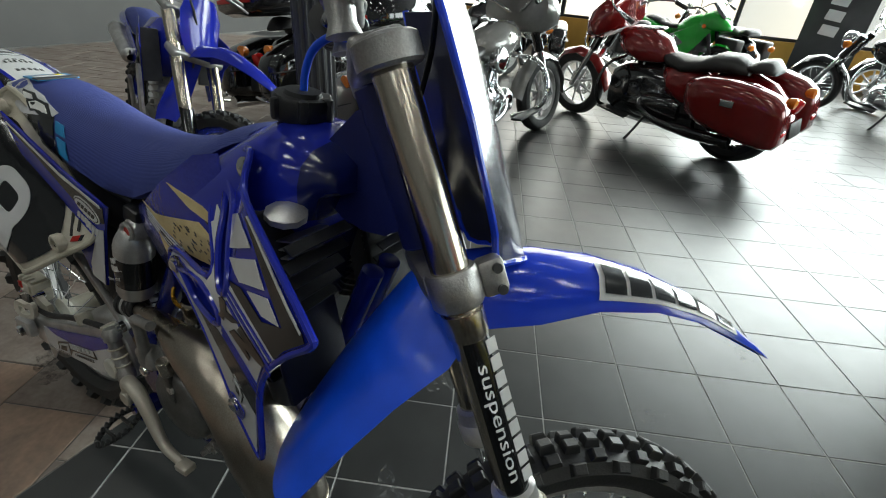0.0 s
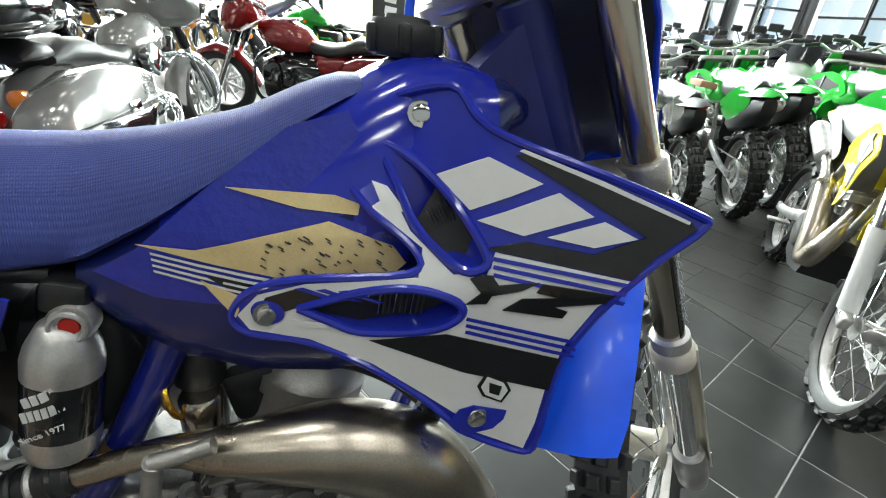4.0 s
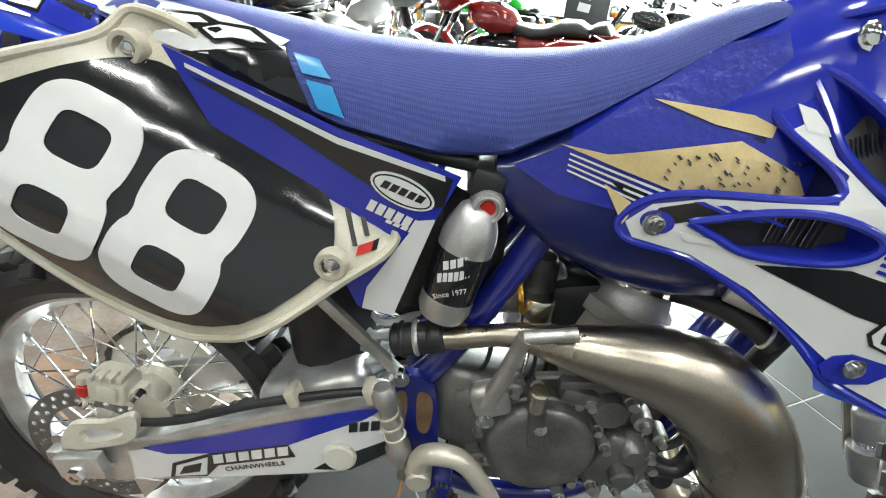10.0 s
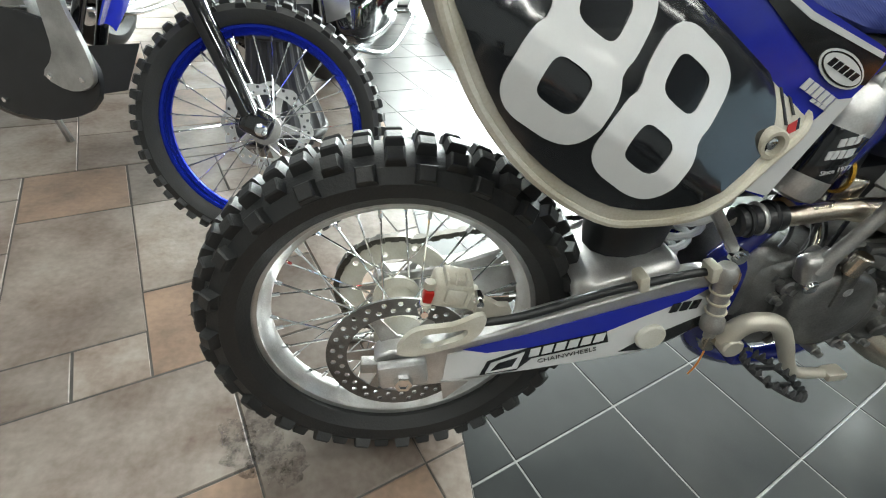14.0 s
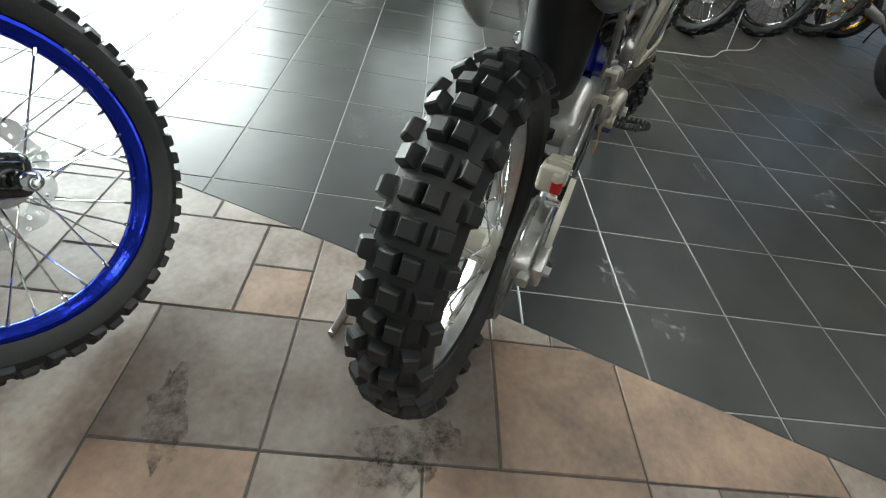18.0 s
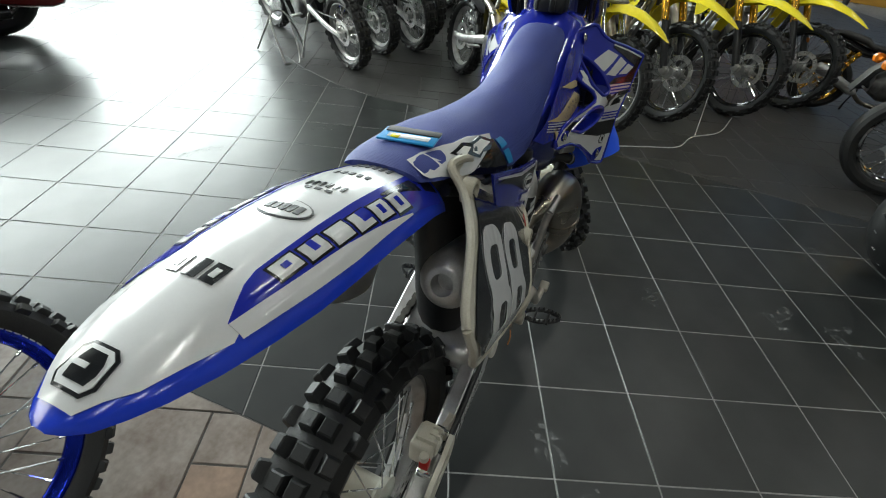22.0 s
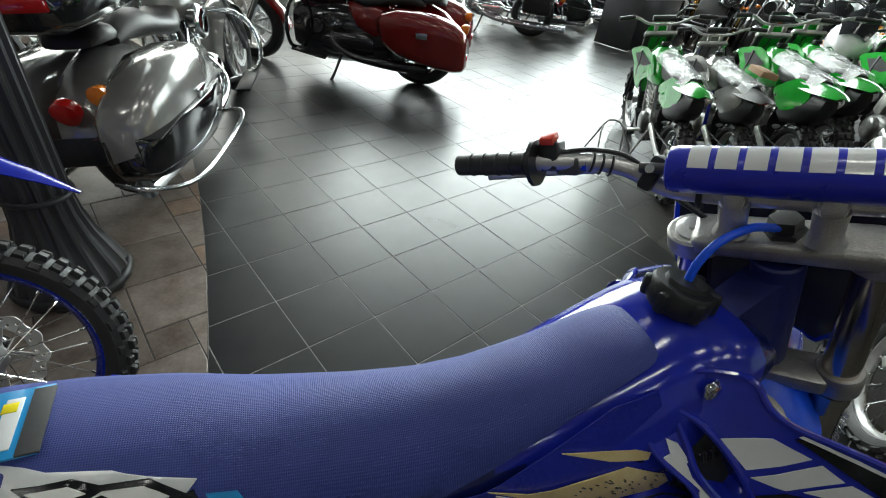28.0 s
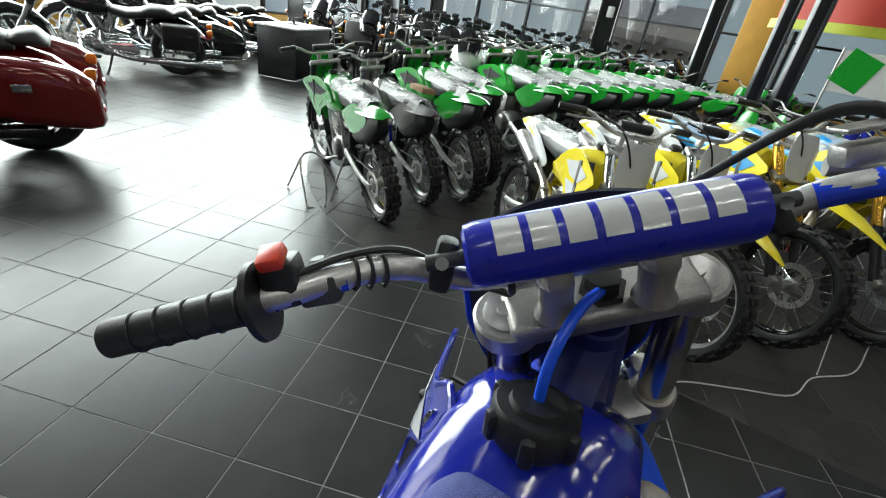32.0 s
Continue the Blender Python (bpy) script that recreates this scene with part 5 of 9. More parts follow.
def body_block(x0, x1, z0, z1, half):
    """A soft rounded block between two ends."""
    rings = []
    for x, k in ((x0, 0.7), (x0 + 0.03, 1.0), (x1 - 0.03, 0.92), (x1, 0.6)):
        cz, hz = (z0 + z1) / 2, (z1 - z0) / 2 * k
        rings.append([(x, half * k * math.copysign(abs(math.cos(t)) ** 0.6, math.cos(t)), cz + hz * math.copysign(abs(math.sin(t)) ** 0.6, math.sin(t))) for t in np.linspace(0, 2 * math.pi, 21)[:-1]])
    return loft(rings)


def build_engine(bike):
    part("intake_manifold", box((0.715, 0.0, 0.640), (0.08, 0.09, 0.08), 0.015, (0, -10, 0)), BLACKP, bike, "black rubber intake manifold")
    part("air_boot", body_block(0.44, 0.60, 0.60, 0.80, 0.055), BLACKP, bike, "black airbox boot", 60)
    part("ignition_box", box((0.755, 0.045, 0.735), (0.12, 0.05, 0.05), 0.008, (0, -12, 0)), BLACKP, bike)
    part("wiring_loom", tube([(0.60, 0.04, 0.80), (0.66, 0.05, 0.74), (0.70, 0.045, 0.66), (0.66, 0.05, 0.56), (0.60, 0.05, 0.46)], 0.010, 8), BLACKP, bike)
    part("wiring_loom", tube([(0.72, 0.05, 0.82), (0.70, 0.06, 0.72), (0.74, 0.06, 0.62), (0.70, 0.06, 0.52)], 0.008, 8), GREY, bike)
    part("left_tank_wing", plate([(0.60, 0.80), (0.72, 0.70), (0.86, 0.69), (0.92, 0.74), (0.80, 0.84), (0.66, 0.86)], 0.006, 0.105, True, 3), NAVY, bike)
    part("left_side_cover", plate([(0.226, 0.945), (0.40, 0.876), (0.533, 0.835), (0.506, 0.780), (0.462, 0.648), (0.418, 0.660), (0.30, 0.80)], 0.004, 0.095, False), BLUE, bike, "blue cover under the seat", 0)
    part("copper_clip", ring_torus((0.625, -0.045, 0.668), (1, 0, 0.2), 0.034, 0.004, 24, 6), GOLD, bike)
    en = part("crankcase", box((0.690, -0.005, 0.445), (0.29, 0.19, 0.20), 0.035, (0, -6, 0), 3), ENGINE, bike, "grey cast two-stroke engine")
    part("gearbox_case", box((0.585, 0.0, 0.470), (0.13, 0.18, 0.15), 0.03, (0, 8, 0), 3), ENGINE, en)
    cover = part("clutch_cover", lathe((0.674, -0.095, 0.461), (0.674, -0.138, 0.461), [(0, 0.081), (0.40, 0.081), (0.46, 0.078), (0.80, 0.0765), (0.92, 0.073), (1.0, 0.064), (1.02, 0.040), (1.03, 0)], 48), ENGINE, en, "round worn grey clutch cover")
    part("cover_rib", box((0.662, -0.137, 0.508), (0.024, 0.012, 0.066), 0.005, (0, -6, 0)), ENGINE, cover)
    part("filler_boss", rod((0.656, -0.132, 0.538), (0.656, -0.138, 0.574), 0.013, 14, 0.002), BRONZE, cover)
    part("drain_screw", rod((0.666, -0.134, 0.508), (0.666, -0.143, 0.508), 0.010, 14, 0.002), ALU, cover)
    for k in range(9):
        a = 2 * math.pi * k / 9 + 0.3
        part("cover_bolt", lathe((0.674 + 0.084 * math.cos(a), -0.095, 0.461 + 0.084 * math.sin(a)), (0.674 + 0.084 * math.cos(a), -0.118, 0.461 + 0.084 * math.sin(a)), [(0, 0.010), (0.6, 0.010), (0.62, 0.0065), (1, 0.006)], 10), ALUM, cover)
    part("power_valve_cover", lathe((0.757, -0.085, 0.536), (0.757, -0.132, 0.536), [(0, 0.040), (0.5, 0.038), (0.6, 0.032), (0.62, 0.024), (1, 0.022), (1, 0)], 28), ENGINE, en)
    part("pump_cover", box((0.795, -0.105, 0.435), (0.085, 0.045, 0.10), 0.018, (0, 20, 0), 3), ENGINE, en)
    part("pump_boss", rod((0.795, -0.12, 0.43), (0.795, -0.142, 0.425), 0.019, 16, 0.003), ENGINE, en)
    for u, w in ((0.765, 0.47), (0.83, 0.46), (0.76, 0.395), (0.80, 0.385), (0.835, 0.405), (0.78, 0.555), (0.73, 0.545), (0.72, 0.36)):
        part("case_bolt", lathe((u, -0.10, w), (u, -0.135, w), [(0, 0.011), (0.7, 0.009), (0.72, 0.0065), (1, 0.006)], 10), ALUM, en)
    part("case_rib", box((0.74, -0.112, 0.575), (0.11, 0.02, 0.014), 0.004, (0, -6, 0)), ENGINE, en)
    part("case_rib", box((0.715, -0.110, 0.552), (0.05, 0.03, 0.022), 0.005, (0, 12, 0)), ENGINE, en)
    cyl = part("cylinder", lathe((0.745, 0.0, 0.53), (0.795, 0.0, 0.690), [(0, 0.07), (0.1, 0.075), (0.6, 0.072), (0.62, 0.078), (0.75, 0.078), (0.78, 0.07), (0.95, 0.06), (1, 0.03)], 28), ALUM, en, "cast cylinder and head")
    part("spark_plug_cap", tube([(0.80, 0.0, 0.69), (0.81, -0.005, 0.715), (0.84, -0.02, 0.722), (0.87, -0.03, 0.71)], [0.008, 0.010, 0.007, 0.004], 10), BLACKP, cyl)
    part("coolant_hose", tube([(0.80, -0.04, 0.685), (0.845, -0.075, 0.692), (0.885, -0.115, 0.690), (0.915, -0.14, 0.672)], 0.014, 12), BLACKP, en, "black rubber coolant hose")
    part("coolant_hose", tube([(0.835, -0.10, 0.43), (0.875, -0.115, 0.43), (0.905, -0.10, 0.46), (0.92, -0.09, 0.55), (0.935, -0.12, 0.68)], 0.0135, 12), BLACKP, en, "black rubber coolant hose")
    part("hose_clip", ring_torus((0.905, -0.132, 0.682), (1, -0.4, -0.3), 0.016, 0.0025, 20, 6), ALU, en)
    part("radiator_neck", rod((0.855, -0.11, 0.725), (0.90, -0.135, 0.715), 0.013, 14, 0.002), ALU, en)
    carb = part("carburettor", rod((0.60, 0.0, 0.635), (0.70, 0.0, 0.655), 0.034, 20, 0.004), ALUM, en)
    part("carburettor_bowl", box((0.645, -0.01, 0.600), (0.055, 0.06, 0.05), 0.008), ALUM, carb)
    part("carburettor_cap", lathe((0.648, -0.025, 0.655), (0.652, -0.025, 0.712), [(0, 0.022), (0.2, 0.030), (0.8, 0.028), (1, 0.022)], 20), BLACKP, carb, "black carburettor cap")
    part("float_cup", lathe((0.650, -0.055, 0.62), (0.652, -0.055, 0.665), [(0, 0.022), (0.9, 0.025), (1, 0.022)], 18), BRONZE, carb)
    part("intake_boot", tube([(0.60, 0.0, 0.635), (0.55, 0.01, 0.65), (0.50, 0.01, 0.70), (0.46, 0.0, 0.76)], [0.034, 0.038, 0.036, 0.045], 16), BLACKP, en, "black intake boot")
    for k in range(5):
        u = 0.60 + 0.04 * k
        part("cable", tube([(u, -0.05 - 0.01 * k, 0.60), (u - 0.01, -0.07, 0.55 - 0.015 * k), (u - 0.05, -0.065, 0.50 - 0.02 * k), (u - 0.06, -0.06, 0.44 - 0.02 * k)], 0.0035, 8), GREY if k % 2 else BLACKP, en)

    pipe = [(0.460, -0.082, 0.602), (0.53, -0.095, 0.610), (0.60, -0.105, 0.630), (0.640, -0.112, 0.634), (0.690, -0.120, 0.631), (0.745, -0.125, 0.627), (0.800, -0.128, 0.621), (0.850, -0.130, 0.602), (0.892, -0.132, 0.568),
            (0.925, -0.134, 0.524), (0.954, -0.135, 0.474), (0.974, -0.135, 0.424), (0.982, -0.130, 0.376), (0.972, -0.112, 0.342), (0.950, -0.080, 0.322), (0.912, -0.045, 0.345), (0.885, -0.02, 0.42), (0.855, -0.005, 0.52), (0.815, 0.0, 0.585)]
    rad = [0.014, 0.0145, 0.015, 0.019, 0.029, 0.041, 0.051, 0.059, 0.064, 0.066, 0.064, 0.059, 0.052, 0.047, 0.042, 0.036, 0.030, 0.027, 0.024]
    ex = part("expansion_chamber", tube(pipe, rad, 28, 5), STEEL, bike, "bare brushed steel expansion chamber", 70)
    for k, s in ((10.2, 0.002), (11.05, 0.002)):
        i = int(k)
        a = Vector(pipe[i]).lerp(Vector(pipe[i + 1]), k - i)
        d = (Vector(pipe[i + 1]) - Vector(pipe[i - 1])).normalized()
        part("weld_seam", ring_torus(a, d, float(np.interp(k, range(len(rad)), rad)) + 0.0006, 0.002, 40, 6), STEEL, ex)
    part("embossed_band", tube([(0.958, -0.136, 0.464), (0.967, -0.136, 0.444), (0.974, -0.135, 0.426)], [0.0646, 0.0624, 0.0604], 28, 4), STEEL, ex, "band with an embossed maker's mark")
    d = (Vector((0.992, -0.135, 0.412)) - Vector((0.976, -0.136, 0.452))).normalized()
    for row, (cu, cw) in enumerate(((0.961, 0.458), (0.968, 0.444))):
        for k in range(5):
            a = radians(-40 + 20 * k)
            side = Vector((0, -1, 0)) * math.cos(a) + Vector((d.z, 0, -d.x)) * -math.sin(a)
            c = Vector((cu, -0.136, cw)) + side * 0.0640
            m = Matrix.Translation(c) @ side.to_track_quat("Z", "X").to_matrix().to_4x4()
            part("embossed_mark", moved(box((0, 0, 0), (0.014, 0.010, 0.003), 0.001), m), STEEL, ex)
    words("PLATINUM", 0.015, STEEL, ex, Matrix.Translation((0.974, -0.1955, 0.424)) @ pose(0, 0, 0, 90, 0, 0) @ pose(0, 0, 0, 0, 12, 0), label="raised lettering", depth=0.0012)
    part("pipe_mount", box((0.900, -0.10, 0.395), (0.05, 0.012, 0.018), 0.003, (0, 25, 0)), ALU, ex)
    part("mount_rubber", rod((0.865, -0.085, 0.405), (0.865, -0.12, 0.405), 0.016, 14, 0.003), BLACKP, ex)
    bolt(ex, (0.92, -0.107, 0.39), 0.006)

    for k in range(7):
        a = radians(20 + 46 * k)
        part("cover_web", box((0.674 + 0.097 * math.cos(a), -0.100, 0.461 + 0.097 * math.sin(a)), (0.022, 0.012, 0.014), 0.004, (0, -math.degrees(a), 0)), ENGINE, cover)
    for u, w, r in ((0.748, 0.548, 0.012), (0.792, 0.540, 0.010), (0.815, 0.505, 0.012), (0.845, 0.478, 0.010), (0.735, 0.385, 0.011), (0.775, 0.365, 0.010), (0.845, 0.425, 0.012), (0.60, 0.49, 0.012), (0.595, 0.41, 0.011), (0.63, 0.545, 0.010)):
        part("case_boss", lathe((u, -0.085, w), (u, -0.122, w), [(0, r * 1.3), (0.7, r * 1.15), (0.75, r * 0.7), (1, r * 0.6), (1, 0)], 12), ALUM, en)
    part("pump_body", lathe((0.805, -0.09, 0.462), (0.805, -0.135, 0.462), [(0, 0.030), (0.6, 0.028), (0.8, 0.022), (1, 0.014), (1, 0)], 20), ENGINE, en)
    part("drain_pipe", tube([(0.84, -0.11, 0.46), (0.87, -0.115, 0.49), (0.875, -0.11, 0.54), (0.85, -0.10, 0.60)], 0.006, 8), BLACKP, en)
    for k in range(3):
        part("overflow_hose", tube([(0.64 + 0.012 * k, -0.04, 0.60), (0.632 + 0.012 * k, -0.075, 0.55), (0.60 + 0.01 * k, -0.08, 0.52 - 0.01 * k), (0.56, -0.07, 0.48 - 0.02 * k), (0.545, -0.06, 0.34)], 0.003, 8), BRONZE if k == 1 else BLACKP, en)
    part("gear_case_fin", box((0.70, -0.104, 0.575), (0.09, 0.012, 0.006), 0.002, (0, -8, 0)), ALUM, en)
    part("cylinder_flange", box((0.765, -0.06, 0.565), (0.14, 0.05, 0.014), 0.004, (0, -14, 0)), ALUM, en)
    for k in range(4):
        part("head_nut", rod((0.755 + 0.03 * k, -0.062, 0.695 - 0.007 * k), (0.758 + 0.03 * k, -0.062, 0.712 - 0.007 * k), 0.007, 6), CHROME, en)
    kick = part("kick_starter", tube([(0.592, -0.135, 0.542), (0.606, -0.140, 0.590), (0.618, -0.146, 0.640), (0.624, -0.150, 0.662)], [0.013, 0.0105, 0.0095, 0.011], 12), ALUM, bike, "grey alloy kick-start lever")
    part("kick_pedal", tube([(0.622, -0.150, 0.661), (0.650, -0.153, 0.668), (0.681, -0.156, 0.676)], [0.009, 0.0085, 0.009], 12), ALUM, kick)
    part("kick_boss", box((0.596, -0.128, 0.545), (0.05, 0.03, 0.05), 0.010, (0, -20, 0), 3), ALUM, kick)
    bolt(kick, (0.592, -0.142, 0.518), 0.008)

    br = part("brake_pedal", tube([(0.506, -0.138, 0.405), (0.512, -0.142, 0.437), (0.530, -0.148, 0.455), (0.566, -0.152, 0.452), (0.598, -0.156, 0.415), (0.625, -0.160, 0.372), (0.652, -0.162, 0.352), (0.700, -0.165, 0.352)], [0.017, 0.016, 0.015, 0.0145, 0.013, 0.011, 0.010, 0.009], 14), OLDALLOY, bike, "curved cast brake pedal")
    part("pedal_tip", box((0.715, -0.168, 0.355), (0.034, 0.026, 0.016), 0.004, (0, -8, 0)), OLDALLOY, br)
    part("pedal_pivot", rod((0.510, -0.12, 0.404), (0.510, -0.158, 0.404), 0.018, 18, 0.003), OLDALLOY, br)
    for s in (-1, 1):
        loop = [(0.555 + 0.012 * math.sin(a) + 0.024 * math.cos(a) * (1 - 0.25 * max(0.0, math.sin(a))), s * (0.188 + 0.046 * math.sin(a)) - 0.008) for a in np.linspace(0, 2 * math.pi, 25)]
        peg = part("foot_peg", tube([(x, y, 0.388) for x, y in loop], 0.0045, 8, 1, raw=True), BLACKP, bike, "open toothed black foot peg")
        for x, y in loop[:-1]:
            part("peg_tooth", lathe((x, y, 0.386), (x, y, 0.401), [(0, 0.0050), (0.5, 0.0042), (1, 0.0016)], 6), GREY, peg)
        for k in range(2):
            part("peg_bar", box((0.553, s * (0.172 + 0.034 * k) - 0.008, 0.387), (0.040, 0.006, 0.010), 0.002), BLACKP, peg)
        part("peg_mount", box((0.540, s * 0.122 - 0.008, 0.380), (0.036, 0.055, 0.034), 0.008), FRAMEB, peg)


def build_frame(bike):
    fr = None
    for s in (-1, 1):
        t = part("frame_tube", tube([(0.640, s * 0.055, 0.760), (0.628, s * 0.058, 0.732), (0.586, s * 0.060, 0.653), (0.530, s * 0.062, 0.553), (0.490, s * 0.066, 0.505)], 0.0205, 16), FRAMEB, bike, "glossy navy blue frame tube")
        part("frame_cradle", tube([(0.490, s * 0.066, 0.505), (0.478, s * 0.068, 0.455), (0.497, s * 0.066, 0.385), (0.545, s * 0.062, 0.318), (0.644, s * 0.06, 0.285), (0.767, s * 0.06, 0.312), (0.880, s * 0.05, 0.430), (0.96, s * 0.035, 0.62), (1.04, s * 0.02, 0.86)], 0.017, 14), FRAMEB, bike, "glossy navy blue frame cradle")
        part("top_tube", tube([(0.640, s * 0.05, 0.76), (0.76, s * 0.05, 0.85), (0.92, s * 0.035, 0.95), (1.03, 0.0, 1.00)], 0.016, 12), FRAMEB, bike)
        part("pivot_plate", plate([(0.470, 0.540), (0.515, 0.530), (0.530, 0.480), (0.535, 0.400), (0.555, 0.350), (0.500, 0.370), (0.465, 0.420), (0.455, 0.500)], 0.018, s * 0.085 - 0.009, True), FRAMEB, bike, "navy blue pivot plate with worn paint")
        if s < 0:
            decal(bike, "worn_patch", lambda u, w: -0.094, [(0.500, 0.512), (0.518, 0.506), (0.522, 0.470), (0.516, 0.436), (0.502, 0.440), (0.498, 0.480)], mat("bare_primer", (0.16, 0.10, 0.05), 0.5, noise_amt=0.4, scale=25, bump=0.1), 0.001, "patch of rubbed-off paint", True, 0)
        if s < 0:
            decal(bike, "worn_patch", lambda u, w: -0.094, [(0.466, 0.505), (0.482, 0.510), (0.484, 0.468), (0.470, 0.450), (0.462, 0.470)], MATS["bare_primer"], 0.001, "patch of rubbed-off paint", True, 0)
        part("subframe_strut", box((0.418, s * 0.100 - 0.005, 0.612), (0.016, 0.014, 0.19), 0.004, (0, -43.5, 0)), ALUM, bike, "flat alloy subframe strut")
        part("subframe_rail", tube([(0.55, s * 0.07, 0.84), (0.40, s * 0.075, 0.865), (0.25, s * 0.07, 0.90), (0.17, s * 0.06, 0.935)], 0.010, 10), BLACKP, bike)
        part("strut_foot", lathe((0.474, s * 0.108, 0.552), (0.474, s * 0.122, 0.552), [(0, 0.014), (0.6, 0.014), (0.62, 0.009), (1, 0.008)], 12), CHROME, bike)
    part("worn_patch", tube([(0.566, -0.0615, 0.618), (0.556, -0.0622, 0.600), (0.546, -0.0625, 0.583)], [0.0195, 0.0210, 0.0195], 14, 3), MATS["bare_primer"], bike)
    head = part("head_tube", rod(AX + DOWN * 0.03, AX + DOWN * 0.235, 0.031, 20, 0.003), NAVY, bike, "dark blue steering head")
    part("head_gusset", plate([(0.950, 0.995), (1.020, 1.085), (1.052, 1.080), (1.098, 0.975), (1.070, 0.935), (1.000, 0.940)], 0.050, -0.042, True, 2), NAVY, head)
    # rear shock with its reservoir and spring
    sh = part("shock_body", rod((0.545, -0.02, 0.80), (0.47, -0.01, 0.60), 0.034, 20, 0.004), BLACKP, bike, "dark shock absorber body")
    res = part("shock_reservoir", lathe((0.558, -0.088, 0.800), (0.522, -0.090, 0.642), [(0, 0.014), (0.04, 0.022), (0.10, 0.026), (0.17, 0.031), (0.26, 0.034), (0.9, 0.034), (0.97, 0.030), (1.0, 0.02)], 28), ALU, sh, "satin silver shock reservoir")
    part("label_band", lathe((0.545, -0.0885, 0.742), (0.530, -0.0895, 0.678), [(0, 0.0343), (0.02, 0.0348), (0.98, 0.0348), (1, 0.0343)], 28), BLACK, res, "black printed band")
    face = lambda u, w: -0.1245 + 0.25 * abs(u - 0.538)
    blocks(res, "maker_mark", face, (0.520, 0.725), (0.553, 0.738), 0.010, 4, WHITE, lift=0.0005)
    blocks(res, "maker_mark", face, (0.514, 0.707), (0.553, 0.719), 0.011, 6, WHITE, lift=0.0005)
    words("Since 1977", 0.0095, WHITE, res, Matrix.Translation((0.531, -0.1262, 0.697)) @ pose(0, 0, 0, 90, 0, 0) @ pose(0, 0, 0, 0, 0, 16), label="white lettering")
    part("adjuster_cap", lathe((0.565, -0.085, 0.797), (0.566, -0.104, 0.799), [(0, 0.0105), (0.7, 0.0105), (1, 0.008), (1, 0)], 24), RED, sh, "red anodised adjuster")
    part("adjuster_body", lathe((0.565, -0.080, 0.797), (0.566, -0.101, 0.799), [(0, 0.021), (0.7, 0.021), (1, 0.018), (1, 0)], 24), ALU, sh)
    part("adjuster_ring", ring_torus((0.5655, -0.104, 0.798), (0, 1, 0), 0.0145, 0.003, 28, 8), ALU, sh)
    part("shock_mount", box((0.562, -0.05, 0.822), (0.04, 0.09, 0.035), 0.008, (0, 15, 0)), BLACKP, sh)
    coil = []
    for k in range(6 * 16 + 1):
        a = 2 * math.pi * k / 16
        c = Vector((0.470, -0.01, 0.62)).lerp(Vector((0.395, 0.0, 0.46)), k / 96)
        coil.append((c.x + 0.042 * math.cos(a), c.y + 0.042 * math.sin(a), c.z + 0.018 * math.cos(a)))
    part("spring", tube(coil, 0.0065, 8, 1, raw=True), WHITE, sh, "white coil spring")
    part("shock_joint", rod((0.46, -0.09, 0.596), (0.53, -0.093, 0.612), 0.022, 16, 0.004), BLACKP, bike)
    for k in range(3):
        part("joint_ring", ring_torus((0.475 + 0.018 * k, -0.0905, 0.600 + 0.004 * k), (1, 0, 0.2), 0.0215, 0.004, 24, 6), ALU if k == 1 else BLACKP, bike)


SWING = [(-0.045, 0.360), (-0.040, 0.316), (-0.004, 0.290), (0.057, 0.291), (0.200, 0.317), (0.324, 0.341), (0.404, 0.360), (0.473, 0.414), (0.480, 0.480), (0.446, 0.520), (0.363, 0.493), (0.265, 0.455), (0.180, 0.423), (0.109, 0.394), (0.030, 0.376)]


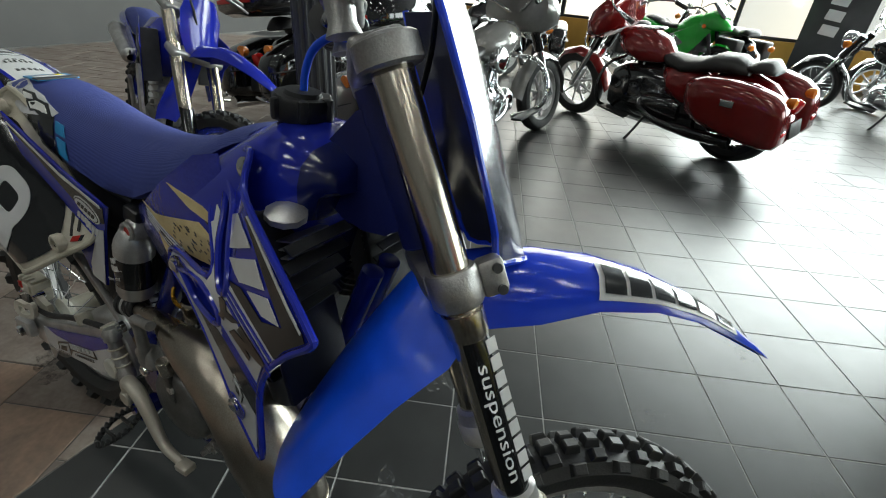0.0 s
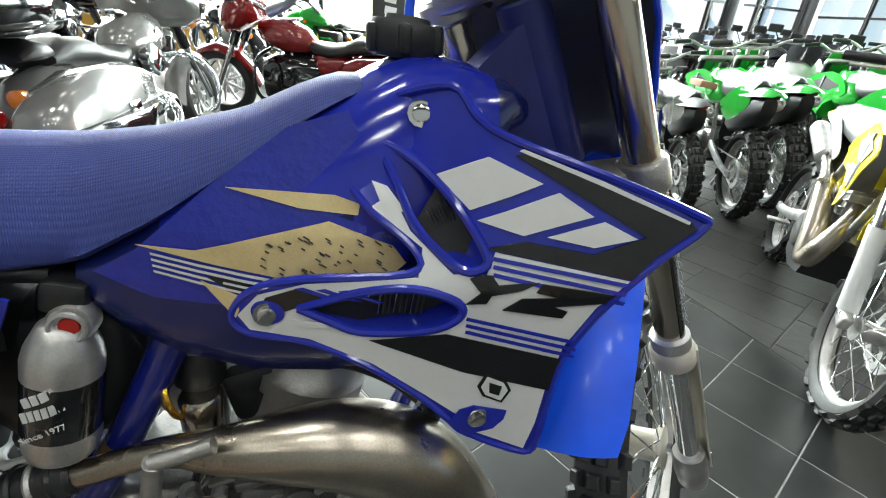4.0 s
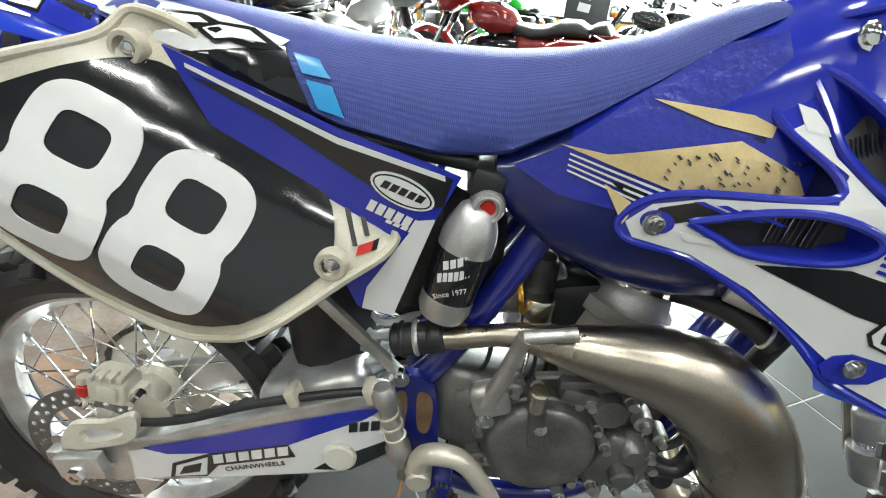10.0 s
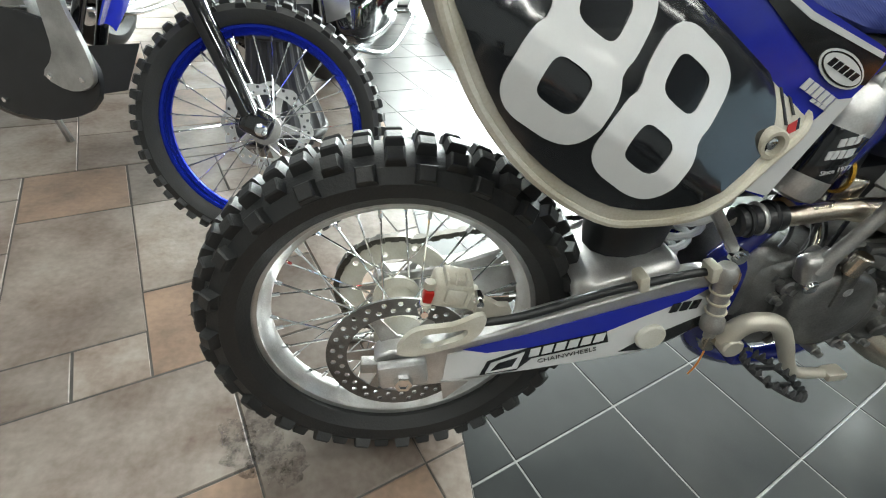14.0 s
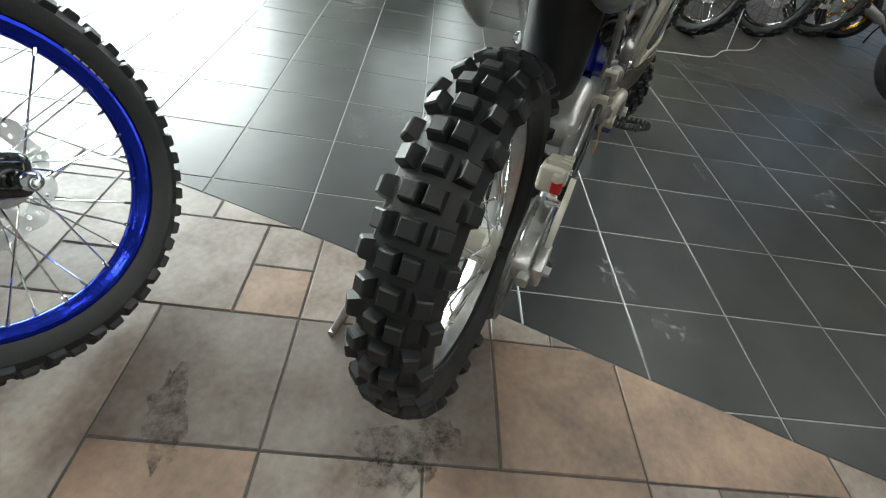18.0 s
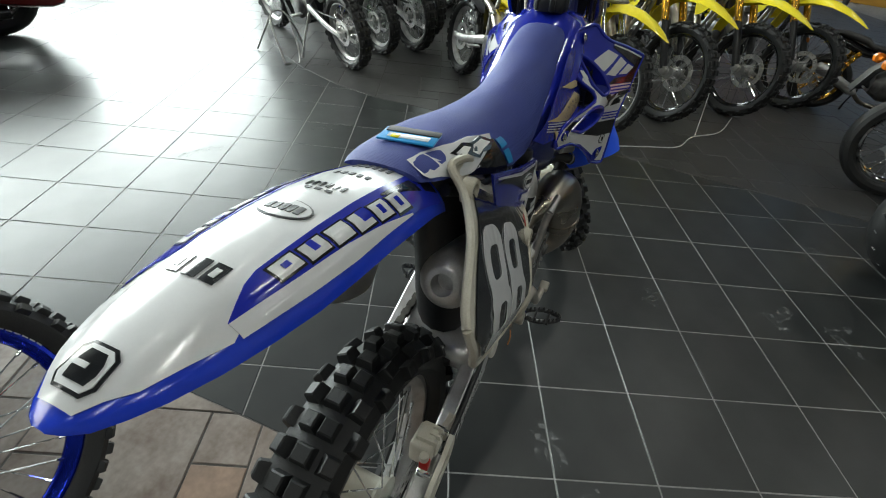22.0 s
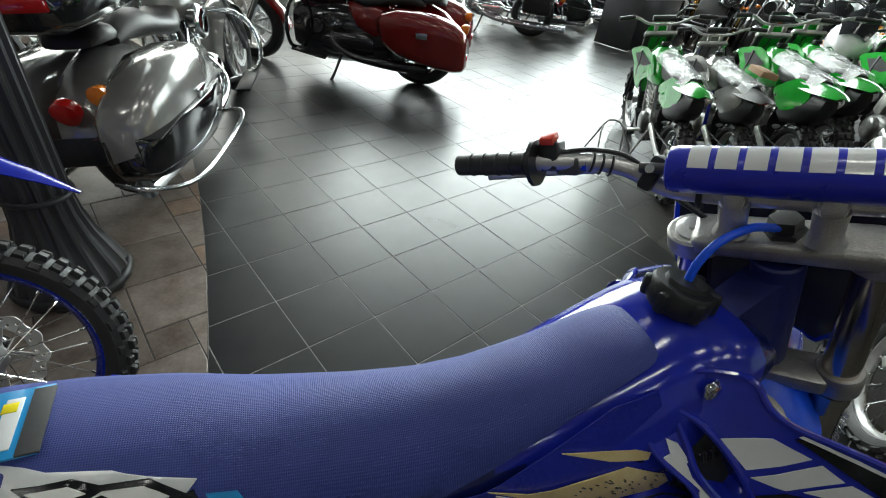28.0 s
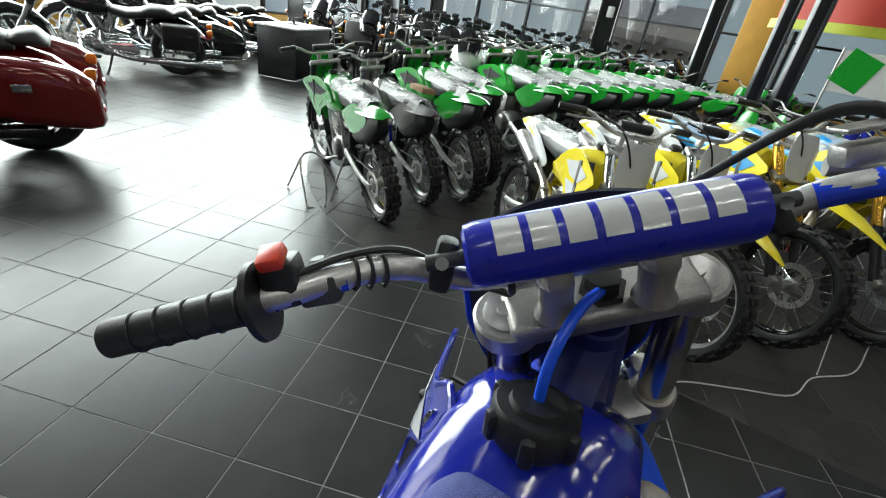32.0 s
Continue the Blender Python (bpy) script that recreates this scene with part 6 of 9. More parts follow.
def build_swingarm(bike):
    for s in (-1, 1):
        v0 = -0.112 if s < 0 else 0.086
        arm = part("swing_arm", plate(SWING, 0.034, v0, True, 3), ALU, bike, "brushed aluminium swing arm", 50)
        for o in (arm,):
            b = o.modifiers.new("soft edge", "BEVEL")
            b.width, b.segments, b.limit_method = 0.006, 2, "ANGLE"
        if s < 0:
            f = lambda u, w: -0.1125
            decal(arm, "white_decal", f, [(0.062, 0.362), (0.060, 0.304), (0.200, 0.322), (0.330, 0.348), (0.404, 0.366), (0.468, 0.416), (0.470, 0.470), (0.424, 0.484), (0.300, 0.440), (0.180, 0.398), (0.105, 0.374)], WHITE, 0.0015, grid=0)
            decal(arm, "blue_stripe", f, [(0.085, 0.372), (0.180, 0.402), (0.299, 0.446), (0.424, 0.490), (0.458, 0.498), (0.424, 0.470), (0.357, 0.433), (0.308, 0.404), (0.221, 0.379), (0.124, 0.364)], BLUE, 0.0024, grid=0)
            decal(arm, "black_flash", f, [(0.348, 0.360), (0.372, 0.381), (0.476, 0.445), (0.474, 0.420), (0.405, 0.366)], BLACK, 0.0024, grid=0)
            decal(arm, "mark_shadow", f, [(0.120, 0.314), (0.128, 0.345), (0.190, 0.374), (0.312, 0.408), (0.322, 0.384), (0.200, 0.350), (0.180, 0.324)], BLACK, 0.0030, grid=0)
            blocks(arm, "maker_mark", f, (0.192, 0.353), (0.314, 0.388), 0.017, 6, WHITE, lift=0.0037)
            decal(arm, "maker_roundel", f, [(0.128, 0.318), (0.134, 0.342), (0.186, 0.366), (0.180, 0.328)], WHITE, 0.0037, grid=0)
            decal(arm, "maker_roundel", f, [(0.136, 0.324), (0.146, 0.342), (0.176, 0.354), (0.170, 0.334)], BLACK, 0.0044, grid=0)
            words("CHAINWHEELS", 0.0125, BLACK, arm, Matrix.Translation((0.258, -0.1165, 0.357)) @ pose(0, 0, 0, 90, 0, 0) @ pose(0, 0, 0, 0, 0, 15.5), label="black lettering", sx=1.15)
            blocks(arm, "maker_mark", f, (0.402, 0.445), (0.450, 0.456), 0.017, 3, BLACK, lift=0.004)
            part("pivot_cap", rod((0.390, -0.112, 0.396), (0.390, -0.123, 0.396), 0.025, 28, 0.003), AGED, arm, "round off-white pivot cap")
            part("chain_adjuster", box((-0.055, -0.108, 0.338), (0.03, 0.02, 0.02), 0.003), ALUM, arm)
            hose = part("brake_hose", tube([(0.075, -0.118, 0.428), (0.16, -0.122, 0.446), (0.28, -0.122, 0.492), (0.40, -0.118, 0.522), (0.455, -0.115, 0.528)], 0.0065, 10), BLACKP, arm, "black rear brake hose")
            for u, w in ((0.33, 0.512), (0.437, 0.530)):
                part("hose_clip", box((u, -0.118, w), (0.016, 0.03, 0.028), 0.004, (0, -18, 0)), AGED, hose)
    part("swing_arm_bridge", box((0.345, -0.005, 0.470), (0.17, 0.19, 0.085), 0.03, (0, -20, 0), 3), ALU, bike, "polished cast bridge of the swing arm")
    mc = part("master_cylinder", lathe((0.452, -0.125, 0.545), (0.485, -0.128, 0.405), [(0, 0.012), (0.05, 0.017), (0.18, 0.017), (0.2, 0.013), (0.7, 0.0135), (0.74, 0.018), (0.85, 0.018), (0.9, 0.009), (1, 0.009)], 18), ALUM, bike, "rear brake master cylinder")
    part("push_rod", box((0.488, -0.130, 0.395), (0.02, 0.014, 0.03), 0.003), BRONZE, mc)
    for k in range(4):
        part("cylinder_wrap", ring_torus((0.462 + 0.005 * k, -0.126, 0.50 - 0.02 * k), (0.23, 0, -1), 0.0145, 0.002, 20, 6), AGED, mc)
    part("cable_tie", tube([(0.487, -0.132, 0.382), (0.482, -0.137, 0.350), (0.478, -0.135, 0.325)], 0.0016, 6), mat("orange_tie", (0.7, 0.25, 0.05), 0.4), bike, "frayed orange cable tie")


def build_wheels(bike):
    rear = put_wheel(bike, "rear_wheel", pose(-0.006, 0.015, 0.332), 0.332, 0.2415, 0.060, 0.028, ALU, 46, 0.0155, 36, True, hub_mat=AGED, hub_half=0.06, rim_label="polished aluminium rim with a red maker's mark")
    brake_disc(rear, -0.100, 0.118, 0.086, 0.004, 54, material=ENGINE, label="drilled brown-grey steel brake disc")
    part("axle", rod((0, -0.160, 0), (0, 0.13, 0), 0.010, 14), CHROME, rear)
    part("axle_nut", lathe((0, -0.143, 0), (0, -0.162, 0), [(0, 0.019), (0.35, 0.019), (0.4, 0.015), (1, 0.014), (1, 0.008), (0.6, 0.007), (0.6, 0)], 6), CHROME, rear)
    spr = brake_disc(rear, 0.074, 0.108, 0.066, 0.006, 10, material=AGED, name="sprocket", label="pale alloy rear sprocket")
    tagged(part("chain", chain_mesh([(0.112 * math.cos(a), 0.077, 0.112 * math.sin(a)) for a in np.linspace(1.3, 5.0, 40)]), None, rear, "oily drive chain"), kind="stuff")
    for k in range(3):
        a = radians(36 + 6 * k)
        part("rim_mark", moved(box((0.25, -0.0292, 0), (0.006, 0.0008, 0.016), 0), pose(0, 0, 0, 0, -math.degrees(a), 0)), RED, rear, smooth=0)
    tagged(part("chain_run", chain_mesh([(0.02, 0.086, 0.443), (0.25, 0.078, 0.500), (0.52, 0.07, 0.535)]), None, bike), kind="stuff")
    tagged(part("chain_run", chain_mesh([(0.02, 0.086, 0.222), (0.25, 0.078, 0.33), (0.50, 0.07, 0.45)]), None, bike), kind="stuff")
    cal = part("rear_caliper", join(box((0.056, -0.095, 0.478), (0.058, 0.042, 0.046), 0.008, (0, 10, 0), 3), box((0.064, -0.098, 0.502), (0.040, 0.034, 0.012), 0.004, (0, 10, 0)), box((0.088, -0.095, 0.462), (0.020, 0.030, 0.030), 0.005, (0, 10, 0))), AGED, bike, "off-white rear brake caliper")
    part("caliper_plate", box((0.060, -0.118, 0.480), (0.030, 0.006, 0.026), 0.004, (0, 10, 0)), AGED, cal)
    for k in range(3):
        part("caliper_rib", box((0.046 + 0.014 * k, -0.112, 0.507), (0.004, 0.020, 0.010), 0.001, (0, 10, 0)), AGED, cal, smooth=0)
    part("slide_pin", lathe((0.024, -0.108, 0.500), (0.020, -0.108, 0.450), [(0, 0.008), (0.2, 0.009), (0.25, 0.006), (0.7, 0.006), (0.75, 0.009), (1, 0.007)], 14), OLDALLOY, cal)
    part("pad_clip", box((0.022, -0.110, 0.478), (0.014, 0.018, 0.020), 0.003, (0, 10, 0)), RED, cal, "red caliper clip")
    for u, w in ((0.018, 0.452), (0.096, 0.470)):
        part("caliper_bolt", lathe((u, -0.10, w), (u, -0.124, w), [(0, 0.009), (0.6, 0.009), (0.62, 0.006), (1, 0.0055)], 10), CHROME, cal)
    part("caliper_guard", plate([(-0.018, 0.386), (-0.010, 0.412), (0.010, 0.432), (0.060, 0.440), (0.094, 0.458), (0.106, 0.452), (0.100, 0.424), (0.080, 0.404), (0.036, 0.388), (0.006, 0.380)], 0.010, -0.134, True, 3, holes=([(0.020, 0.422), (0.058, 0.428), (0.080, 0.432), (0.076, 0.416), (0.040, 0.400), (0.016, 0.398)],)), AGED, bike, "off-white plastic caliper guard")
    part("caliper_bracket", plate([(0.090, 0.450), (0.104, 0.474), (0.126, 0.462), (0.142, 0.462), (0.146, 0.446), (0.128, 0.440), (0.112, 0.424)], 0.012, -0.118, True, 2), OLDALLOY, bike)
    part("axle_block", box((-0.006, -0.126, 0.338), (0.075, 0.020, 0.046), 0.006, (0, -8, 0)), ALU, bike, "machined axle block")
    part("disc_guard", plate([(0.058, 0.300), (0.066, 0.256), (0.104, 0.300)], 0.004, -0.115, False), ALU, bike)
    # front wheel turned with the fork
    fw = put_wheel(bike, "front_wheel", STEER @ pose(1.442, -0.016, 0.330), 0.330, 0.259, 0.042, 0.024, ALU, 54, 0.0125, 36, True, hub_mat=AGED, hub_half=0.05, rim_label="polished aluminium rim")
    brake_disc(fw, 0.062, 0.125, 0.098, 0.004, 30, label="drilled steel brake disc")
    part("axle", rod((0, -0.13, 0), (0, 0.13, 0), 0.011, 14), CHROME, fw)
    return rear, fw


def build_fork(bike):
    def S(bm):
        return moved(bm, STEER)

    def B(bm):
        return moved(bm, BARS)

    top = AX + Vector((0.008, 0, 0.0))
    for s in (-1, 1):
        o = top + Vector((0, s * 0.097, 0))
        leg = part("fork_leg", S(lathe(o, o + DOWN * 0.585, [(0, 0.020), (0.01, 0.0222), (0.40, 0.0228), (0.46, 0.0222), (0.98, 0.0215), (1.0, 0.020)], 28)), BRONZE, bike, "polished upper fork tube")
        part("inner_tube", S(rod(o + DOWN * 0.54, o + DOWN * 0.89, 0.0190, 24)), CHROME, leg, "chromed lower fork tube")
        lug = o + DOWN * 0.905
        part("axle_lug", S(join(lathe(o + DOWN * 0.858, o + DOWN * 0.955, [(0, 0.027), (0.1, 0.030), (0.6, 0.030), (0.9, 0.027), (1, 0.018)], 22), box(lug + Vector((0.018, 0, 0.01)), (0.07, 0.045, 0.06), 0.012))), ALUM, leg, "cast axle lug")
        part("guide_ring", S(lathe(o + DOWN * 0.545, o + DOWN * 0.578, [(0, 0.024), (0.1, 0.029), (0.9, 0.030), (1, 0.026)], 26)), ALU, leg)
        part("guard_collar", S(lathe(o + DOWN * 0.570, o + DOWN * 0.612, [(0, 0.030), (0.15, 0.034), (0.85, 0.033), (1, 0.028)], 26)), AGED, leg)
        rows = []
        for q in np.linspace(0.585, 0.90, 8):
            c = o + DOWN * float(q) + Vector((0.004, 0, 0))
            rows.append([tuple(c + 0.036 * (math.cos(a) * Vector((math.cos(RAKE), 0, math.sin(RAKE))) + math.sin(a) * Vector((0, 1, 0)))) for a in np.linspace(-0.95, 0.95, 9) + (0.55 * s)])
        part("fork_guard", S(sheet(rows, 0.003)), AGED, leg, "aged off-white plastic fork guard", 60)
        rows = []
        for q in np.linspace(0.330, 0.545, 6):
            c = o + DOWN * float(q)
            rows.append([tuple(c + 0.0226 * (math.cos(a) * Vector((math.cos(RAKE), 0, math.sin(RAKE))) + math.sin(a) * Vector((0, 1, 0)))) for a in (np.linspace(-2.2, -0.35, 12) if s < 0 else np.linspace(0.5, 2.1, 12))])
        st = part("fork_sticker", S(sheet(rows, 0.0005)), BLACK, leg, "black sticker with white lettering", 60)
        if s < 0:
            ang = -1.12
            rad = math.cos(ang) * Vector((math.cos(RAKE), 0, math.sin(RAKE))) + math.sin(ang) * Vector((0, 1, 0))
            tang = -math.sin(ang) * Vector((math.cos(RAKE), 0, math.sin(RAKE))) + math.cos(ang) * Vector((0, 1, 0))
            x = DOWN.normalized()
            for dt, txt in ((-0.0095, "suspension"),):
                c = o + DOWN * 0.437 + rad * 0.0240 + tang * dt
                m = Matrix((x, rad.cross(x), rad)).transposed().to_4x4()
                words(txt, 0.026, WHITE, st, STEER @ Matrix.Translation(c) @ m, label="white lettering", depth=0.0003, sx=1.45, shear=0.2)
            for k in range(9):
                c = o + DOWN * (0.342 + 0.0225 * k) + rad * 0.0239 + tang * 0.010
                m = Matrix((x, rad.cross(x), rad)).transposed().to_4x4()
                part("maker_block", moved(box((0, 0, 0), (0.018, 0.015, 0.0012), 0.0004), STEER @ Matrix.Translation(c) @ m), WHITE, st, smooth=0)
        part("fork_cap", S(lathe(o + DOWN * 0.004, o - DOWN * 0.010, [(0, 0.0250), (0.6, 0.0245), (0.7, 0.020), (0.72, 0.010), (1, 0.009), (1, 0)], 28)), ALU, leg, "machined fork cap")
        low = o + DOWN * 0.267
        part("lower_clamp", S(join(lathe(low - DOWN * 0.022, low + DOWN * 0.022, [(0, 0.028), (0.1, 0.031), (0.9, 0.031), (1, 0.028)], 26), box(low + Vector((0.040, 0, 0.018)), (0.032, 0.028, 0.045), 0.007, (0, -26, 0)))), ALUM, bike, "cast lower fork clamp")
        for k in (-1, 1):
            part("clamp_bolt", S(rod(low + Vector((0.046, -0.018, 0.018)) - DOWN * 0.013 * k, low + Vector((0.046, 0.018, 0.018)) - DOWN * 0.013 * k, 0.006, 10)), GREY, bike)
        part("drop_collar", S(lathe(o + DOWN * 0.296, o + DOWN * 0.330, [(0, 0.0255), (0.8, 0.025), (1, 0.0228)], 26)), BRONZE, leg)
    part("lower_yoke", S(box(top + DOWN * 0.267 + Vector((-0.005, 0, 0)), (0.06, 0.17, 0.035), 0.010, (0, -26, 0))), ALUM, bike)
    yoke = part("top_clamp", S(box(AX + Vector((0.004, 0, -0.004)), (0.062, 0.20, 0.030), 0.010, (0, -26, 0), 3)), ALUM, bike, "cast aluminium top fork clamp")
    for s in (-1, 1):
        part("clamp_eye", S(lathe(top + Vector((0, s * 0.097, 0)) + DOWN * 0.028, top + Vector((0, s * 0.097, 0)) - DOWN * 0.002, [(0, 0.032), (0.1, 0.0355), (0.9, 0.0355), (1, 0.032)], 28)), ALUM, yoke)
        post = BAX + Vector((-0.010, s * 0.046, 0.008))
        part("bar_mount", B(join(lathe(post, post + Vector((-0.012, 0, 0.040)), [(0, 0.021), (0.3, 0.016), (1, 0.017)], 18), box(post + Vector((-0.014, 0, 0.050)), (0.040, 0.026, 0.034), 0.009))), ALUM, yoke, "cast handlebar mount")
        part("mount_bolt", B(rod(post + Vector((-0.016, 0, 0.064)), post + Vector((-0.018, 0, 0.074)), 0.0085, 14, 0.002)), CHROME, yoke)
    part("stem_nut", S(lathe(AX + Vector((0, 0, 0.008)), AX + Vector((-0.008, 0, 0.030)), [(0, 0.024), (0.3, 0.024), (0.35, 0.019), (0.95, 0.018), (1, 0.010), (1, 0)], 6)), BLACKP, yoke, "black steering stem nut")

    bx, bz = BAX.x - 0.006, BAX.z + 0.052
    bar_line = [(bx - 0.062, 0.415, bz + 0.034), (bx - 0.059, 0.285, bz + 0.042), (bx - 0.036, 0.215, bz + 0.042), (bx - 0.014, 0.172, bz + 0.030), (bx - 0.004, 0.125, bz + 0.006), (bx, 0.07, bz), (bx, 0, bz)]
    yv = BAX.y
    pts = [(x, yv + v, z) for x, v, z in bar_line] + [(x, yv - v, z) for x, v, z in reversed(bar_line[:-1])]
    bar = part("handlebar", B(tube(pts, 0.0112, 16, 6)), ALU, bike, "silver braced handlebar with blue ends")
    for s in (-1, 1):
        e = [Vector((x, yv + s * v, z)) for x, v, z in bar_line]
        part("blue_section", B(tube([e[1].lerp(e[2], 0.1), e[1].lerp(e[2], 0.9)], 0.0119, 16, 2)), BLUE_TRANS, bar, "metallic blue bar section")
        if s < 0:
            part("blue_section", B(tube([e[3].lerp(e[2], 0.1), e[2]], 0.0119, 16, 2)), BLUE_TRANS, bar, "metallic blue bar section")
        part("brace_clamp", B(box(e[4].lerp(e[3], 0.35) + Vector((-0.002, 0, 0.012)), (0.034, 0.020, 0.048), 0.006, (s * 24, 8, 0))), BLACKP, bar)
        part("clamp_bolt", B(rod(e[4].lerp(e[3], 0.35) + Vector((-0.020, 0, 0.020)), e[4].lerp(e[3], 0.35) + Vector((-0.026, 0, 0.022)), 0.006, 10)), CHROME, bar)
        grip = part("grip", B(tube([e[1].lerp(e[0], 0.02), e[1].lerp(e[0], 1.0)], 0.0165, 18, 6)), BLACKP, bar, "ribbed black rubber grip")
        for k in range(5):
            c = e[1].lerp(e[0], 0.12 + 0.17 * k)
            part("grip_rib", B(ring_torus(c, e[0] - e[1], 0.0162, 0.0016, 24, 6)), BLACKP, grip)
        if s > 0:
            part("grip_flange", B(lathe(e[1].lerp(e[0], -0.02), e[1].lerp(e[0], 0.06), [(0, 0.014), (0.1, 0.032), (0.6, 0.033), (1, 0.018)], 28)), BLACKP, grip)
        else:
            throttle = part("throttle_housing", B(lathe(e[1].lerp(e[0], -0.12), e[1].lerp(e[0], 0.32), [(0, 0.020), (0.05, 0.030), (0.5, 0.032), (0.9, 0.027), (1, 0.018)], 22)), BLACKP, bar, "black rubber throttle cover")
            part("throttle_drum", B(box(e[1].lerp(e[0], 0.05) + Vector((0.022, 0, 0.008)), (0.055, 0.062, 0.040), 0.014, (0, 0, 0), 3)), BLACKP, throttle)
    e = [Vector((x, yv + v, z)) for x, v, z in bar_line]
    sw = part("switch_box", B(box(e[1].lerp(e[2], 0.24) + Vector((0.006, 0, 0.010)), (0.034, 0.030, 0.040), 0.006)), BLACKP, bar, "black switch box")
    part("stop_button", B(box(e[1].lerp(e[2], 0.24) + Vector((-0.004, 0, 0.034)), (0.024, 0.020, 0.012), 0.003, (0, -20, 0))), mat("red_button", (0.75, 0.06, 0.03), 0.35), sw, "red stop button")
    lev = part("clutch_lever", B(tube([e[2] + Vector((0.03, 0, -0.012)), e[1] + Vector((0.045, 0, -0.02)), e[1].lerp(e[0], 0.5) + Vector((0.06, 0, -0.026)), e[1].lerp(e[0], 0.85) + Vector((0.055, 0, -0.026))], [0.009, 0.007, 0.0065, 0.009], 10, 5)), ALU, bar, "grey clutch lever")
    part("lever_perch", B(join(box(e[2].lerp(e[1], 0.4) + Vector((0.012, 0, -0.004)), (0.045, 0.035, 0.026), 0.006), rod(e[2].lerp(e[1], 0.4) + Vector((0.026, 0.004, -0.02)), e[2].lerp(e[1], 0.4) + Vector((0.026, 0.004, 0.014)), 0.008, 12, 0.002))), GREY, lev)
    for k in range(3):
        c = e[2].lerp(e[3], 0.25 * k)
        part("cable_tie", B(ring_torus(c, e[2] - e[3], 0.013, 0.0018, 18, 5)), BLACKP, bar)
    part("switch_cable", B(tube([e[1].lerp(e[2], 0.4) + Vector((0, 0, 0.014)), e[2] + Vector((0.004, 0, 0.016)), e[3] + Vector((0.006, 0, 0.014)), e[4] + Vector((0.02, 0, -0.01)), BAX + Vector((0.05, 0.04, -0.02))], 0.0038, 8)), BLACKP, bar)
    er = [Vector((x, yv - v, z)) for x, v, z in bar_line]
    mcyl = part("front_master_cylinder", B(join(box(er[2].lerp(er[1], 0.25) + Vector((0.038, 0.012, 0.016)), (0.022, 0.042, 0.020), 0.005), box(er[2].lerp(er[1], 0.55) + Vector((0.008, 0, 0.002)), (0.030, 0.024, 0.046), 0.007))), ALUM, bar, "cast front brake master cylinder")
    part("reservoir_lid", B(box(er[2].lerp(er[1], 0.25) + Vector((0.038, 0.012, 0.038)), (0.024, 0.044, 0.005), 0.002)), ALUM, mcyl)
    for k in (-1, 1):
        part("perch_bolt", B(rod(er[2].lerp(er[1], 0.55) + Vector((-0.006, 0, 0.014 * k)), er[2].lerp(er[1], 0.55) + Vector((-0.016, 0, 0.014 * k)), 0.007, 12, 0.002)), ALU, mcyl)
    part("brake_lever", B(tube([er[2] + Vector((0.06, 0, 0.0)), er[1] + Vector((0.058, 0, -0.012)), er[1].lerp(er[0], 0.8) + Vector((0.06, 0, -0.016))], [0.009, 0.007, 0.007], 10, 5)), ALUM, bar, "grey front brake lever")
    part("throttle_cable", B(tube([er[1].lerp(er[0], 0.05) + Vector((0.04, 0.02, 0.03)), er[2] + Vector((0.055, 0.0, 0.050)), er[4] + Vector((0.075, 0.0, 0.030)), BAX + Vector((0.09, 0.0, 0.02)), BAX + Vector((0.075, 0.03, -0.10))], [0.007, 0.006, 0.004, 0.004, 0.004], 10, 6)), BLACKP, bar, "black throttle cable")
    part("price_card", B(box(er[1].lerp(er[0], 0.1) + Vector((0.03, 0, -0.055)), (0.003, 0.045, 0.062), 0.001, (0, 12, 28))), CARD, bar, "blank white hanging card")
    # padded cross brace
    c = Vector((bx - 0.026, yv, bz + 0.036))
    part("cross_brace", B(rod(c + Vector((0, -0.155, 0)), c + Vector((0, 0.155, 0)), 0.007, 12)), GREY, bar)
    pad = part("bar_pad", B(lathe(c + Vector((0, -0.122, 0)), c + Vector((0, 0.122, 0)), [(0, 0.020), (0.012, 0.027), (0.05, 0.029), (0.95, 0.029), (0.988, 0.027), (1, 0.020)], 32)), PAD, bar, "glossy blue handlebar pad with white blocks")
    for k in range(7):
        v = 0.096 - 0.0285 * k
        rows = []
        for a in np.linspace(radians(98), radians(166), 6):
            rows.append([tuple(c + Vector((0.0296 * math.cos(a), v + d, 0.0296 * math.sin(a)))) for d in (-0.0215, -0.011, 0.0)])
        part("maker_block", B(sheet(rows, 0.0004)), WHITE, pad, smooth=60)
    part("pad_tie", B(ring_torus(Vector((bx, yv + 0.085, bz - 0.002)), (0, 1, 0), 0.014, 0.004, 18, 6)), BLACKP, bar)

    # front number plate and mudguard
    rows = []
    for q in np.linspace(0, 1, 9):
        base = BAX + Vector((0.085, 0, 0.085)) + DOWN * (0.33 * float(q))
        h = float(np.interp(q, [0, 0.15, 0.5, 0.85, 1], [0.095, 0.125, 0.130, 0.110, 0.075]))
        rows.append([tuple(base + Vector((0.030 * (1 - (a) ** 2) - 0.028 * abs(a) ** 3, a * h, 0))) for a in np.linspace(-1, 1, 11)])
    np_ob = part("front_number_plate", moved(sheet(rows, 0.004), BARS), SMOKED, bike, "smoky grey front number plate with a blue rim", 60)
    edge = [r[0] for r in rows] + [r[k] for r in rows[-1:] for k in range(1, 10)] + [r[-1] for r in reversed(rows)]
    part("plate_edge", moved(tube(edge, 0.0045, 8, 2), BARS), BLUE_TRANS, np_ob)
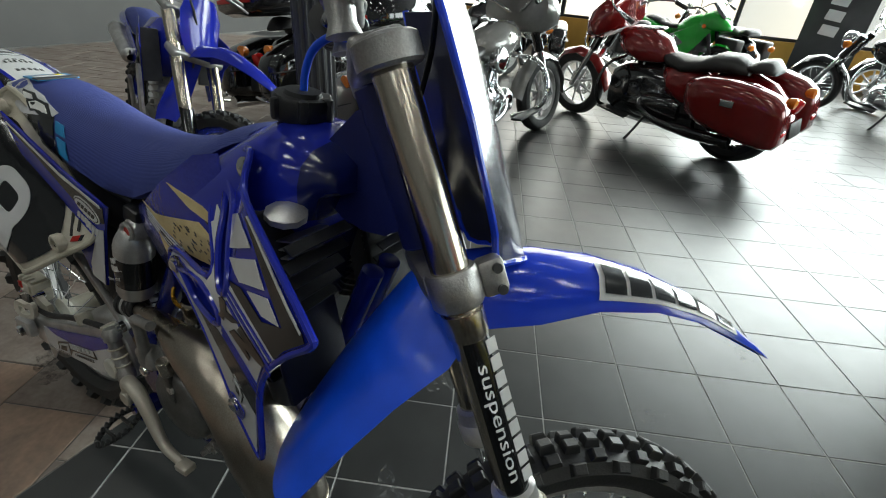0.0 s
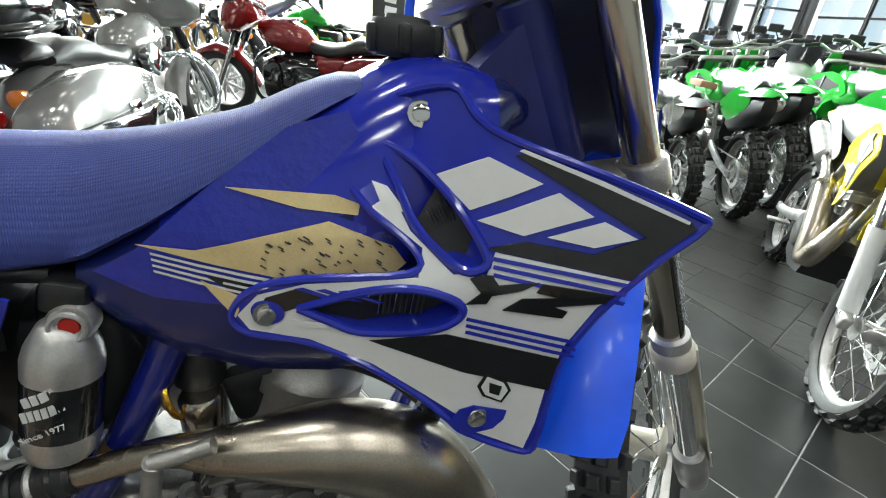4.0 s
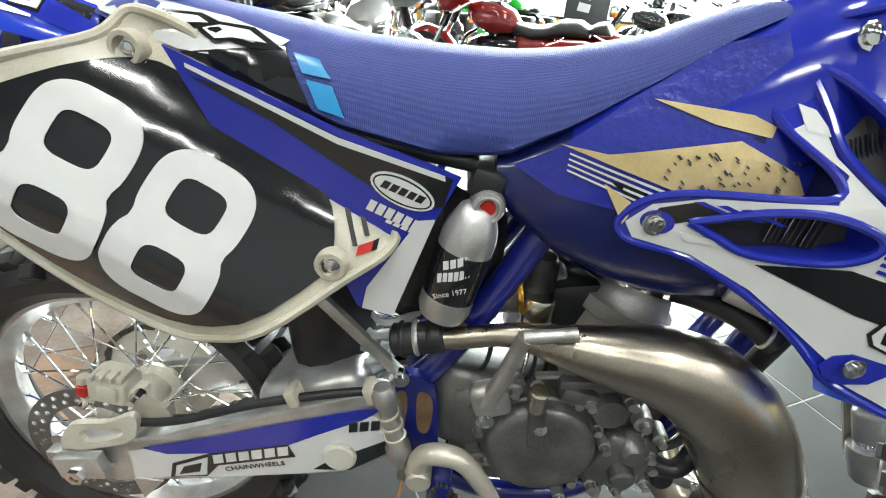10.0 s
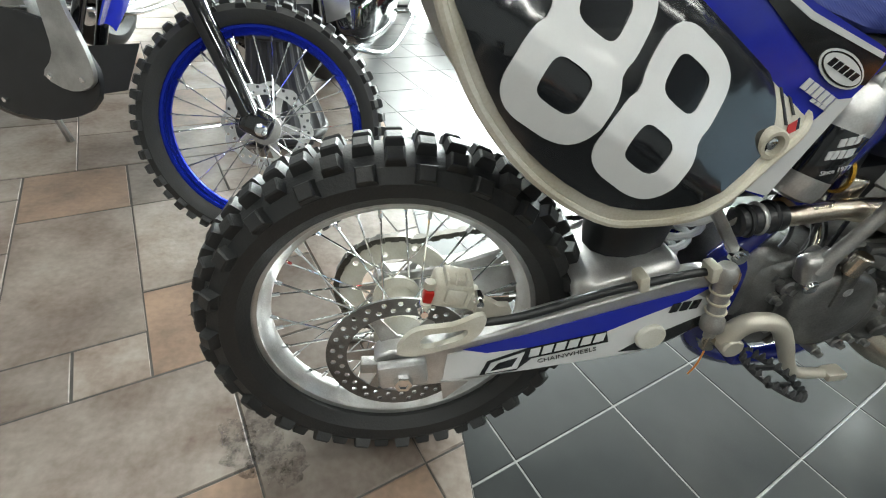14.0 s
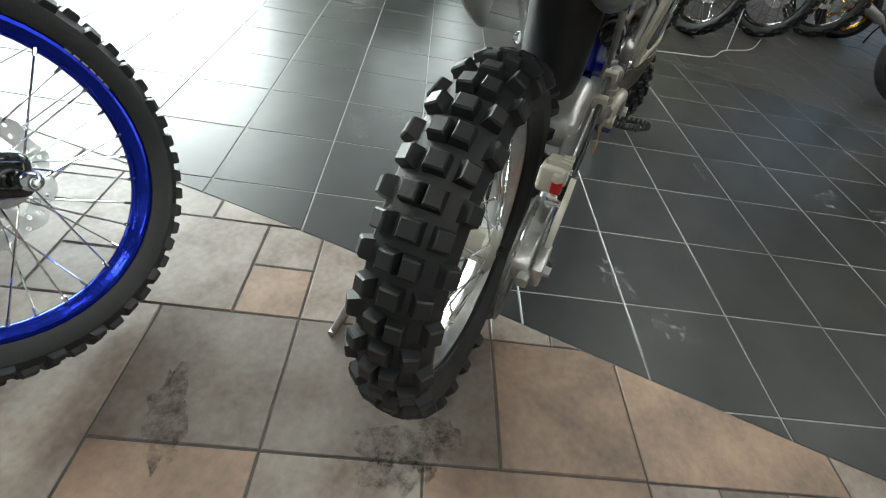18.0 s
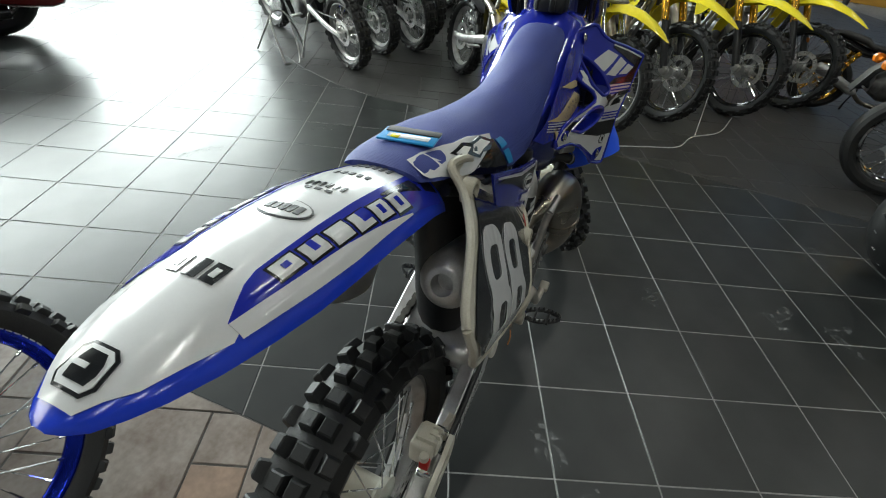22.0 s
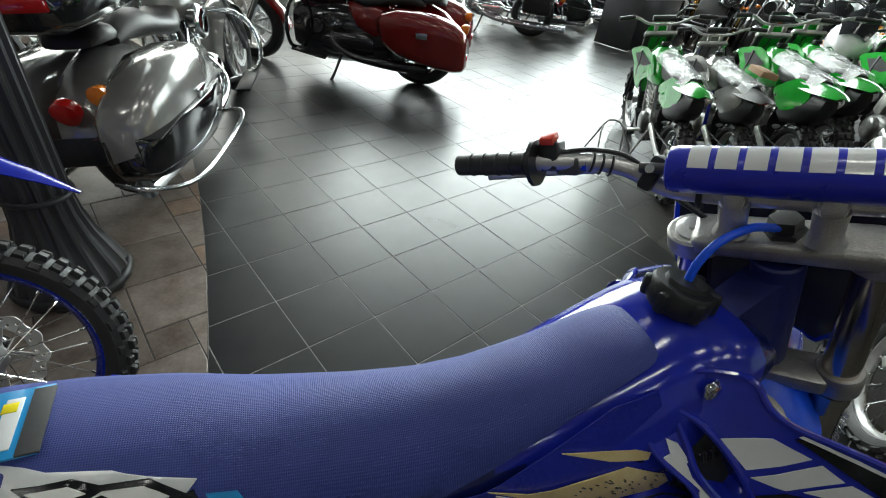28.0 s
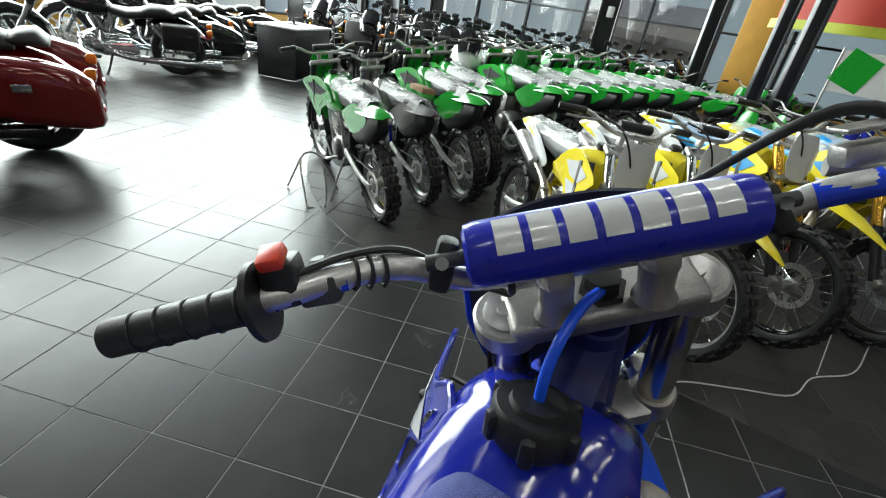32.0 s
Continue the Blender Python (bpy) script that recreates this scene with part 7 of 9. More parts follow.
    line = [(0.150, 0.098, 0.052), (0.185, 0.106, 0.060), (0.25, 0.114, 0.066), (0.33, 0.114, 0.065), (0.42, 0.102, 0.061), (0.50, 0.080, 0.055), (0.57, 0.050, 0.046), (0.635, 0.018, 0.032), (0.685, -0.010, 0.010)]
    rows = []
    for du, dz, h in line:
        c = Vector((AX.x + du, AX.y, 0.800 + dz + 0.022))
        rows.append([tuple(c + Vector((0, a * h, d))) for a, d in ((-1.0, -0.048), (-0.96, -0.030), (-0.8, -0.012), (-0.5, 0.0), (-0.2, 0.006), (0, 0.008), (0.2, 0.006), (0.5, 0.0), (0.8, -0.012), (0.96, -0.030), (1.0, -0.048))])
    for r, k in zip(rows, (1.7, 1.8, 1.7, 1.2, 0.85, 0.62, 0.45, 0.25, 0.05)):
        z0 = r[5][2] - 0.008
        r[:] = [(x, y, z0 + (z - z0) * (k if z < z0 else min(1.0, k))) for x, y, z in r]
    fen = part("front_mudguard", S(sheet(rows, 0.0035)), BLUE_TRANS, bike, "glossy blue front mudguard", 60)
    back = []
    for cx, cz, sx, sz, h in ((1.150, 0.925, 1.170, 0.880, 0.052), (1.105, 0.885, 1.180, 0.845, 0.078), (1.070, 0.830, 1.150, 0.800, 0.094), (1.035, 0.770, 1.092, 0.748, 0.098), (1.000, 0.700, 1.040, 0.688, 0.098), (0.972, 0.640, 1.000, 0.634, 0.095), (0.960, 0.606, 0.980, 0.604, 0.086)):
        back.append([(sx + (cx - sx) * (1 - abs(a) ** 3.5), AX.y + a * h, sz + (cz - sz) * (1 - abs(a) ** 3.5)) for a in np.linspace(-1, 1, 15)])
    part("mudguard_rear", S(sheet(back, 0.0035)), FLAP, fen, "bright blue rear flap of the mudguard", 60)
    for s in (-1, 1):
        rows = []
        for du, dz, h in [(d, float(np.interp(d, [q[0] for q in line], [q[1] for q in line])), float(np.interp(d, [q[0] for q in line], [q[2] for q in line]))) for d in np.linspace(0.325, 0.575, 9)]:
            c = Vector((AX.x + du, AX.y, 0.800 + dz + 0.022))
            k = float(np.interp(du, [q[0] for q in line], [1.7, 1.8, 1.7, 1.2, 0.85, 0.62, 0.45, 0.25, 0.05]))
            rows.append([tuple(c + Vector((0, s * a * (h + 0.0012), d * k + 0.0022))) for a, d in ((0.50, 0.0), (0.66, -0.006), (0.8, -0.012), (0.96, -0.030), (0.98, -0.036))])
        dc = part("mudguard_decal", S(sheet(rows, 0.0006)), WHITE, fen, "white edged decal", 60)
        for k in range(6):
            g = []
            for tt in (k + 0.06, k + 0.5, k + 0.90):
                du = 0.330 + tt * 0.0398
                dz = float(np.interp(du, [x[0] for x in line], [x[1] for x in line]))
                h = float(np.interp(du, [x[0] for x in line], [x[2] for x in line]))
                c = Vector((AX.x + du, AX.y, 0.800 + dz + 0.022))
                k2 = float(np.interp(du, [x[0] for x in line], [1.7, 1.8, 1.7, 1.2, 0.85, 0.62, 0.45, 0.25, 0.05]))
                g.append([tuple(c + Vector((0, s * a * (h + 0.003), d * k2 + 0.0036))) for a, d in ((0.56, -0.002), (0.68, -0.007), (0.8, -0.012), (0.955, -0.029))])
            part("maker_block", S(sheet(g, 0.0005)), BLACK, dc, smooth=60)
    part("brake_hose", S(tube([AX + Vector((0.06, 0.10, 0.02)), AX + Vector((0.13, 0.12, -0.15)), AX + Vector((0.22, 0.125, -0.40)), AX + Vector((0.32, 0.12, -0.60)), AX + Vector((0.40, 0.09, -0.74))], 0.005, 8)), BLACKP, bike)
    cal = part("front_caliper", S(box(AX + Vector((0.345, 0.088, -0.715)), (0.065, 0.05, 0.085), 0.012, (0, -26, 0), 3)), ALUM, bike, "cast front brake caliper")


def build_main_bike():
    bike = thing("dirt_bike", "blue and white motocross bike with black 88 number panel", "motorcycle", m=BIKE)
    build_tank(bike)
    build_seat(bike)
    build_shroud(bike)
    build_rear_plastics(bike)
    build_engine(bike)
    build_frame(bike)
    build_swingarm(bike)
    build_wheels(bike)
    build_fork(bike)
    st = thing("bike_stand", "bent steel triangle stand under the rear axle", "stand")
    part("stand_leg", tube([(-0.02, 0.235, 0.33), (-0.07, 0.30, 0.16), (-0.11, 0.345, 0.008)], 0.008, 10), ALUM, st)
    part("stand_leg", tube([(-0.02, 0.235, 0.33), (0.06, 0.31, 0.16), (0.12, 0.36, 0.008)], 0.008, 10), ALUM, st)
    part("stand_foot", tube([(-0.12, 0.345, 0.009), (0.0, 0.352, 0.009), (0.13, 0.36, 0.009)], 0.008, 10), ALUM, st)


build_main_bike()

# ---------------------------------------------------------------- the other bikes: shared shapes


def guard(line, thick=0.004, n=9, cy=0.0):
    """An arched mudguard along (x, z, half width, dip at the sides)."""
    return sheet([[(x, cy + a * h, z - dip * a * a) for a in np.linspace(-1, 1, n)] for x, z, h, dip in line], thick)


def body(sections, smooth_top=True):
    """A rounded body over sections (x, bottom, top, half width)."""
    rings = []
    for x, b, t, h in sections:
        d = t - b
        rings.append([(x, s * h * a, b + d * z) for s, a, z in ((-1, 0.6, 0), (-1, 0.95, 0.15), (-1, 1.0, 0.45), (-1, 0.88, 0.75), (-1, 0.55, 0.95), (0, 0, 1.0),
                                                                     (1, 0.55, 0.95), (1, 0.88, 0.75), (1, 1.0, 0.45), (1, 0.95, 0.15), (1, 0.6, 0))])
    return loft(rings)


def crinkled(x0, x1, z0, z1, half, rng, drop=0.05, nx=12, ny=9):
    """A loose creased film laid over a seat."""
    rows = []
    for i in range(nx):
        s = i / (nx - 1)
        rows.append([(x0 + (x1 - x0) * s + rng.uniform(-0.01, 0.01), a * half, z0 + (z1 - z0) * s + 0.012 - drop * abs(a) ** 3 + rng.uniform(-0.008, 0.010)) for a in np.linspace(-1, 1, ny)])
    return sheet(rows, 0.0)


def cast_wheel(parent, name, m, big, half, rim_r, spokes, rim_mat, disc=True, disc_r=0.13, tread="grooves", double=False, seg=40):
    """A road wheel with a cast rim about the y axis of m."""
    wheel = thing(name, "", "")
    wheel.parent = parent
    wheel.matrix_local = m
    prof = [(rim_r, -half * 0.75), (rim_r + (big - rim_r) * 0.4, -half), (big - half * 0.45, -half * 0.88), (big - half * 0.12, -half * 0.5), (big, 0),
            (big - half * 0.12, half * 0.5), (big - half * 0.45, half * 0.88), (rim_r + (big - rim_r) * 0.4, half), (rim_r, half * 0.75), (rim_r + 0.005, 0)]
    part("tyre", turned(prof, seg), RUBBER, wheel, "smooth black road tyre", 35)
    if tread == "grooves":
        g = None
        for k in range(22):
            a = 360 * k / 22
            for s in (-1, 1):
                q = box((big - half * 0.22, s * half * 0.55, 0), (0.004, half * 0.55, 0.008), 0, (s * 28, s * 33, 0))
                q = moved(q, pose(0, 0, 0, 0, a, 0))
                g = join(g, q) if g else q
        part("tread_grooves", g, BLACKP, wheel, smooth=0)
    part("rim", rim_mesh(rim_r, half * 0.7, seg), rim_mat, wheel)
    hub = part("hub", lathe((0, -half * 0.8, 0), (0, half * 0.8, 0), [(0, 0.035), (0.1, 0.045), (0.9, 0.045), (1, 0.035)], 20), rim_mat, wheel)
    for k in range(spokes):
        a = 2 * math.pi * k / spokes
        for d in ((-0.10, 0.10) if double else (0.0,)):
            p, q = 0.04, rim_r - 0.02
            s = tube([(p * math.cos(a), 0, p * math.sin(a)), (0.5 * (p + q) * math.cos(a + d * 0.5), 0, 0.5 * (p + q) * math.sin(a + d * 0.5)), (q * math.cos(a + d), 0, q * math.sin(a + d))], [0.018, 0.011, 0.013], 8, 3)
            part("spoke", s, rim_mat, wheel)
    if disc:
        brake_disc(wheel, -half * 0.9 - 0.01, disc_r, disc_r * 0.68, 0.005, 16, 0.02, 5)
    return wheel


def caliper(parent, c, size=(0.06, 0.05, 0.09), rot=0):
    return part("brake_caliper", box(c, size, 0.012, (0, rot, 0), 3), GREY, parent)


def mx_bike(name, label, group, m, tint, panel, tail, seat_m, rim, tube_m, film=False, rows=26, tall=1.0, stand=True, single=False, badge=None, spokes=32, pipe=True, steer=0.0, lift=0.0, split=0.58):
    """A motocross bike with its rear contact at the origin, heading along x."""
    b = thing(name, label, "motorcycle", group, m)
    rng = random.Random(len(label) * 7 + rows)
    rw, fw, L = 0.315, 0.340, 1.44
    rear = put_wheel(b, "rear_wheel", pose(0, 0, rw), rw, 0.235, 0.055, 0.028, rim, rows, 0.014, spokes, single)
    brake_disc(rear, 0.045, 0.105, 0.07, 0.004, 12, 0.01, 5, name="sprocket")
    brake_disc(rear, -0.05, 0.11, 0.075, 0.004, 16, 0.0, 5)
    # fork and front wheel
    rake = radians(27)
    dn = Vector((math.sin(rake), 0, -math.cos(rake)))
    top = Vector((L - 0.39, 0, 1.02))
    axle = Vector((L, 0, fw))
    front = put_wheel(b, "front_wheel", Matrix.Translation(axle), fw, 0.268, 0.042, 0.022, rim, rows + 6, 0.012, spokes, single)
    brake_disc(front, 0.045, 0.125, 0.092, 0.004, 40 if single else 20, 0.04 if single else 0.012, 5)
    if single:
        part("axle", lathe((0, -0.135, 0), (0, 0.12, 0), [(0, 0.010), (0.01, 0.016), (0.06, 0.016), (0.065, 0.011), (1, 0.011)], 20), CHROME, front)
        for k in range(6):
            a = radians(20 + 3.4 * k)
            part("rim_mark", moved(box((0.2695, -0.0222, 0), (0.008, 0.0008, 0.012), 0), pose(0, 0, 0, 0, -math.degrees(a), 0)), WHITE, front, smooth=0)
    for s in (-1, 1):
        o = top + Vector((0.0, s * 0.095, 0))
        e = axle + Vector((-0.03, s * 0.085, 0.02))
        up = o.lerp(e, split)
        leg = part("fork_tube", rod(o, up, 0.026, 18, 0.003), tube_m, b, "metal fork outer tube" if tube_m is not GOLD else "gold fork outer tube")
        part("fork_slider", rod(up, e, 0.022, 16), BLACKP if tube_m is not CHROME else CHROME, leg)
        gd = []
        for q in np.linspace(split - 0.02, 0.97, 6):
            c = o.lerp(e, float(q))
            gd.append([tuple(c + Vector((0.034 * math.cos(a), 0.034 * math.sin(a), 0))) for a in np.linspace(-1.5, 1.5, 7)])
        part("fork_guard", sheet(gd, 0.003), panel if tube_m is CHROME else BLACKPNT if single else BLACKP, leg, smooth=60)
        part("axle_clamp", box(e + Vector((0.015, 0, -0.005)), (0.085, 0.045, 0.075) if single else (0.065, 0.035, 0.06), 0.02 if single else 0.012, (0, 20, 0), 3), BLACKPNT if single else ALUM, leg, "black cast axle lug" if single else "")
    for q, nm in ((0.02, "top_clamp"), (0.26, "lower_clamp")):
        c = top.lerp(axle, q)
        part(nm, box(c, (0.07, 0.255, 0.035), 0.012, (0, 27, 0), 3), ALUM, b)
    part("front_caliper", box(axle + Vector((-0.09, 0.075, 0.06)), (0.06, 0.045, 0.08), 0.01), GREY, b)
    # bars
    bx, bz = top.x - 0.02, top.z + 0.075
    bar = part("handlebar", tube([(bx - 0.09, 0.37, bz + 0.05), (bx - 0.05, 0.24, bz + 0.055), (bx - 0.005, 0.12, bz), (bx, 0, bz - 0.01), (bx - 0.005, -0.12, bz), (bx - 0.05, -0.24, bz + 0.055), (bx - 0.09, -0.37, bz + 0.05)], 0.011, 10, 4), ALU, b)
    for s in (-1, 1):
        part("grip", tube([(bx - 0.053, s * 0.25, bz + 0.055), (bx - 0.09, s * 0.375, bz + 0.05)], 0.017, 12, 2), BLACKP, bar)
        part("lever", tube([(bx + 0.01, s * 0.19, bz + 0.04), (bx + 0.01, s * 0.28, bz + 0.03), (bx - 0.02, s * 0.36, bz + 0.025)], 0.006, 6, 3), ALUM, bar)
        part("bar_clamp", box((bx, s * 0.05, bz - 0.03), (0.035, 0.03, 0.06), 0.008), ALUM, bar)
    part("bar_pad", rod((bx, -0.09, bz + 0.035), (bx, 0.09, bz + 0.035), 0.024, 14, 0.006), BLACKP, bar)
    part("front_cable", tube([(bx, -0.18, bz + 0.05), (bx + 0.10, -0.12, bz + 0.02), (bx + 0.14, -0.04, bz - 0.12), (bx + 0.10, 0.02, bz - 0.3)], 0.005, 6, 4), BLACKP, bar)
    # plastics
    nb = [[(top.x + 0.075 + 0.03 * (1 - a * a) + 0.05 * q, a * w, top.z + 0.06 - 0.24 * q) for a in np.linspace(-1, 1, 7)] for q, w in ((0, 0.07), (0.3, 0.10), (0.7, 0.095), (1, 0.06))]
    part("front_number_plate", sheet(nb, 0.004), panel if panel is not None else tint, b, smooth=60)
    fl = [(L - 0.30, 0.79, 0.050, 0.05), (L - 0.24, 0.825, 0.058, 0.06), (L - 0.12, 0.848, 0.066, 0.055), (L + 0.02, 0.840, 0.063, 0.045), (L + 0.14, 0.808, 0.054, 0.032), (L + 0.24, 0.765, 0.036, 0.016), (L + 0.31, 0.725, 0.010, 0.002)]
    fl = [(x - (0.9 * lift if x > L else 0.0), z + lift, h, d) for x, z, h, d in fl]
    fen = part("front_mudguard", guard(fl), tint, b, "arched plastic front mudguard", 60)
    part("mudguard_rear", guard([(L - 0.30, 0.79 + lift, 0.050, 0.05), (L - 0.34, 0.71, 0.065, 0.03), (L - 0.37, 0.61, 0.065, 0.02), (L - 0.39, 0.54, 0.05, 0.01)]), tint, fen, smooth=60)
    tank = part("fuel_tank", body([(0.50, 0.74, 0.80, 0.075), (0.60, 0.70, 0.88, 0.105), (0.75, 0.68, 0.955, 0.12), (0.88, 0.70, 0.965, 0.105), (0.96, 0.78, 0.94, 0.06)]), tint, b, smooth=60)
    part("filler_cap", rod((0.83, 0, 0.96), (0.835, 0, 0.99), 0.036, 16, 0.006), BLACKP, tank)
    for s in (-1, 1):
        f = (lambda u, w, s=s: s * (0.112 + 0.16 * max(0, u - 0.72)) - (0.004 if s > 0 else 0))
        sh = part("radiator_shroud", plate([(0.60, 0.80), (0.70, 0.90), (0.86, 0.945), (1.08, 0.90), (1.16, 0.855), (1.06, 0.78), (1.00, 0.66), (0.90, 0.60), (0.86, 0.68), (0.74, 0.74)], 0.004, f, True, 2, 0.06), tint, b, smooth=60)
        part("shroud_decal", plate([(0.72, 0.85), (0.90, 0.895), (1.06, 0.86), (0.98, 0.80), (0.84, 0.80)], 0.0015, off(f, 0.004 if s < 0 else -0.006), False, grid=0.06), badge or BLACKP, sh, smooth=0)
        part("shroud_decal", plate([(0.80, 0.77), (0.97, 0.78), (0.965, 0.72), (0.88, 0.70)], 0.0015, off(f, 0.004 if s < 0 else -0.006), False, grid=0.06), panel or WHITE, sh, smooth=0)
        part("radiator", box((0.955, s * 0.115, 0.80), (0.03, 0.08, 0.22), 0.005, (0, -14, 0)), GREY, b)
        g2 = (lambda u, w, s=s: s * (0.092 - 0.08 * max(0.0, 0.2 - u)) - (0.004 if s > 0 else 0))
        pn = part("number_panel", plate([(-0.02, 0.84), (0.10, 0.885), (0.20, 0.875), (0.42, 0.77), (0.44, 0.72), (0.32, 0.66), (0.22, 0.65), (0.10, 0.70), (0.0, 0.77)], 0.004, g2, True, 2, 0.08), panel or tint, b, "plain side number panel", 60)
        part("panel_screw", rod((0.36, s * 0.104, 0.72), (0.36, s * 0.112, 0.72), 0.011, 10, 0.002), BLACKP, pn)
        part("foot_peg", box((0.52, s * 0.19, 0.375), (0.05, 0.10, 0.014), 0.004), ALUM, b)
        part("frame_tube", tube([(0.55, s * 0.07, 0.72), (0.50, s * 0.075, 0.52), (0.50, s * 0.07, 0.36), (0.60, s * 0.065, 0.26), (0.78, s * 0.06, 0.27), (0.92, s * 0.04, 0.52), (1.0, s * 0.02, 0.80)], 0.016, 10, 4), ALUM if tint in (GREEN, YELLOW) else BLACKPNT if single else BLUE, b, "tubular frame cradle")
        part("swingarm", tube([(0.0, s * 0.09, rw), (0.20, s * 0.088, 0.345), (0.48, s * 0.075, 0.42)], [0.024, 0.030, 0.034], 10, 4, 0.6), ALU, b, "alloy swingarm")
        part("chain_adjuster", box((-0.015, s * 0.09, rw), (0.075, 0.02, 0.05), 0.008), ALUM, b)
    sl = [(-0.24, 0.875, 0.035, 0.010), (-0.20, 0.895, 0.066, 0.032), (-0.10, 0.905, 0.084, 0.052), (0.02, 0.90, 0.094, 0.060), (0.14, 0.885, 0.09, 0.055)]
    rf = part("rear_mudguard", guard(sl), tail, b, "plastic rear mudguard", 60)
    if film:
        part("under_tail", body([(-0.15, 0.74, 0.85, 0.045), (-0.06, 0.66, 0.87, 0.074), (0.10, 0.60, 0.86, 0.084), (0.26, 0.56, 0.80, 0.080), (0.36, 0.58, 0.72, 0.06)]), BLACKP, b, "black plastic under the tail", 60)
    part("tail_lamp", box((-0.17, 0, 0.86), (0.05, 0.06, 0.03), 0.008), REDLENS if rows % 2 else BLACKP, rf)
    part("inner_mudguard", guard([(0.20, 0.80, 0.07, 0.0), (0.34, 0.66, 0.07, -0.01), (0.38, 0.50, 0.07, -0.02), (0.37, 0.40, 0.05, -0.02)]), BLACKP, b, smooth=60)
    seat = part("seat", body([(0.06, 0.875, 0.905, 0.07), (0.12, 0.86, 0.935, 0.085), (0.30, 0.80, 0.93, 0.085), (0.48, 0.78, 0.905, 0.075), (0.64, 0.80, 0.91, 0.06), (0.74, 0.86, 0.945, 0.05)]), seat_m, b, "long padded seat", 60)
    if film:
        part("protective_film", crinkled(-0.05, 0.70, 0.925, 0.95, 0.088, rng, 0.07), FILM, seat, "creased clear protective film", 0)
    # engine
    en = part("crankcase", body([(0.46, 0.34, 0.47, 0.075), (0.54, 0.29, 0.53, 0.10), (0.66, 0.27, 0.52, 0.115), (0.76, 0.30, 0.49, 0.10), (0.82, 0.36, 0.45, 0.07)]), ENGINE, b, "grey cast engine", 50)
    for s in (-1, 1):
        part("engine_cover", lathe((0.62, s * 0.09, 0.40), (0.62, s * 0.135, 0.40), [(0, 0.095), (0.6, 0.09), (0.8, 0.08), (1, 0.05), (1, 0)], 28), ENGINE, en)
    cyl = part("cylinder", box((0.72, 0, 0.59), (0.13, 0.13, 0.20), 0.02, (0, -12, 0)), ALUM, en)
    for k in range(5):
        part("cooling_fin", box((0.715 + 0.008 * k, 0, 0.53 + 0.035 * k), (0.16, 0.155, 0.008), 0.003, (0, -12, 0)), ALUM, cyl)
    part("carburettor", rod((0.50, 0, 0.60), (0.64, 0, 0.60), 0.032, 16, 0.004), ALUM, en)
    if pipe:
        part("exhaust_pipe", tube([(0.79, -0.02, 0.60), (0.88, -0.05, 0.55), (0.90, -0.09, 0.42), (0.86, -0.11, 0.34), (0.80, -0.115, 0.45), (0.66, -0.12, 0.60), (0.50, -0.11, 0.66), (0.32, -0.10, 0.70)], [0.022, 0.03, 0.045, 0.045, 0.05, 0.045, 0.024, 0.02], 14, 4), STEEL, b, "curled steel exhaust pipe", 60)
    part("silencer", lathe((0.34, -0.10, 0.69), (-0.02, -0.115, 0.80), [(0, 0.02), (0.06, 0.044), (0.9, 0.046), (0.98, 0.034), (1, 0.018), (0.95, 0.014), (0.95, 0)], 22, False), ALU, b, "aluminium silencer")
    part("shock_spring", lathe((0.50, 0, 0.76), (0.40, 0, 0.46), [(0, 0.03)] + [(k / 16, 0.048 if k % 2 else 0.032) for k in range(1, 16)] + [(1, 0.03)], 18), YELLOW if tint is YELLOW else WHITE, b)
    part("chain", join(tube([(0.0, 0.045, rw + 0.10), (0.25, 0.05, 0.41), (0.54, 0.055, 0.41)], 0.007, 6, 3), tube([(0.0, 0.045, rw - 0.10), (0.25, 0.05, 0.29), (0.54, 0.055, 0.36)], 0.007, 6, 3)), GREY, b)
    part("kick_starter", tube([(0.60, -0.14, 0.48), (0.61, -0.15, 0.62), (0.68, -0.16, 0.65)], 0.011, 8, 3), ALUM, b)
    part("skid_plate", plate([(0.52, 0.40), (0.58, 0.32), (0.74, 0.29), (0.90, 0.33), (0.97, 0.48), (0.92, 0.46), (0.84, 0.37), (0.62, 0.37)] if single else [(0.50, 0.35), (0.56, 0.26), (0.70, 0.23), (0.86, 0.26), (0.93, 0.42), (0.88, 0.40), (0.80, 0.31), (0.58, 0.31)], 0.22, -0.11, False), BLACKP, b, smooth=0)
    if single:
        part("engine_guard", plate([(0.630, 0.34), (0.670, 0.50), (0.820, 0.55), (0.990, 0.53), (1.090, 0.45), (1.050, 0.34), (0.850, 0.28)], 0.014, -0.158, True, 3), BLACKP, b, "black plastic engine guard")
        gus = part("frame_gusset", plate([(0.950, 0.74), (1.010, 0.75), (1.035, 0.60), (1.080, 0.50), (1.090, 0.42), (1.020, 0.385), (0.940, 0.41), (0.980, 0.47), (0.970, 0.58)], 0.012, -0.172, True, 3), ALUM, b, "pale alloy frame gusset")
        for u, w in ((1.060, 0.42), (0.960, 0.41), (0.730, 0.35), (0.790, 0.32)):
            part("guard_bolt", rod((u, -0.165, w), (u, -0.178, w), 0.007, 10, 0.001), CHROME, gus)
    if steer:
        p0 = Vector((top.x - 0.03, 0, 1.0))
        turn = Matrix.Translation(p0) @ Matrix.Rotation(radians(steer), 4, -dn) @ Matrix.Translation(-p0)
        for o in b.children:
            if o.name.split(".")[0] in ("front_wheel", "fork_tube", "top_clamp", "lower_clamp", "front_caliper", "handlebar", "front_number_plate", "front_mudguard"):
                o.matrix_basis = turn @ o.matrix_basis
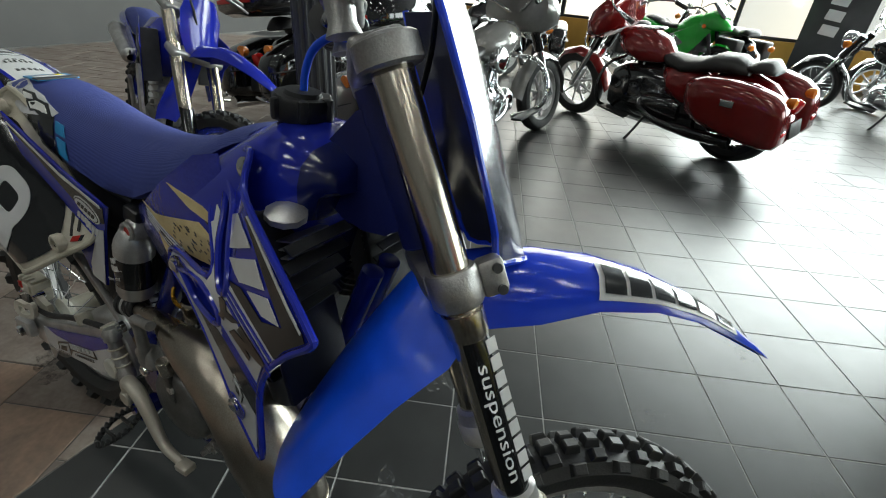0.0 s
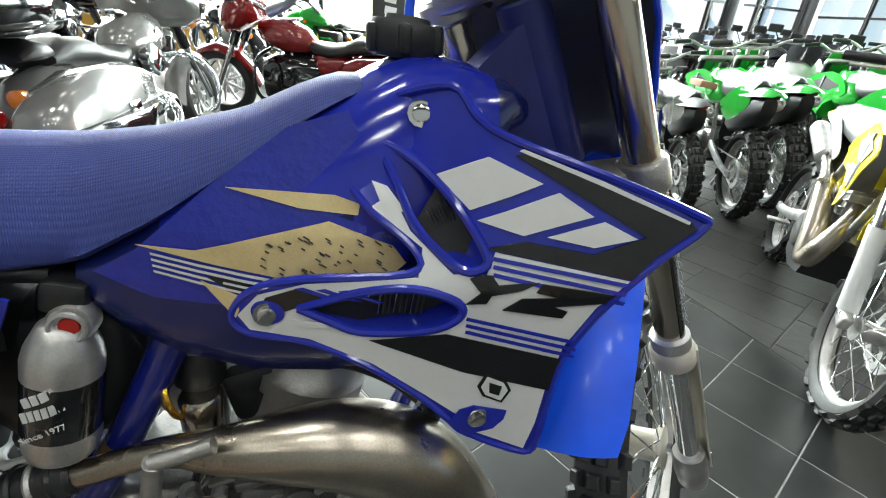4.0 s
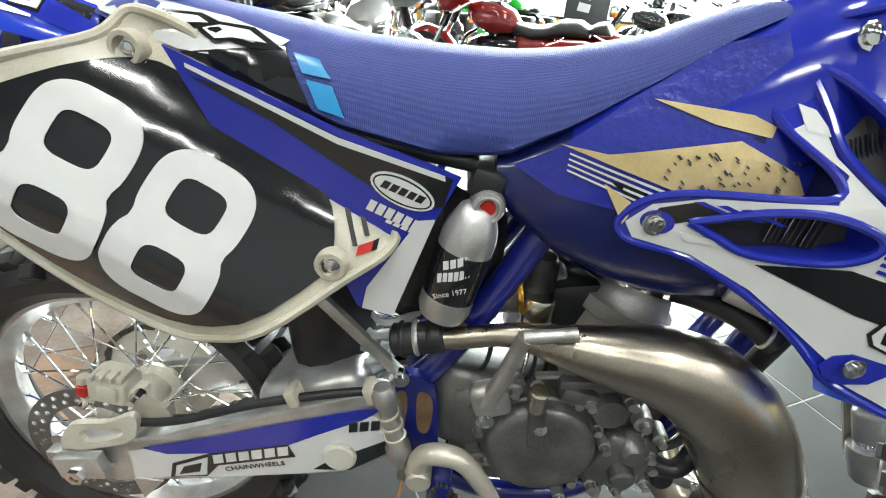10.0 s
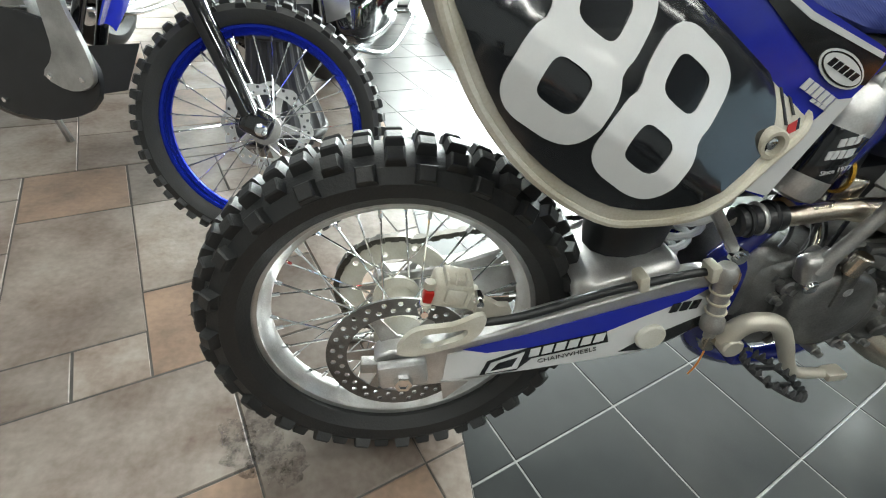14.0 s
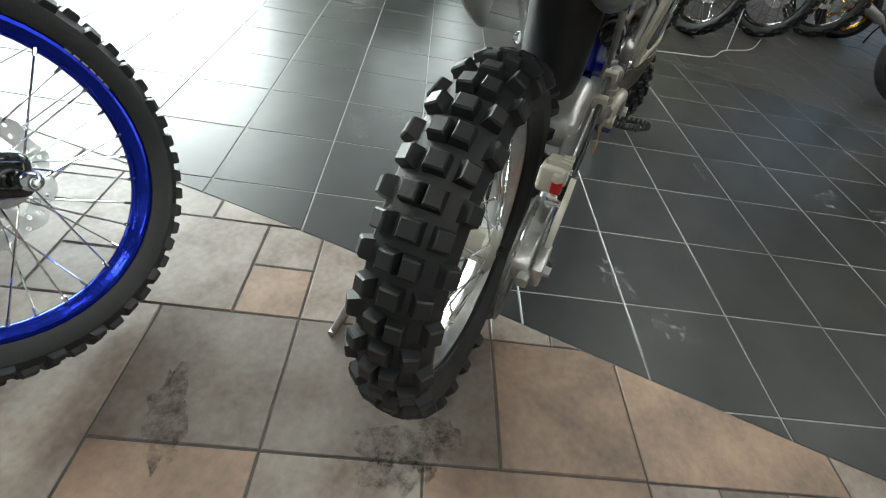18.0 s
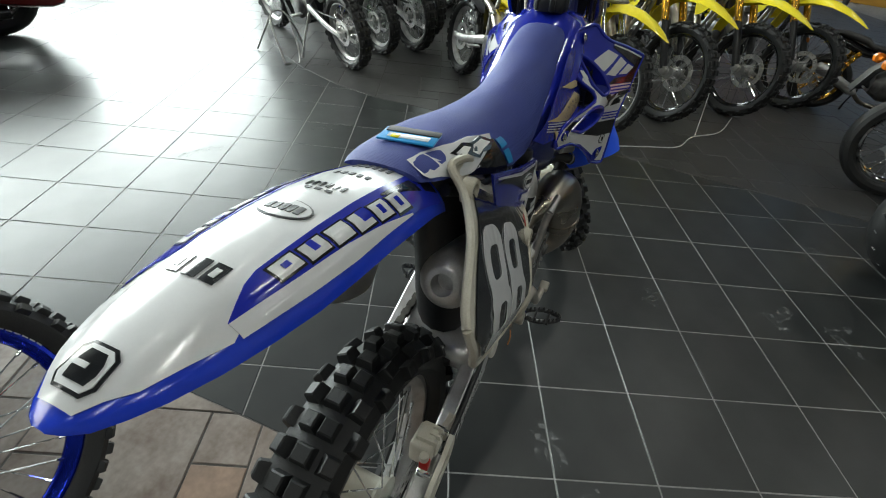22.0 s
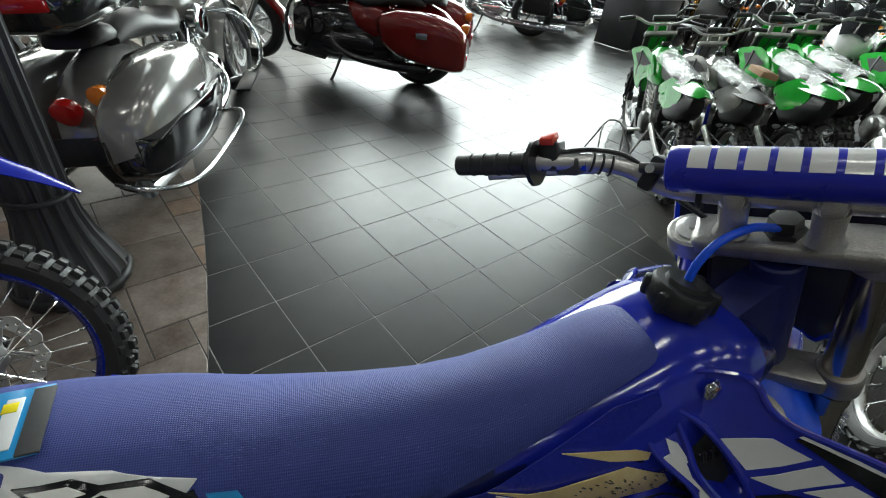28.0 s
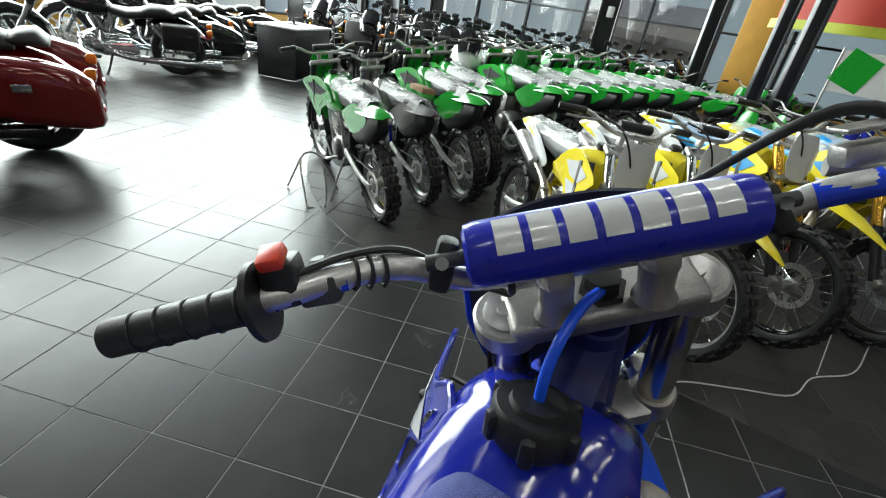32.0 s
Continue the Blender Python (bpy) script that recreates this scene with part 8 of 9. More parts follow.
    if stand:
        part("side_stand", tube([(0.47, 0.09, 0.38), (0.44, 0.20, 0.19), (0.42, 0.28, 0.012)], [0.012, 0.010, 0.014], 8, 3), ALUM, b)
    return b


def v_twin(parent, cx, z0, metal, case, wide=0.12):
    en = part("crankcase", body([(cx - 0.28, z0 + 0.08, z0 + 0.26, wide * 0.7), (cx - 0.15, z0, z0 + 0.30, wide), (cx + 0.08, z0 - 0.02, z0 + 0.27, wide * 1.05), (cx + 0.22, z0 + 0.03, z0 + 0.20, wide * 0.8)]), case, parent, "V-twin engine", 50)
    for s in (-1, 1):
        for side in (-1, 1):
            part("engine_cover", lathe((cx + s * 0.12, side * wide * 0.8, z0 + 0.13), (cx + s * 0.12, side * (wide + 0.045), z0 + 0.13), [(0, 0.10), (0.6, 0.096), (0.85, 0.08), (1, 0.05), (1, 0)], 26), metal, en, "polished engine cover")
        a = radians(22 * s)
        c0 = Vector((cx - 0.02 + s * 0.03, 0, z0 + 0.26))
        d = Vector((math.sin(a), 0, math.cos(a)))
        cyl = part("cylinder", lathe(c0, c0 + d * 0.20, [(k / 20, 0.078 if k % 2 else 0.064) for k in range(21)], 20), metal, en, "finned cylinder")
        part("rocker_cover", box(c0 + d * 0.24, (0.17, 0.15, 0.09), 0.025, (0, math.degrees(a), 0), 3), metal, cyl)
        for side in (-1, 1):
            part("push_rod_tube", rod(c0 + Vector((0.02 * s, side * 0.088, -0.08)), c0 + d * 0.2 + Vector((0, side * 0.08, 0)), 0.013, 10), CHROME, cyl)
    part("air_cleaner", lathe((cx + 0.0, -0.10, z0 + 0.44), (cx + 0.0, -0.19, z0 + 0.44), [(0, 0.05), (0.3, 0.095), (0.8, 0.098), (0.95, 0.085), (1, 0.06), (1, 0)], 28), metal, en, "round air cleaner")
    return en


def cruiser(name, label, group, m, paint, engine_m, bags=True, box_top=False, fairing=False, guard_m=None, spoked=False, lean=8):
    """A heavy touring bike with its rear contact at the origin, heading along x."""
    b = thing(name, label, "motorcycle", group, m @ Matrix.Rotation(radians(-lean), 4, "X"))
    L, rw, fw = 1.66, 0.33, 0.33
    if spoked:
        put_wheel(b, "rear_wheel", pose(0, 0, rw), rw, 0.21, 0.075, 0.05, CHROME, 20, 0.01, 28, style="road", tyre_label="black road tyre")
        put_wheel(b, "front_wheel", pose(L, 0, fw), fw, 0.24, 0.06, 0.04, CHROME, 20, 0.01, 28, style="road", tyre_label="black road tyre")
    else:
        cast_wheel(b, "rear_wheel", pose(0, 0, rw), rw, 0.08, 0.215, 8, BLACKPNT, tread="")
        cast_wheel(b, "front_wheel", pose(L, 0, fw), fw, 0.062, 0.23, 9, ALU, tread="", disc_r=0.14)
    gm = guard_m or CHROME
    bagger = guard_m is not None and bags
    if bagger:
        part("engine_block", body([(0.30, 0.20, 0.60, 0.13), (0.50, 0.165, 0.66, 0.17), (0.80, 0.155, 0.70, 0.19), (1.05, 0.165, 0.66, 0.185), (1.18, 0.23, 0.60, 0.13)]), BLACKPNT, b, "black engine behind dark covers", 60)
        part("mudguard_tail", guard([(-0.20, 0.69, 0.125, 0.05), (-0.34, 0.58, 0.130, 0.04), (-0.41, 0.44, 0.130, 0.03), (-0.43, 0.33, 0.120, 0.02)], 0.006, 11), paint, b, "stretched painted mudguard tail", 60)
        part("bar_fairing", body([(L - 0.48, 0.94, 1.20, 0.27), (L - 0.38, 0.86, 1.22, 0.33), (L - 0.27, 0.83, 1.16, 0.30), (L - 0.18, 0.88, 1.06, 0.20)]), paint, b, "bar-mounted red fairing", 60)
        part("side_cover", body([(0.30, 0.44, 0.70, 0.15), (0.42, 0.40, 0.76, 0.185), (0.58, 0.46, 0.74, 0.17), (0.66, 0.56, 0.70, 0.12)]), paint, b, smooth=60)
    part("rear_mudguard", guard([(0.36, 0.50, 0.10, 0.05), (0.30, 0.66, 0.105, 0.06), (0.15, 0.745, 0.11, 0.06), (-0.02, 0.75, 0.11, 0.06), (-0.20, 0.69, 0.108, 0.05), (-0.33, 0.56, 0.10, 0.035), (-0.39, 0.42, 0.085, 0.02)], 0.006, 11), paint, b, "deep painted rear mudguard", 60)
    part("front_mudguard", guard([(L + 0.34, 0.33, 0.07, 0.03), (L + 0.32, 0.50, 0.08, 0.05), (L + 0.18, 0.655, 0.085, 0.055), (L, 0.70, 0.088, 0.055), (L - 0.20, 0.645, 0.085, 0.05), (L - 0.34, 0.50, 0.08, 0.04), (L - 0.40, 0.34, 0.07, 0.02)], 0.006, 11), paint, b, "deep painted front mudguard", 60)
    tank = part("fuel_tank", body([(0.66, 0.72, 0.80, 0.06), (0.74, 0.69, 0.89, 0.125), (0.90, 0.68, 0.955, 0.17), (1.06, 0.72, 0.965, 0.16), (1.18, 0.80, 0.93, 0.09)]), paint, b, "teardrop fuel tank", 60)
    part("tank_console", box((0.93, 0, 0.955), (0.28, 0.07, 0.025), 0.01, (0, 4, 0)), CHROME, tank)
    part("tank_badge", rod((0.95, -0.160, 0.83), (0.95, -0.172, 0.83), 0.035, 20, 0.003), CHROME, tank)
    seat = part("seat", body([(-0.02, 0.73, 0.79, 0.12), (0.10, 0.73, 0.855, 0.15), (0.26, 0.71, 0.85, 0.165), (0.36, 0.70, 0.80, 0.17), (0.50, 0.67, 0.775, 0.17), (0.66, 0.70, 0.79, 0.12), (0.74, 0.76, 0.80, 0.07)]), LEATHER, b, "broad black leather seat", 60)
    part("seat_back", body([(-0.20, 0.76, 0.80, 0.10), (-0.14, 0.76, 0.86, 0.14), (-0.05, 0.76, 0.845, 0.14), (0.02, 0.77, 0.80, 0.1)]), LEATHER, seat, smooth=60)
    v_twin(b, 0.80, 0.24, engine_m, engine_m)
    part("primary_cover", body([(0.42, 0.27, 0.42, 0.045), (0.50, 0.24, 0.46, 0.05), (0.80, 0.24, 0.44, 0.05), (0.90, 0.27, 0.40, 0.045)]), engine_m, b, smooth=60).location = (0, 0.16, 0)
    for s in (-1, 1):
        part("fork_leg", rod((L - 0.36, s * 0.11, 0.98), (L - 0.005, s * 0.11, fw), 0.028, 16, 0.004), CHROME, b, "chrome fork leg")
        part("fork_cover", rod((L - 0.36, s * 0.11, 0.98), (L - 0.22, s * 0.11, 0.72), 0.042, 18, 0.006), BLACKPNT, b)
        part("footboard", box((0.98, s * 0.30, 0.27), (0.32, 0.10, 0.02), 0.008, (0, -8, 0)), BLACKP, b)
        part("crash_bar", tube([(1.10, s * 0.05, 0.70), (1.13, s * 0.28, 0.66), (1.14, s * 0.38, 0.50), (1.12, s * 0.34, 0.32), (1.08, s * 0.08, 0.22)], 0.016, 12, 5), gm, b, "bent tubular engine guard")
        part("indicator_front", lathe((L - 0.30, s * 0.20, 0.90), (L - 0.23, s * 0.20, 0.88), [(0, 0.02), (0.3, 0.042), (0.9, 0.045), (1, 0.03), (1, 0)], 16), ORANGE, b, "amber indicator")
        part("indicator_rear", lathe((-0.36, s * 0.17, 0.63), (-0.43, s * 0.17, 0.63), [(0, 0.02), (0.3, 0.038), (0.9, 0.040), (1, 0.02), (1, 0)], 16), ORANGE, b, "amber indicator")
        part("exhaust_pipe", tube([(0.80, s * 0.11, 0.50), (0.78, s * 0.22, 0.36), (0.60, s * 0.25, 0.27), (0.30, s * 0.26, 0.25), (-0.05 if not bagger else 0.12, s * 0.26, 0.25), (-0.52 if not bagger else -0.10, s * 0.26, 0.26)], [0.024, 0.026, 0.03, 0.045, 0.050, 0.046], 16, 5), BLACKPNT if bagger else CHROME, b, "long dark exhaust" if bagger else "long chrome exhaust", 60)
        if bags:
            ring = []
            long_bag = ((0.38, 0.52, 0.62, 0.17, 0.25), (0.31, 0.42, 0.69, 0.150, 0.33), (0.18, 0.36, 0.735, 0.145, 0.375), (0.00, 0.325, 0.745, 0.145, 0.395), (-0.18, 0.30, 0.73, 0.145, 0.40), (-0.33, 0.29, 0.69, 0.15, 0.39), (-0.41, 0.305, 0.64, 0.16, 0.365), (-0.44, 0.35, 0.58, 0.19, 0.33))
            for x, z0, z1, y0, y1 in long_bag if bagger else ((0.30, 0.40, 0.60, 0.165, 0.33), (0.24, 0.32, 0.68, 0.150, 0.39), (0.05, 0.27, 0.725, 0.145, 0.415), (-0.20, 0.27, 0.72, 0.145, 0.415), (-0.40, 0.285, 0.665, 0.15, 0.395), (-0.52, 0.31, 0.60, 0.165, 0.36), (-0.56, 0.36, 0.54, 0.19, 0.32)):
                cyy, hy, cz, hz = (y0 + y1) / 2, (y1 - y0) / 2, (z0 + z1) / 2, (z1 - z0) / 2
                ring.append([(x + 0.05 * (math.sin(t)) * 0.3, s * (cyy + hy * math.copysign(abs(math.cos(t)) ** (0.7 if bagger else 0.45), math.cos(t))), cz + hz * math.copysign(abs(math.sin(t)) ** 0.55, math.sin(t))) for t in np.linspace(0, 2 * math.pi, 25)[:-1]])
            bag = part("pannier", loft(ring), paint, b, "large rounded painted pannier", 60)
            if paint is SILVERP:
                low = [[(x, s * (abs(y) * 1.012), min(z, 0.50)) for x, y, z in r] for r in ring]
                part("pannier_base", moved(loft(low), Matrix.Translation((-0.002, 0, -0.004))), BLACKPNT, bag, "black lower half of the pannier", 60)
            if not bagger:
                part("pannier_seam", box((-0.13, s * 0.285, 0.515), (0.83, 0.268, 0.006), 0.002, (0, -3, 0)), BLACKP, bag)
            part("pannier_latch", box((-0.05, s * (0.408 if bagger else 0.418), 0.60 if bagger else 0.525), (0.10, 0.014, 0.05), 0.006), CHROME, bag)
            if guard_m is None:
                part("pannier_guard", tube([(0.30, s * 0.20, 0.28), (0.31, s * 0.44, 0.30), (0.10, s * 0.45, 0.245), (-0.40, s * 0.44, 0.245), (-0.60, s * 0.34, 0.30), (-0.60, s * 0.2, 0.33)], 0.011, 10, 4), gm, b, "chrome rail round the pannier")
            part("tail_reflector", box((-0.440 if bagger else -0.535, s * 0.27, 0.43), (0.025, 0.09, 0.03), 0.006, (0, 10, 0)), REDLENS, bag)
        else:
            part("shock_absorber", lathe((0.26, s * 0.15, 0.66), (0.02, s * 0.15, 0.34), [(0, 0.03)] + [(k / 14, 0.036 if k % 2 else 0.026) for k in range(1, 14)] + [(1, 0.02)], 14), CHROME, b)
            bag = part("leather_bag", box((-0.06, s * 0.25, 0.56), (0.42, 0.17, 0.30), 0.04, (0, 0, 0), 3), LEATHER, b, "studded black leather bag")
            for k in range(14):
                part("stud", lathe((-0.24 + 0.028 * k, s * 0.332, 0.60), (-0.24 + 0.028 * k, s * 0.340, 0.60), [(0, 0.007), (1, 0.003)], 6), CHROME, bag)
    part("tail_lamp", lathe((-0.36, 0, 0.57), (-0.42, 0, 0.55), [(0, 0.05), (0.3, 0.058), (0.8, 0.055), (1, 0.03), (1, 0)], 20), REDLENS, b, "round red tail lamp")
    part("number_plate_bracket", box((-0.43, 0, 0.40), (0.012, 0.20, 0.12), 0.004, (0, 12, 0)), BLACKP, b)
    if box_top:
        tb = part("top_case", body([(-0.50, 0.88, 1.10, 0.22), (-0.42, 0.86, 1.16, 0.27), (-0.22, 0.86, 1.18, 0.28), (-0.04, 0.87, 1.16, 0.26), (0.02, 0.90, 1.08, 0.2)]), BLACKPNT, b, "black touring top case", 60)
        part("lamp_strip", box((-0.50, 0, 0.97), (0.03, 0.40, 0.05), 0.012), REDLENS, tb, "long red lamp strip")
        part("back_rest", box((0.05, 0, 0.98), (0.07, 0.34, 0.20), 0.03, (0, 8, 0), 3), LEATHER, tb)
    if fairing:
        part("fairing", body([(L - 0.44, 0.92, 1.22, 0.30), (L - 0.34, 0.86, 1.24, 0.34), (L - 0.24, 0.84, 1.18, 0.30), (L - 0.16, 0.88, 1.08, 0.2)]), paint, b, "bar-mounted fairing", 60)
        part("windscreen", guard([(L - 0.30, 1.22, 0.25, 0.05), (L - 0.38, 1.32, 0.24, 0.05), (L - 0.45, 1.40, 0.20, 0.05)], 0.004), BLACK, b, "tinted windscreen", 60)
    part("headlamp", lathe((L - 0.28, 0, 0.90), (L - 0.15, 0, 0.90), [(0, 0.05), (0.3, 0.09), (0.85, 0.10), (1, 0.09), (1.0, 0)], 24), CHROME, b, "round chrome headlamp")
    bx, bz = L - 0.50, 1.10
    bar = part("handlebar", tube([(bx - 0.30, 0.42, bz - 0.04), (bx - 0.16, 0.40, bz + 0.02), (bx, 0.22, bz + 0.02), (bx + 0.07, 0.05, bz - 0.08), (bx + 0.07, -0.05, bz - 0.08), (bx, -0.22, bz + 0.02), (bx - 0.16, -0.40, bz + 0.02), (bx - 0.30, -0.42, bz - 0.04)], 0.013, 12, 5), CHROME, b, "wide chrome handlebar")
    for s in (-1, 1):
        part("grip", tube([(bx - 0.18, s * 0.405, bz + 0.01), (bx - 0.30, s * 0.42, bz - 0.04)], 0.019, 12, 2), BLACKP, bar)
        part("mirror", lathe((bx - 0.06, s * 0.42, bz + 0.16), (bx - 0.04, s * 0.42, bz + 0.16), [(0, 0.055), (0.5, 0.058), (1, 0.03), (1, 0)], 20), CHROME, bar)
        part("mirror_stalk", tube([(bx - 0.12, s * 0.38, bz + 0.02), (bx - 0.07, s * 0.40, bz + 0.08), (bx - 0.06, s * 0.42, bz + 0.14)], 0.007, 8, 3), CHROME, bar)
    part("side_stand", tube([(0.72, 0.14, 0.26), (0.76, 0.26, 0.12), (0.80, 0.34, 0.02)], [0.014, 0.012, 0.016], 10, 3), BLACKP, b, "folded-out side stand")
    return b


def roadster(name, label, group, m, paint, frame_m, rim_m, seat_m=None, spoked=False, fairing=True, screen=False, upright=True):
    """A street bike with its rear contact at the origin, heading along x."""
    b = thing(name, label, "motorcycle", group, m)
    L, rw, fw = 1.40, 0.315, 0.30
    if spoked:
        put_wheel(b, "rear_wheel", pose(0, 0, rw), rw, 0.225, 0.065, 0.045, rim_m, 20, 0.01, 28, style="road", tyre_label="black road tyre")
        put_wheel(b, "front_wheel", pose(L, 0, fw), fw, 0.235, 0.052, 0.035, rim_m, 20, 0.01, 28, style="road", tyre_label="black road tyre")
    else:
        cast_wheel(b, "rear_wheel", pose(0, 0, rw), rw, 0.085, 0.216, 5, rim_m, disc_r=0.11, double=True)
        cast_wheel(b, "front_wheel", pose(L, 0, fw), fw, 0.06, 0.216, 5, rim_m, disc_r=0.14, tread="", double=True)
    part("fuel_tank", body([(0.56, 0.74, 0.80, 0.08), (0.64, 0.70, 0.88, 0.13), (0.78, 0.70, 0.965, 0.165), (0.92, 0.74, 0.985, 0.15), (1.02, 0.82, 0.94, 0.08)]), paint, b, "painted fuel tank", 60)
    part("seat", body([(-0.14, 0.835, 0.875, 0.06), (0.0, 0.82, 0.895, 0.11), (0.22, 0.78, 0.865, 0.125), (0.28, 0.75, 0.82, 0.13), (0.46, 0.73, 0.80, 0.12), (0.60, 0.74, 0.82, 0.07)]), seat_m or LEATHER, b, "black stepped seat", 60)
    tail = part("tail_section", body([(-0.34, 0.83, 0.87, 0.04), (-0.22, 0.79, 0.865, 0.085), (0.0, 0.73, 0.83, 0.12), (0.25, 0.66, 0.76, 0.12), (0.5, 0.66, 0.74, 0.11)]), paint, b, smooth=60)
    part("tail_lamp", box((-0.35, 0, 0.83), (0.04, 0.11, 0.045), 0.012, (0, 15, 0)), REDLENS, tail, "red tail lamp")
    part("rear_mudguard", guard([(-0.28, 0.80, 0.06, 0.01), (-0.38, 0.68, 0.07, 0.01), (-0.43, 0.55, 0.075, 0.01)], 0.008), BLACKP, b, smooth=60)
    for s in (-1, 1):
        part("indicator_rear", lathe((-0.34, s * 0.10, 0.72), (-0.36, s * 0.17, 0.72), [(0, 0.010), (0.4, 0.012), (0.5, 0.028), (0.9, 0.028), (1, 0.01)], 14), ORANGE, b, "amber indicator")
        part("indicator_front", lathe((L - 0.30, s * 0.12, 0.82), (L - 0.28, s * 0.20, 0.82), [(0, 0.010), (0.4, 0.012), (0.5, 0.028), (0.9, 0.028), (1, 0.01)], 14), ORANGE, b, "amber indicator")
        part("fork_leg", rod((L - 0.34, s * 0.10, 0.95), (L - 0.01, s * 0.10, fw), 0.026, 14, 0.003), GOLD if rim_m is GOLD else BLACKP, b)
        part("swingarm", tube([(0, s * 0.12, rw), (0.25, s * 0.11, 0.34), (0.46, s * 0.09, 0.40)], [0.026, 0.032, 0.036], 10, 4, 0.6), frame_m, b)
        part("frame_beam", tube([(0.40, s * 0.12, 0.40), (0.46, s * 0.13, 0.58), (0.70, s * 0.14, 0.70), (1.02, s * 0.06, 0.88)], 0.030, 10, 4, 0.6), frame_m, b)
        part("foot_peg", rod((0.40, s * 0.14, 0.38), (0.40, s * 0.24, 0.38), 0.012, 8), ALUM, b)
        part("shock_absorber", lathe((0.20, s * 0.13, 0.70), (0.06, s * 0.13, 0.36), [(0, 0.026)] + [(k / 12, 0.034 if k % 2 else 0.022) for k in range(1, 12)] + [(1, 0.02)], 12), GOLD, b, "coil spring shock absorber")
        if fairing:
            f = (lambda u, w, s=s: s * (0.17 - 0.25 * max(0, u - 1.0)) - (0.004 if s > 0 else 0))
            part("side_fairing", plate([(0.62, 0.66), (0.78, 0.74), (1.06, 0.88), (1.20, 0.92), (1.24, 0.84), (1.12, 0.62), (0.96, 0.40), (0.74, 0.34), (0.70, 0.46), (0.84, 0.56)], 0.005, f, True, 2, 0.08), paint, b, smooth=60)
    part("engine", body([(0.48, 0.32, 0.52, 0.12), (0.60, 0.26, 0.60, 0.16), (0.80, 0.26, 0.66, 0.17), (0.96, 0.36, 0.62, 0.14)]), ENGINE, b, "dark cast engine", 50)
    part("radiator", box((1.04, 0, 0.60), (0.05, 0.30, 0.26), 0.01, (0, -12, 0)), GREY, b)
    part("exhaust_pipe", tube([(0.96, -0.06, 0.44), (1.0, -0.08, 0.32), (0.86, -0.10, 0.20), (0.50, -0.12, 0.20), (0.34, -0.16, 0.30)], 0.024, 12, 4), STEEL, b, smooth=60)
    part("silencer", lathe((0.36, -0.165, 0.29), (-0.14, -0.20, 0.50), [(0, 0.024), (0.1, 0.052), (0.9, 0.056), (0.97, 0.045), (1, 0.03), (0.96, 0.024), (0.96, 0)], 22, False), CHROME if spoked else ALU, b, "metal silencer")
    part("front_mudguard", guard([(L + 0.20, 0.56, 0.045, 0.02), (L + 0.08, 0.625, 0.062, 0.03), (L - 0.08, 0.63, 0.065, 0.03), (L - 0.24, 0.56, 0.06, 0.02)]), paint, b, smooth=60)
    if screen:
        part("nose_fairing", body([(1.02, 0.80, 1.02, 0.18), (1.16, 0.78, 1.06, 0.19), (1.30, 0.78, 0.98, 0.15), (1.42, 0.80, 0.88, 0.06)]), paint, b, "pointed nose fairing", 60)
        part("windscreen", guard([(1.34, 0.98, 0.11, 0.04), (1.22, 1.08, 0.14, 0.05), (1.10, 1.17, 0.12, 0.05)], 0.003), BLACK, b, "small tinted windscreen", 60)
    else:
        part("headlamp", lathe((L - 0.26, 0, 0.86), (L - 0.12, 0, 0.86), [(0, 0.04), (0.3, 0.08), (0.85, 0.09), (1, 0.08), (1, 0)], 22), CHROME if spoked else BLACKP, b, "round headlamp")
    bx, bz = L - 0.38, 1.02
    bar = part("handlebar", tube([(bx - 0.14, 0.36, bz), (bx - 0.05, 0.24, bz + 0.03), (bx, 0.08, bz - 0.02), (bx, -0.08, bz - 0.02), (bx - 0.05, -0.24, bz + 0.03), (bx - 0.14, -0.36, bz)], 0.012, 10, 4), BLACKP, b)
    for s in (-1, 1):
        part("grip", tube([(bx - 0.07, s * 0.26, bz + 0.025), (bx - 0.14, s * 0.37, bz)], 0.018, 10, 2), BLACKP, bar)
        part("mirror", box((bx - 0.02, s * 0.33, bz + 0.20), (0.025, 0.13, 0.075), 0.012, (0, 10, s * 8), 3), BLACKP, bar)
        part("mirror_stalk", tube([(bx - 0.04, s * 0.22, bz + 0.03), (bx - 0.01, s * 0.28, bz + 0.12), (bx - 0.02, s * 0.33, bz + 0.19)], 0.006, 6, 3), BLACKP, bar)
    part("side_stand", tube([(0.44, 0.12, 0.30), (0.42, 0.22, 0.14), (0.42, 0.28, 0.012)], [0.012, 0.01, 0.014], 8, 3), BLACKP, b)
    return b


def at(x, y, heading, lean=0.0, size=1.0):
    """The pose of a bike with its rear contact at x, y; lean to its left."""
    return pose(x, y, 0.0, 0, 0, heading) @ Matrix.Rotation(radians(-lean), 4, "X") @ Matrix.Diagonal((size, size, size, 1))


SMALL = {"panel_screw", "cooling_fin", "lever", "bar_clamp", "push_rod_tube", "stud", "chain_adjuster", "foot_peg", "front_cable", "axle_clamp", "pannier_latch", "tail_reflector", "kick_starter",
         "tread_grooves", "bar_pad", "skid_plate", "front_caliper", "frame_tube", "lower_clamp", "chain", "tail_lamp", "carburettor", "fork_guard", "inner_mudguard", "shock_spring", "number_plate_bracket", "disc_carrier", "sprocket"}


def far_copy(ob, m):
    """A copy for the far rows, without the small parts that nobody can see there."""
    c = copy_thing(ob, m)
    names = [o.name for o in c.children_recursive if o.name.split(".")[0] in SMALL or (o.parent and o.parent.name.split(".")[0] in SMALL)]
    for n in names:
        bpy.data.objects.remove(bpy.data.objects[n])
    return c


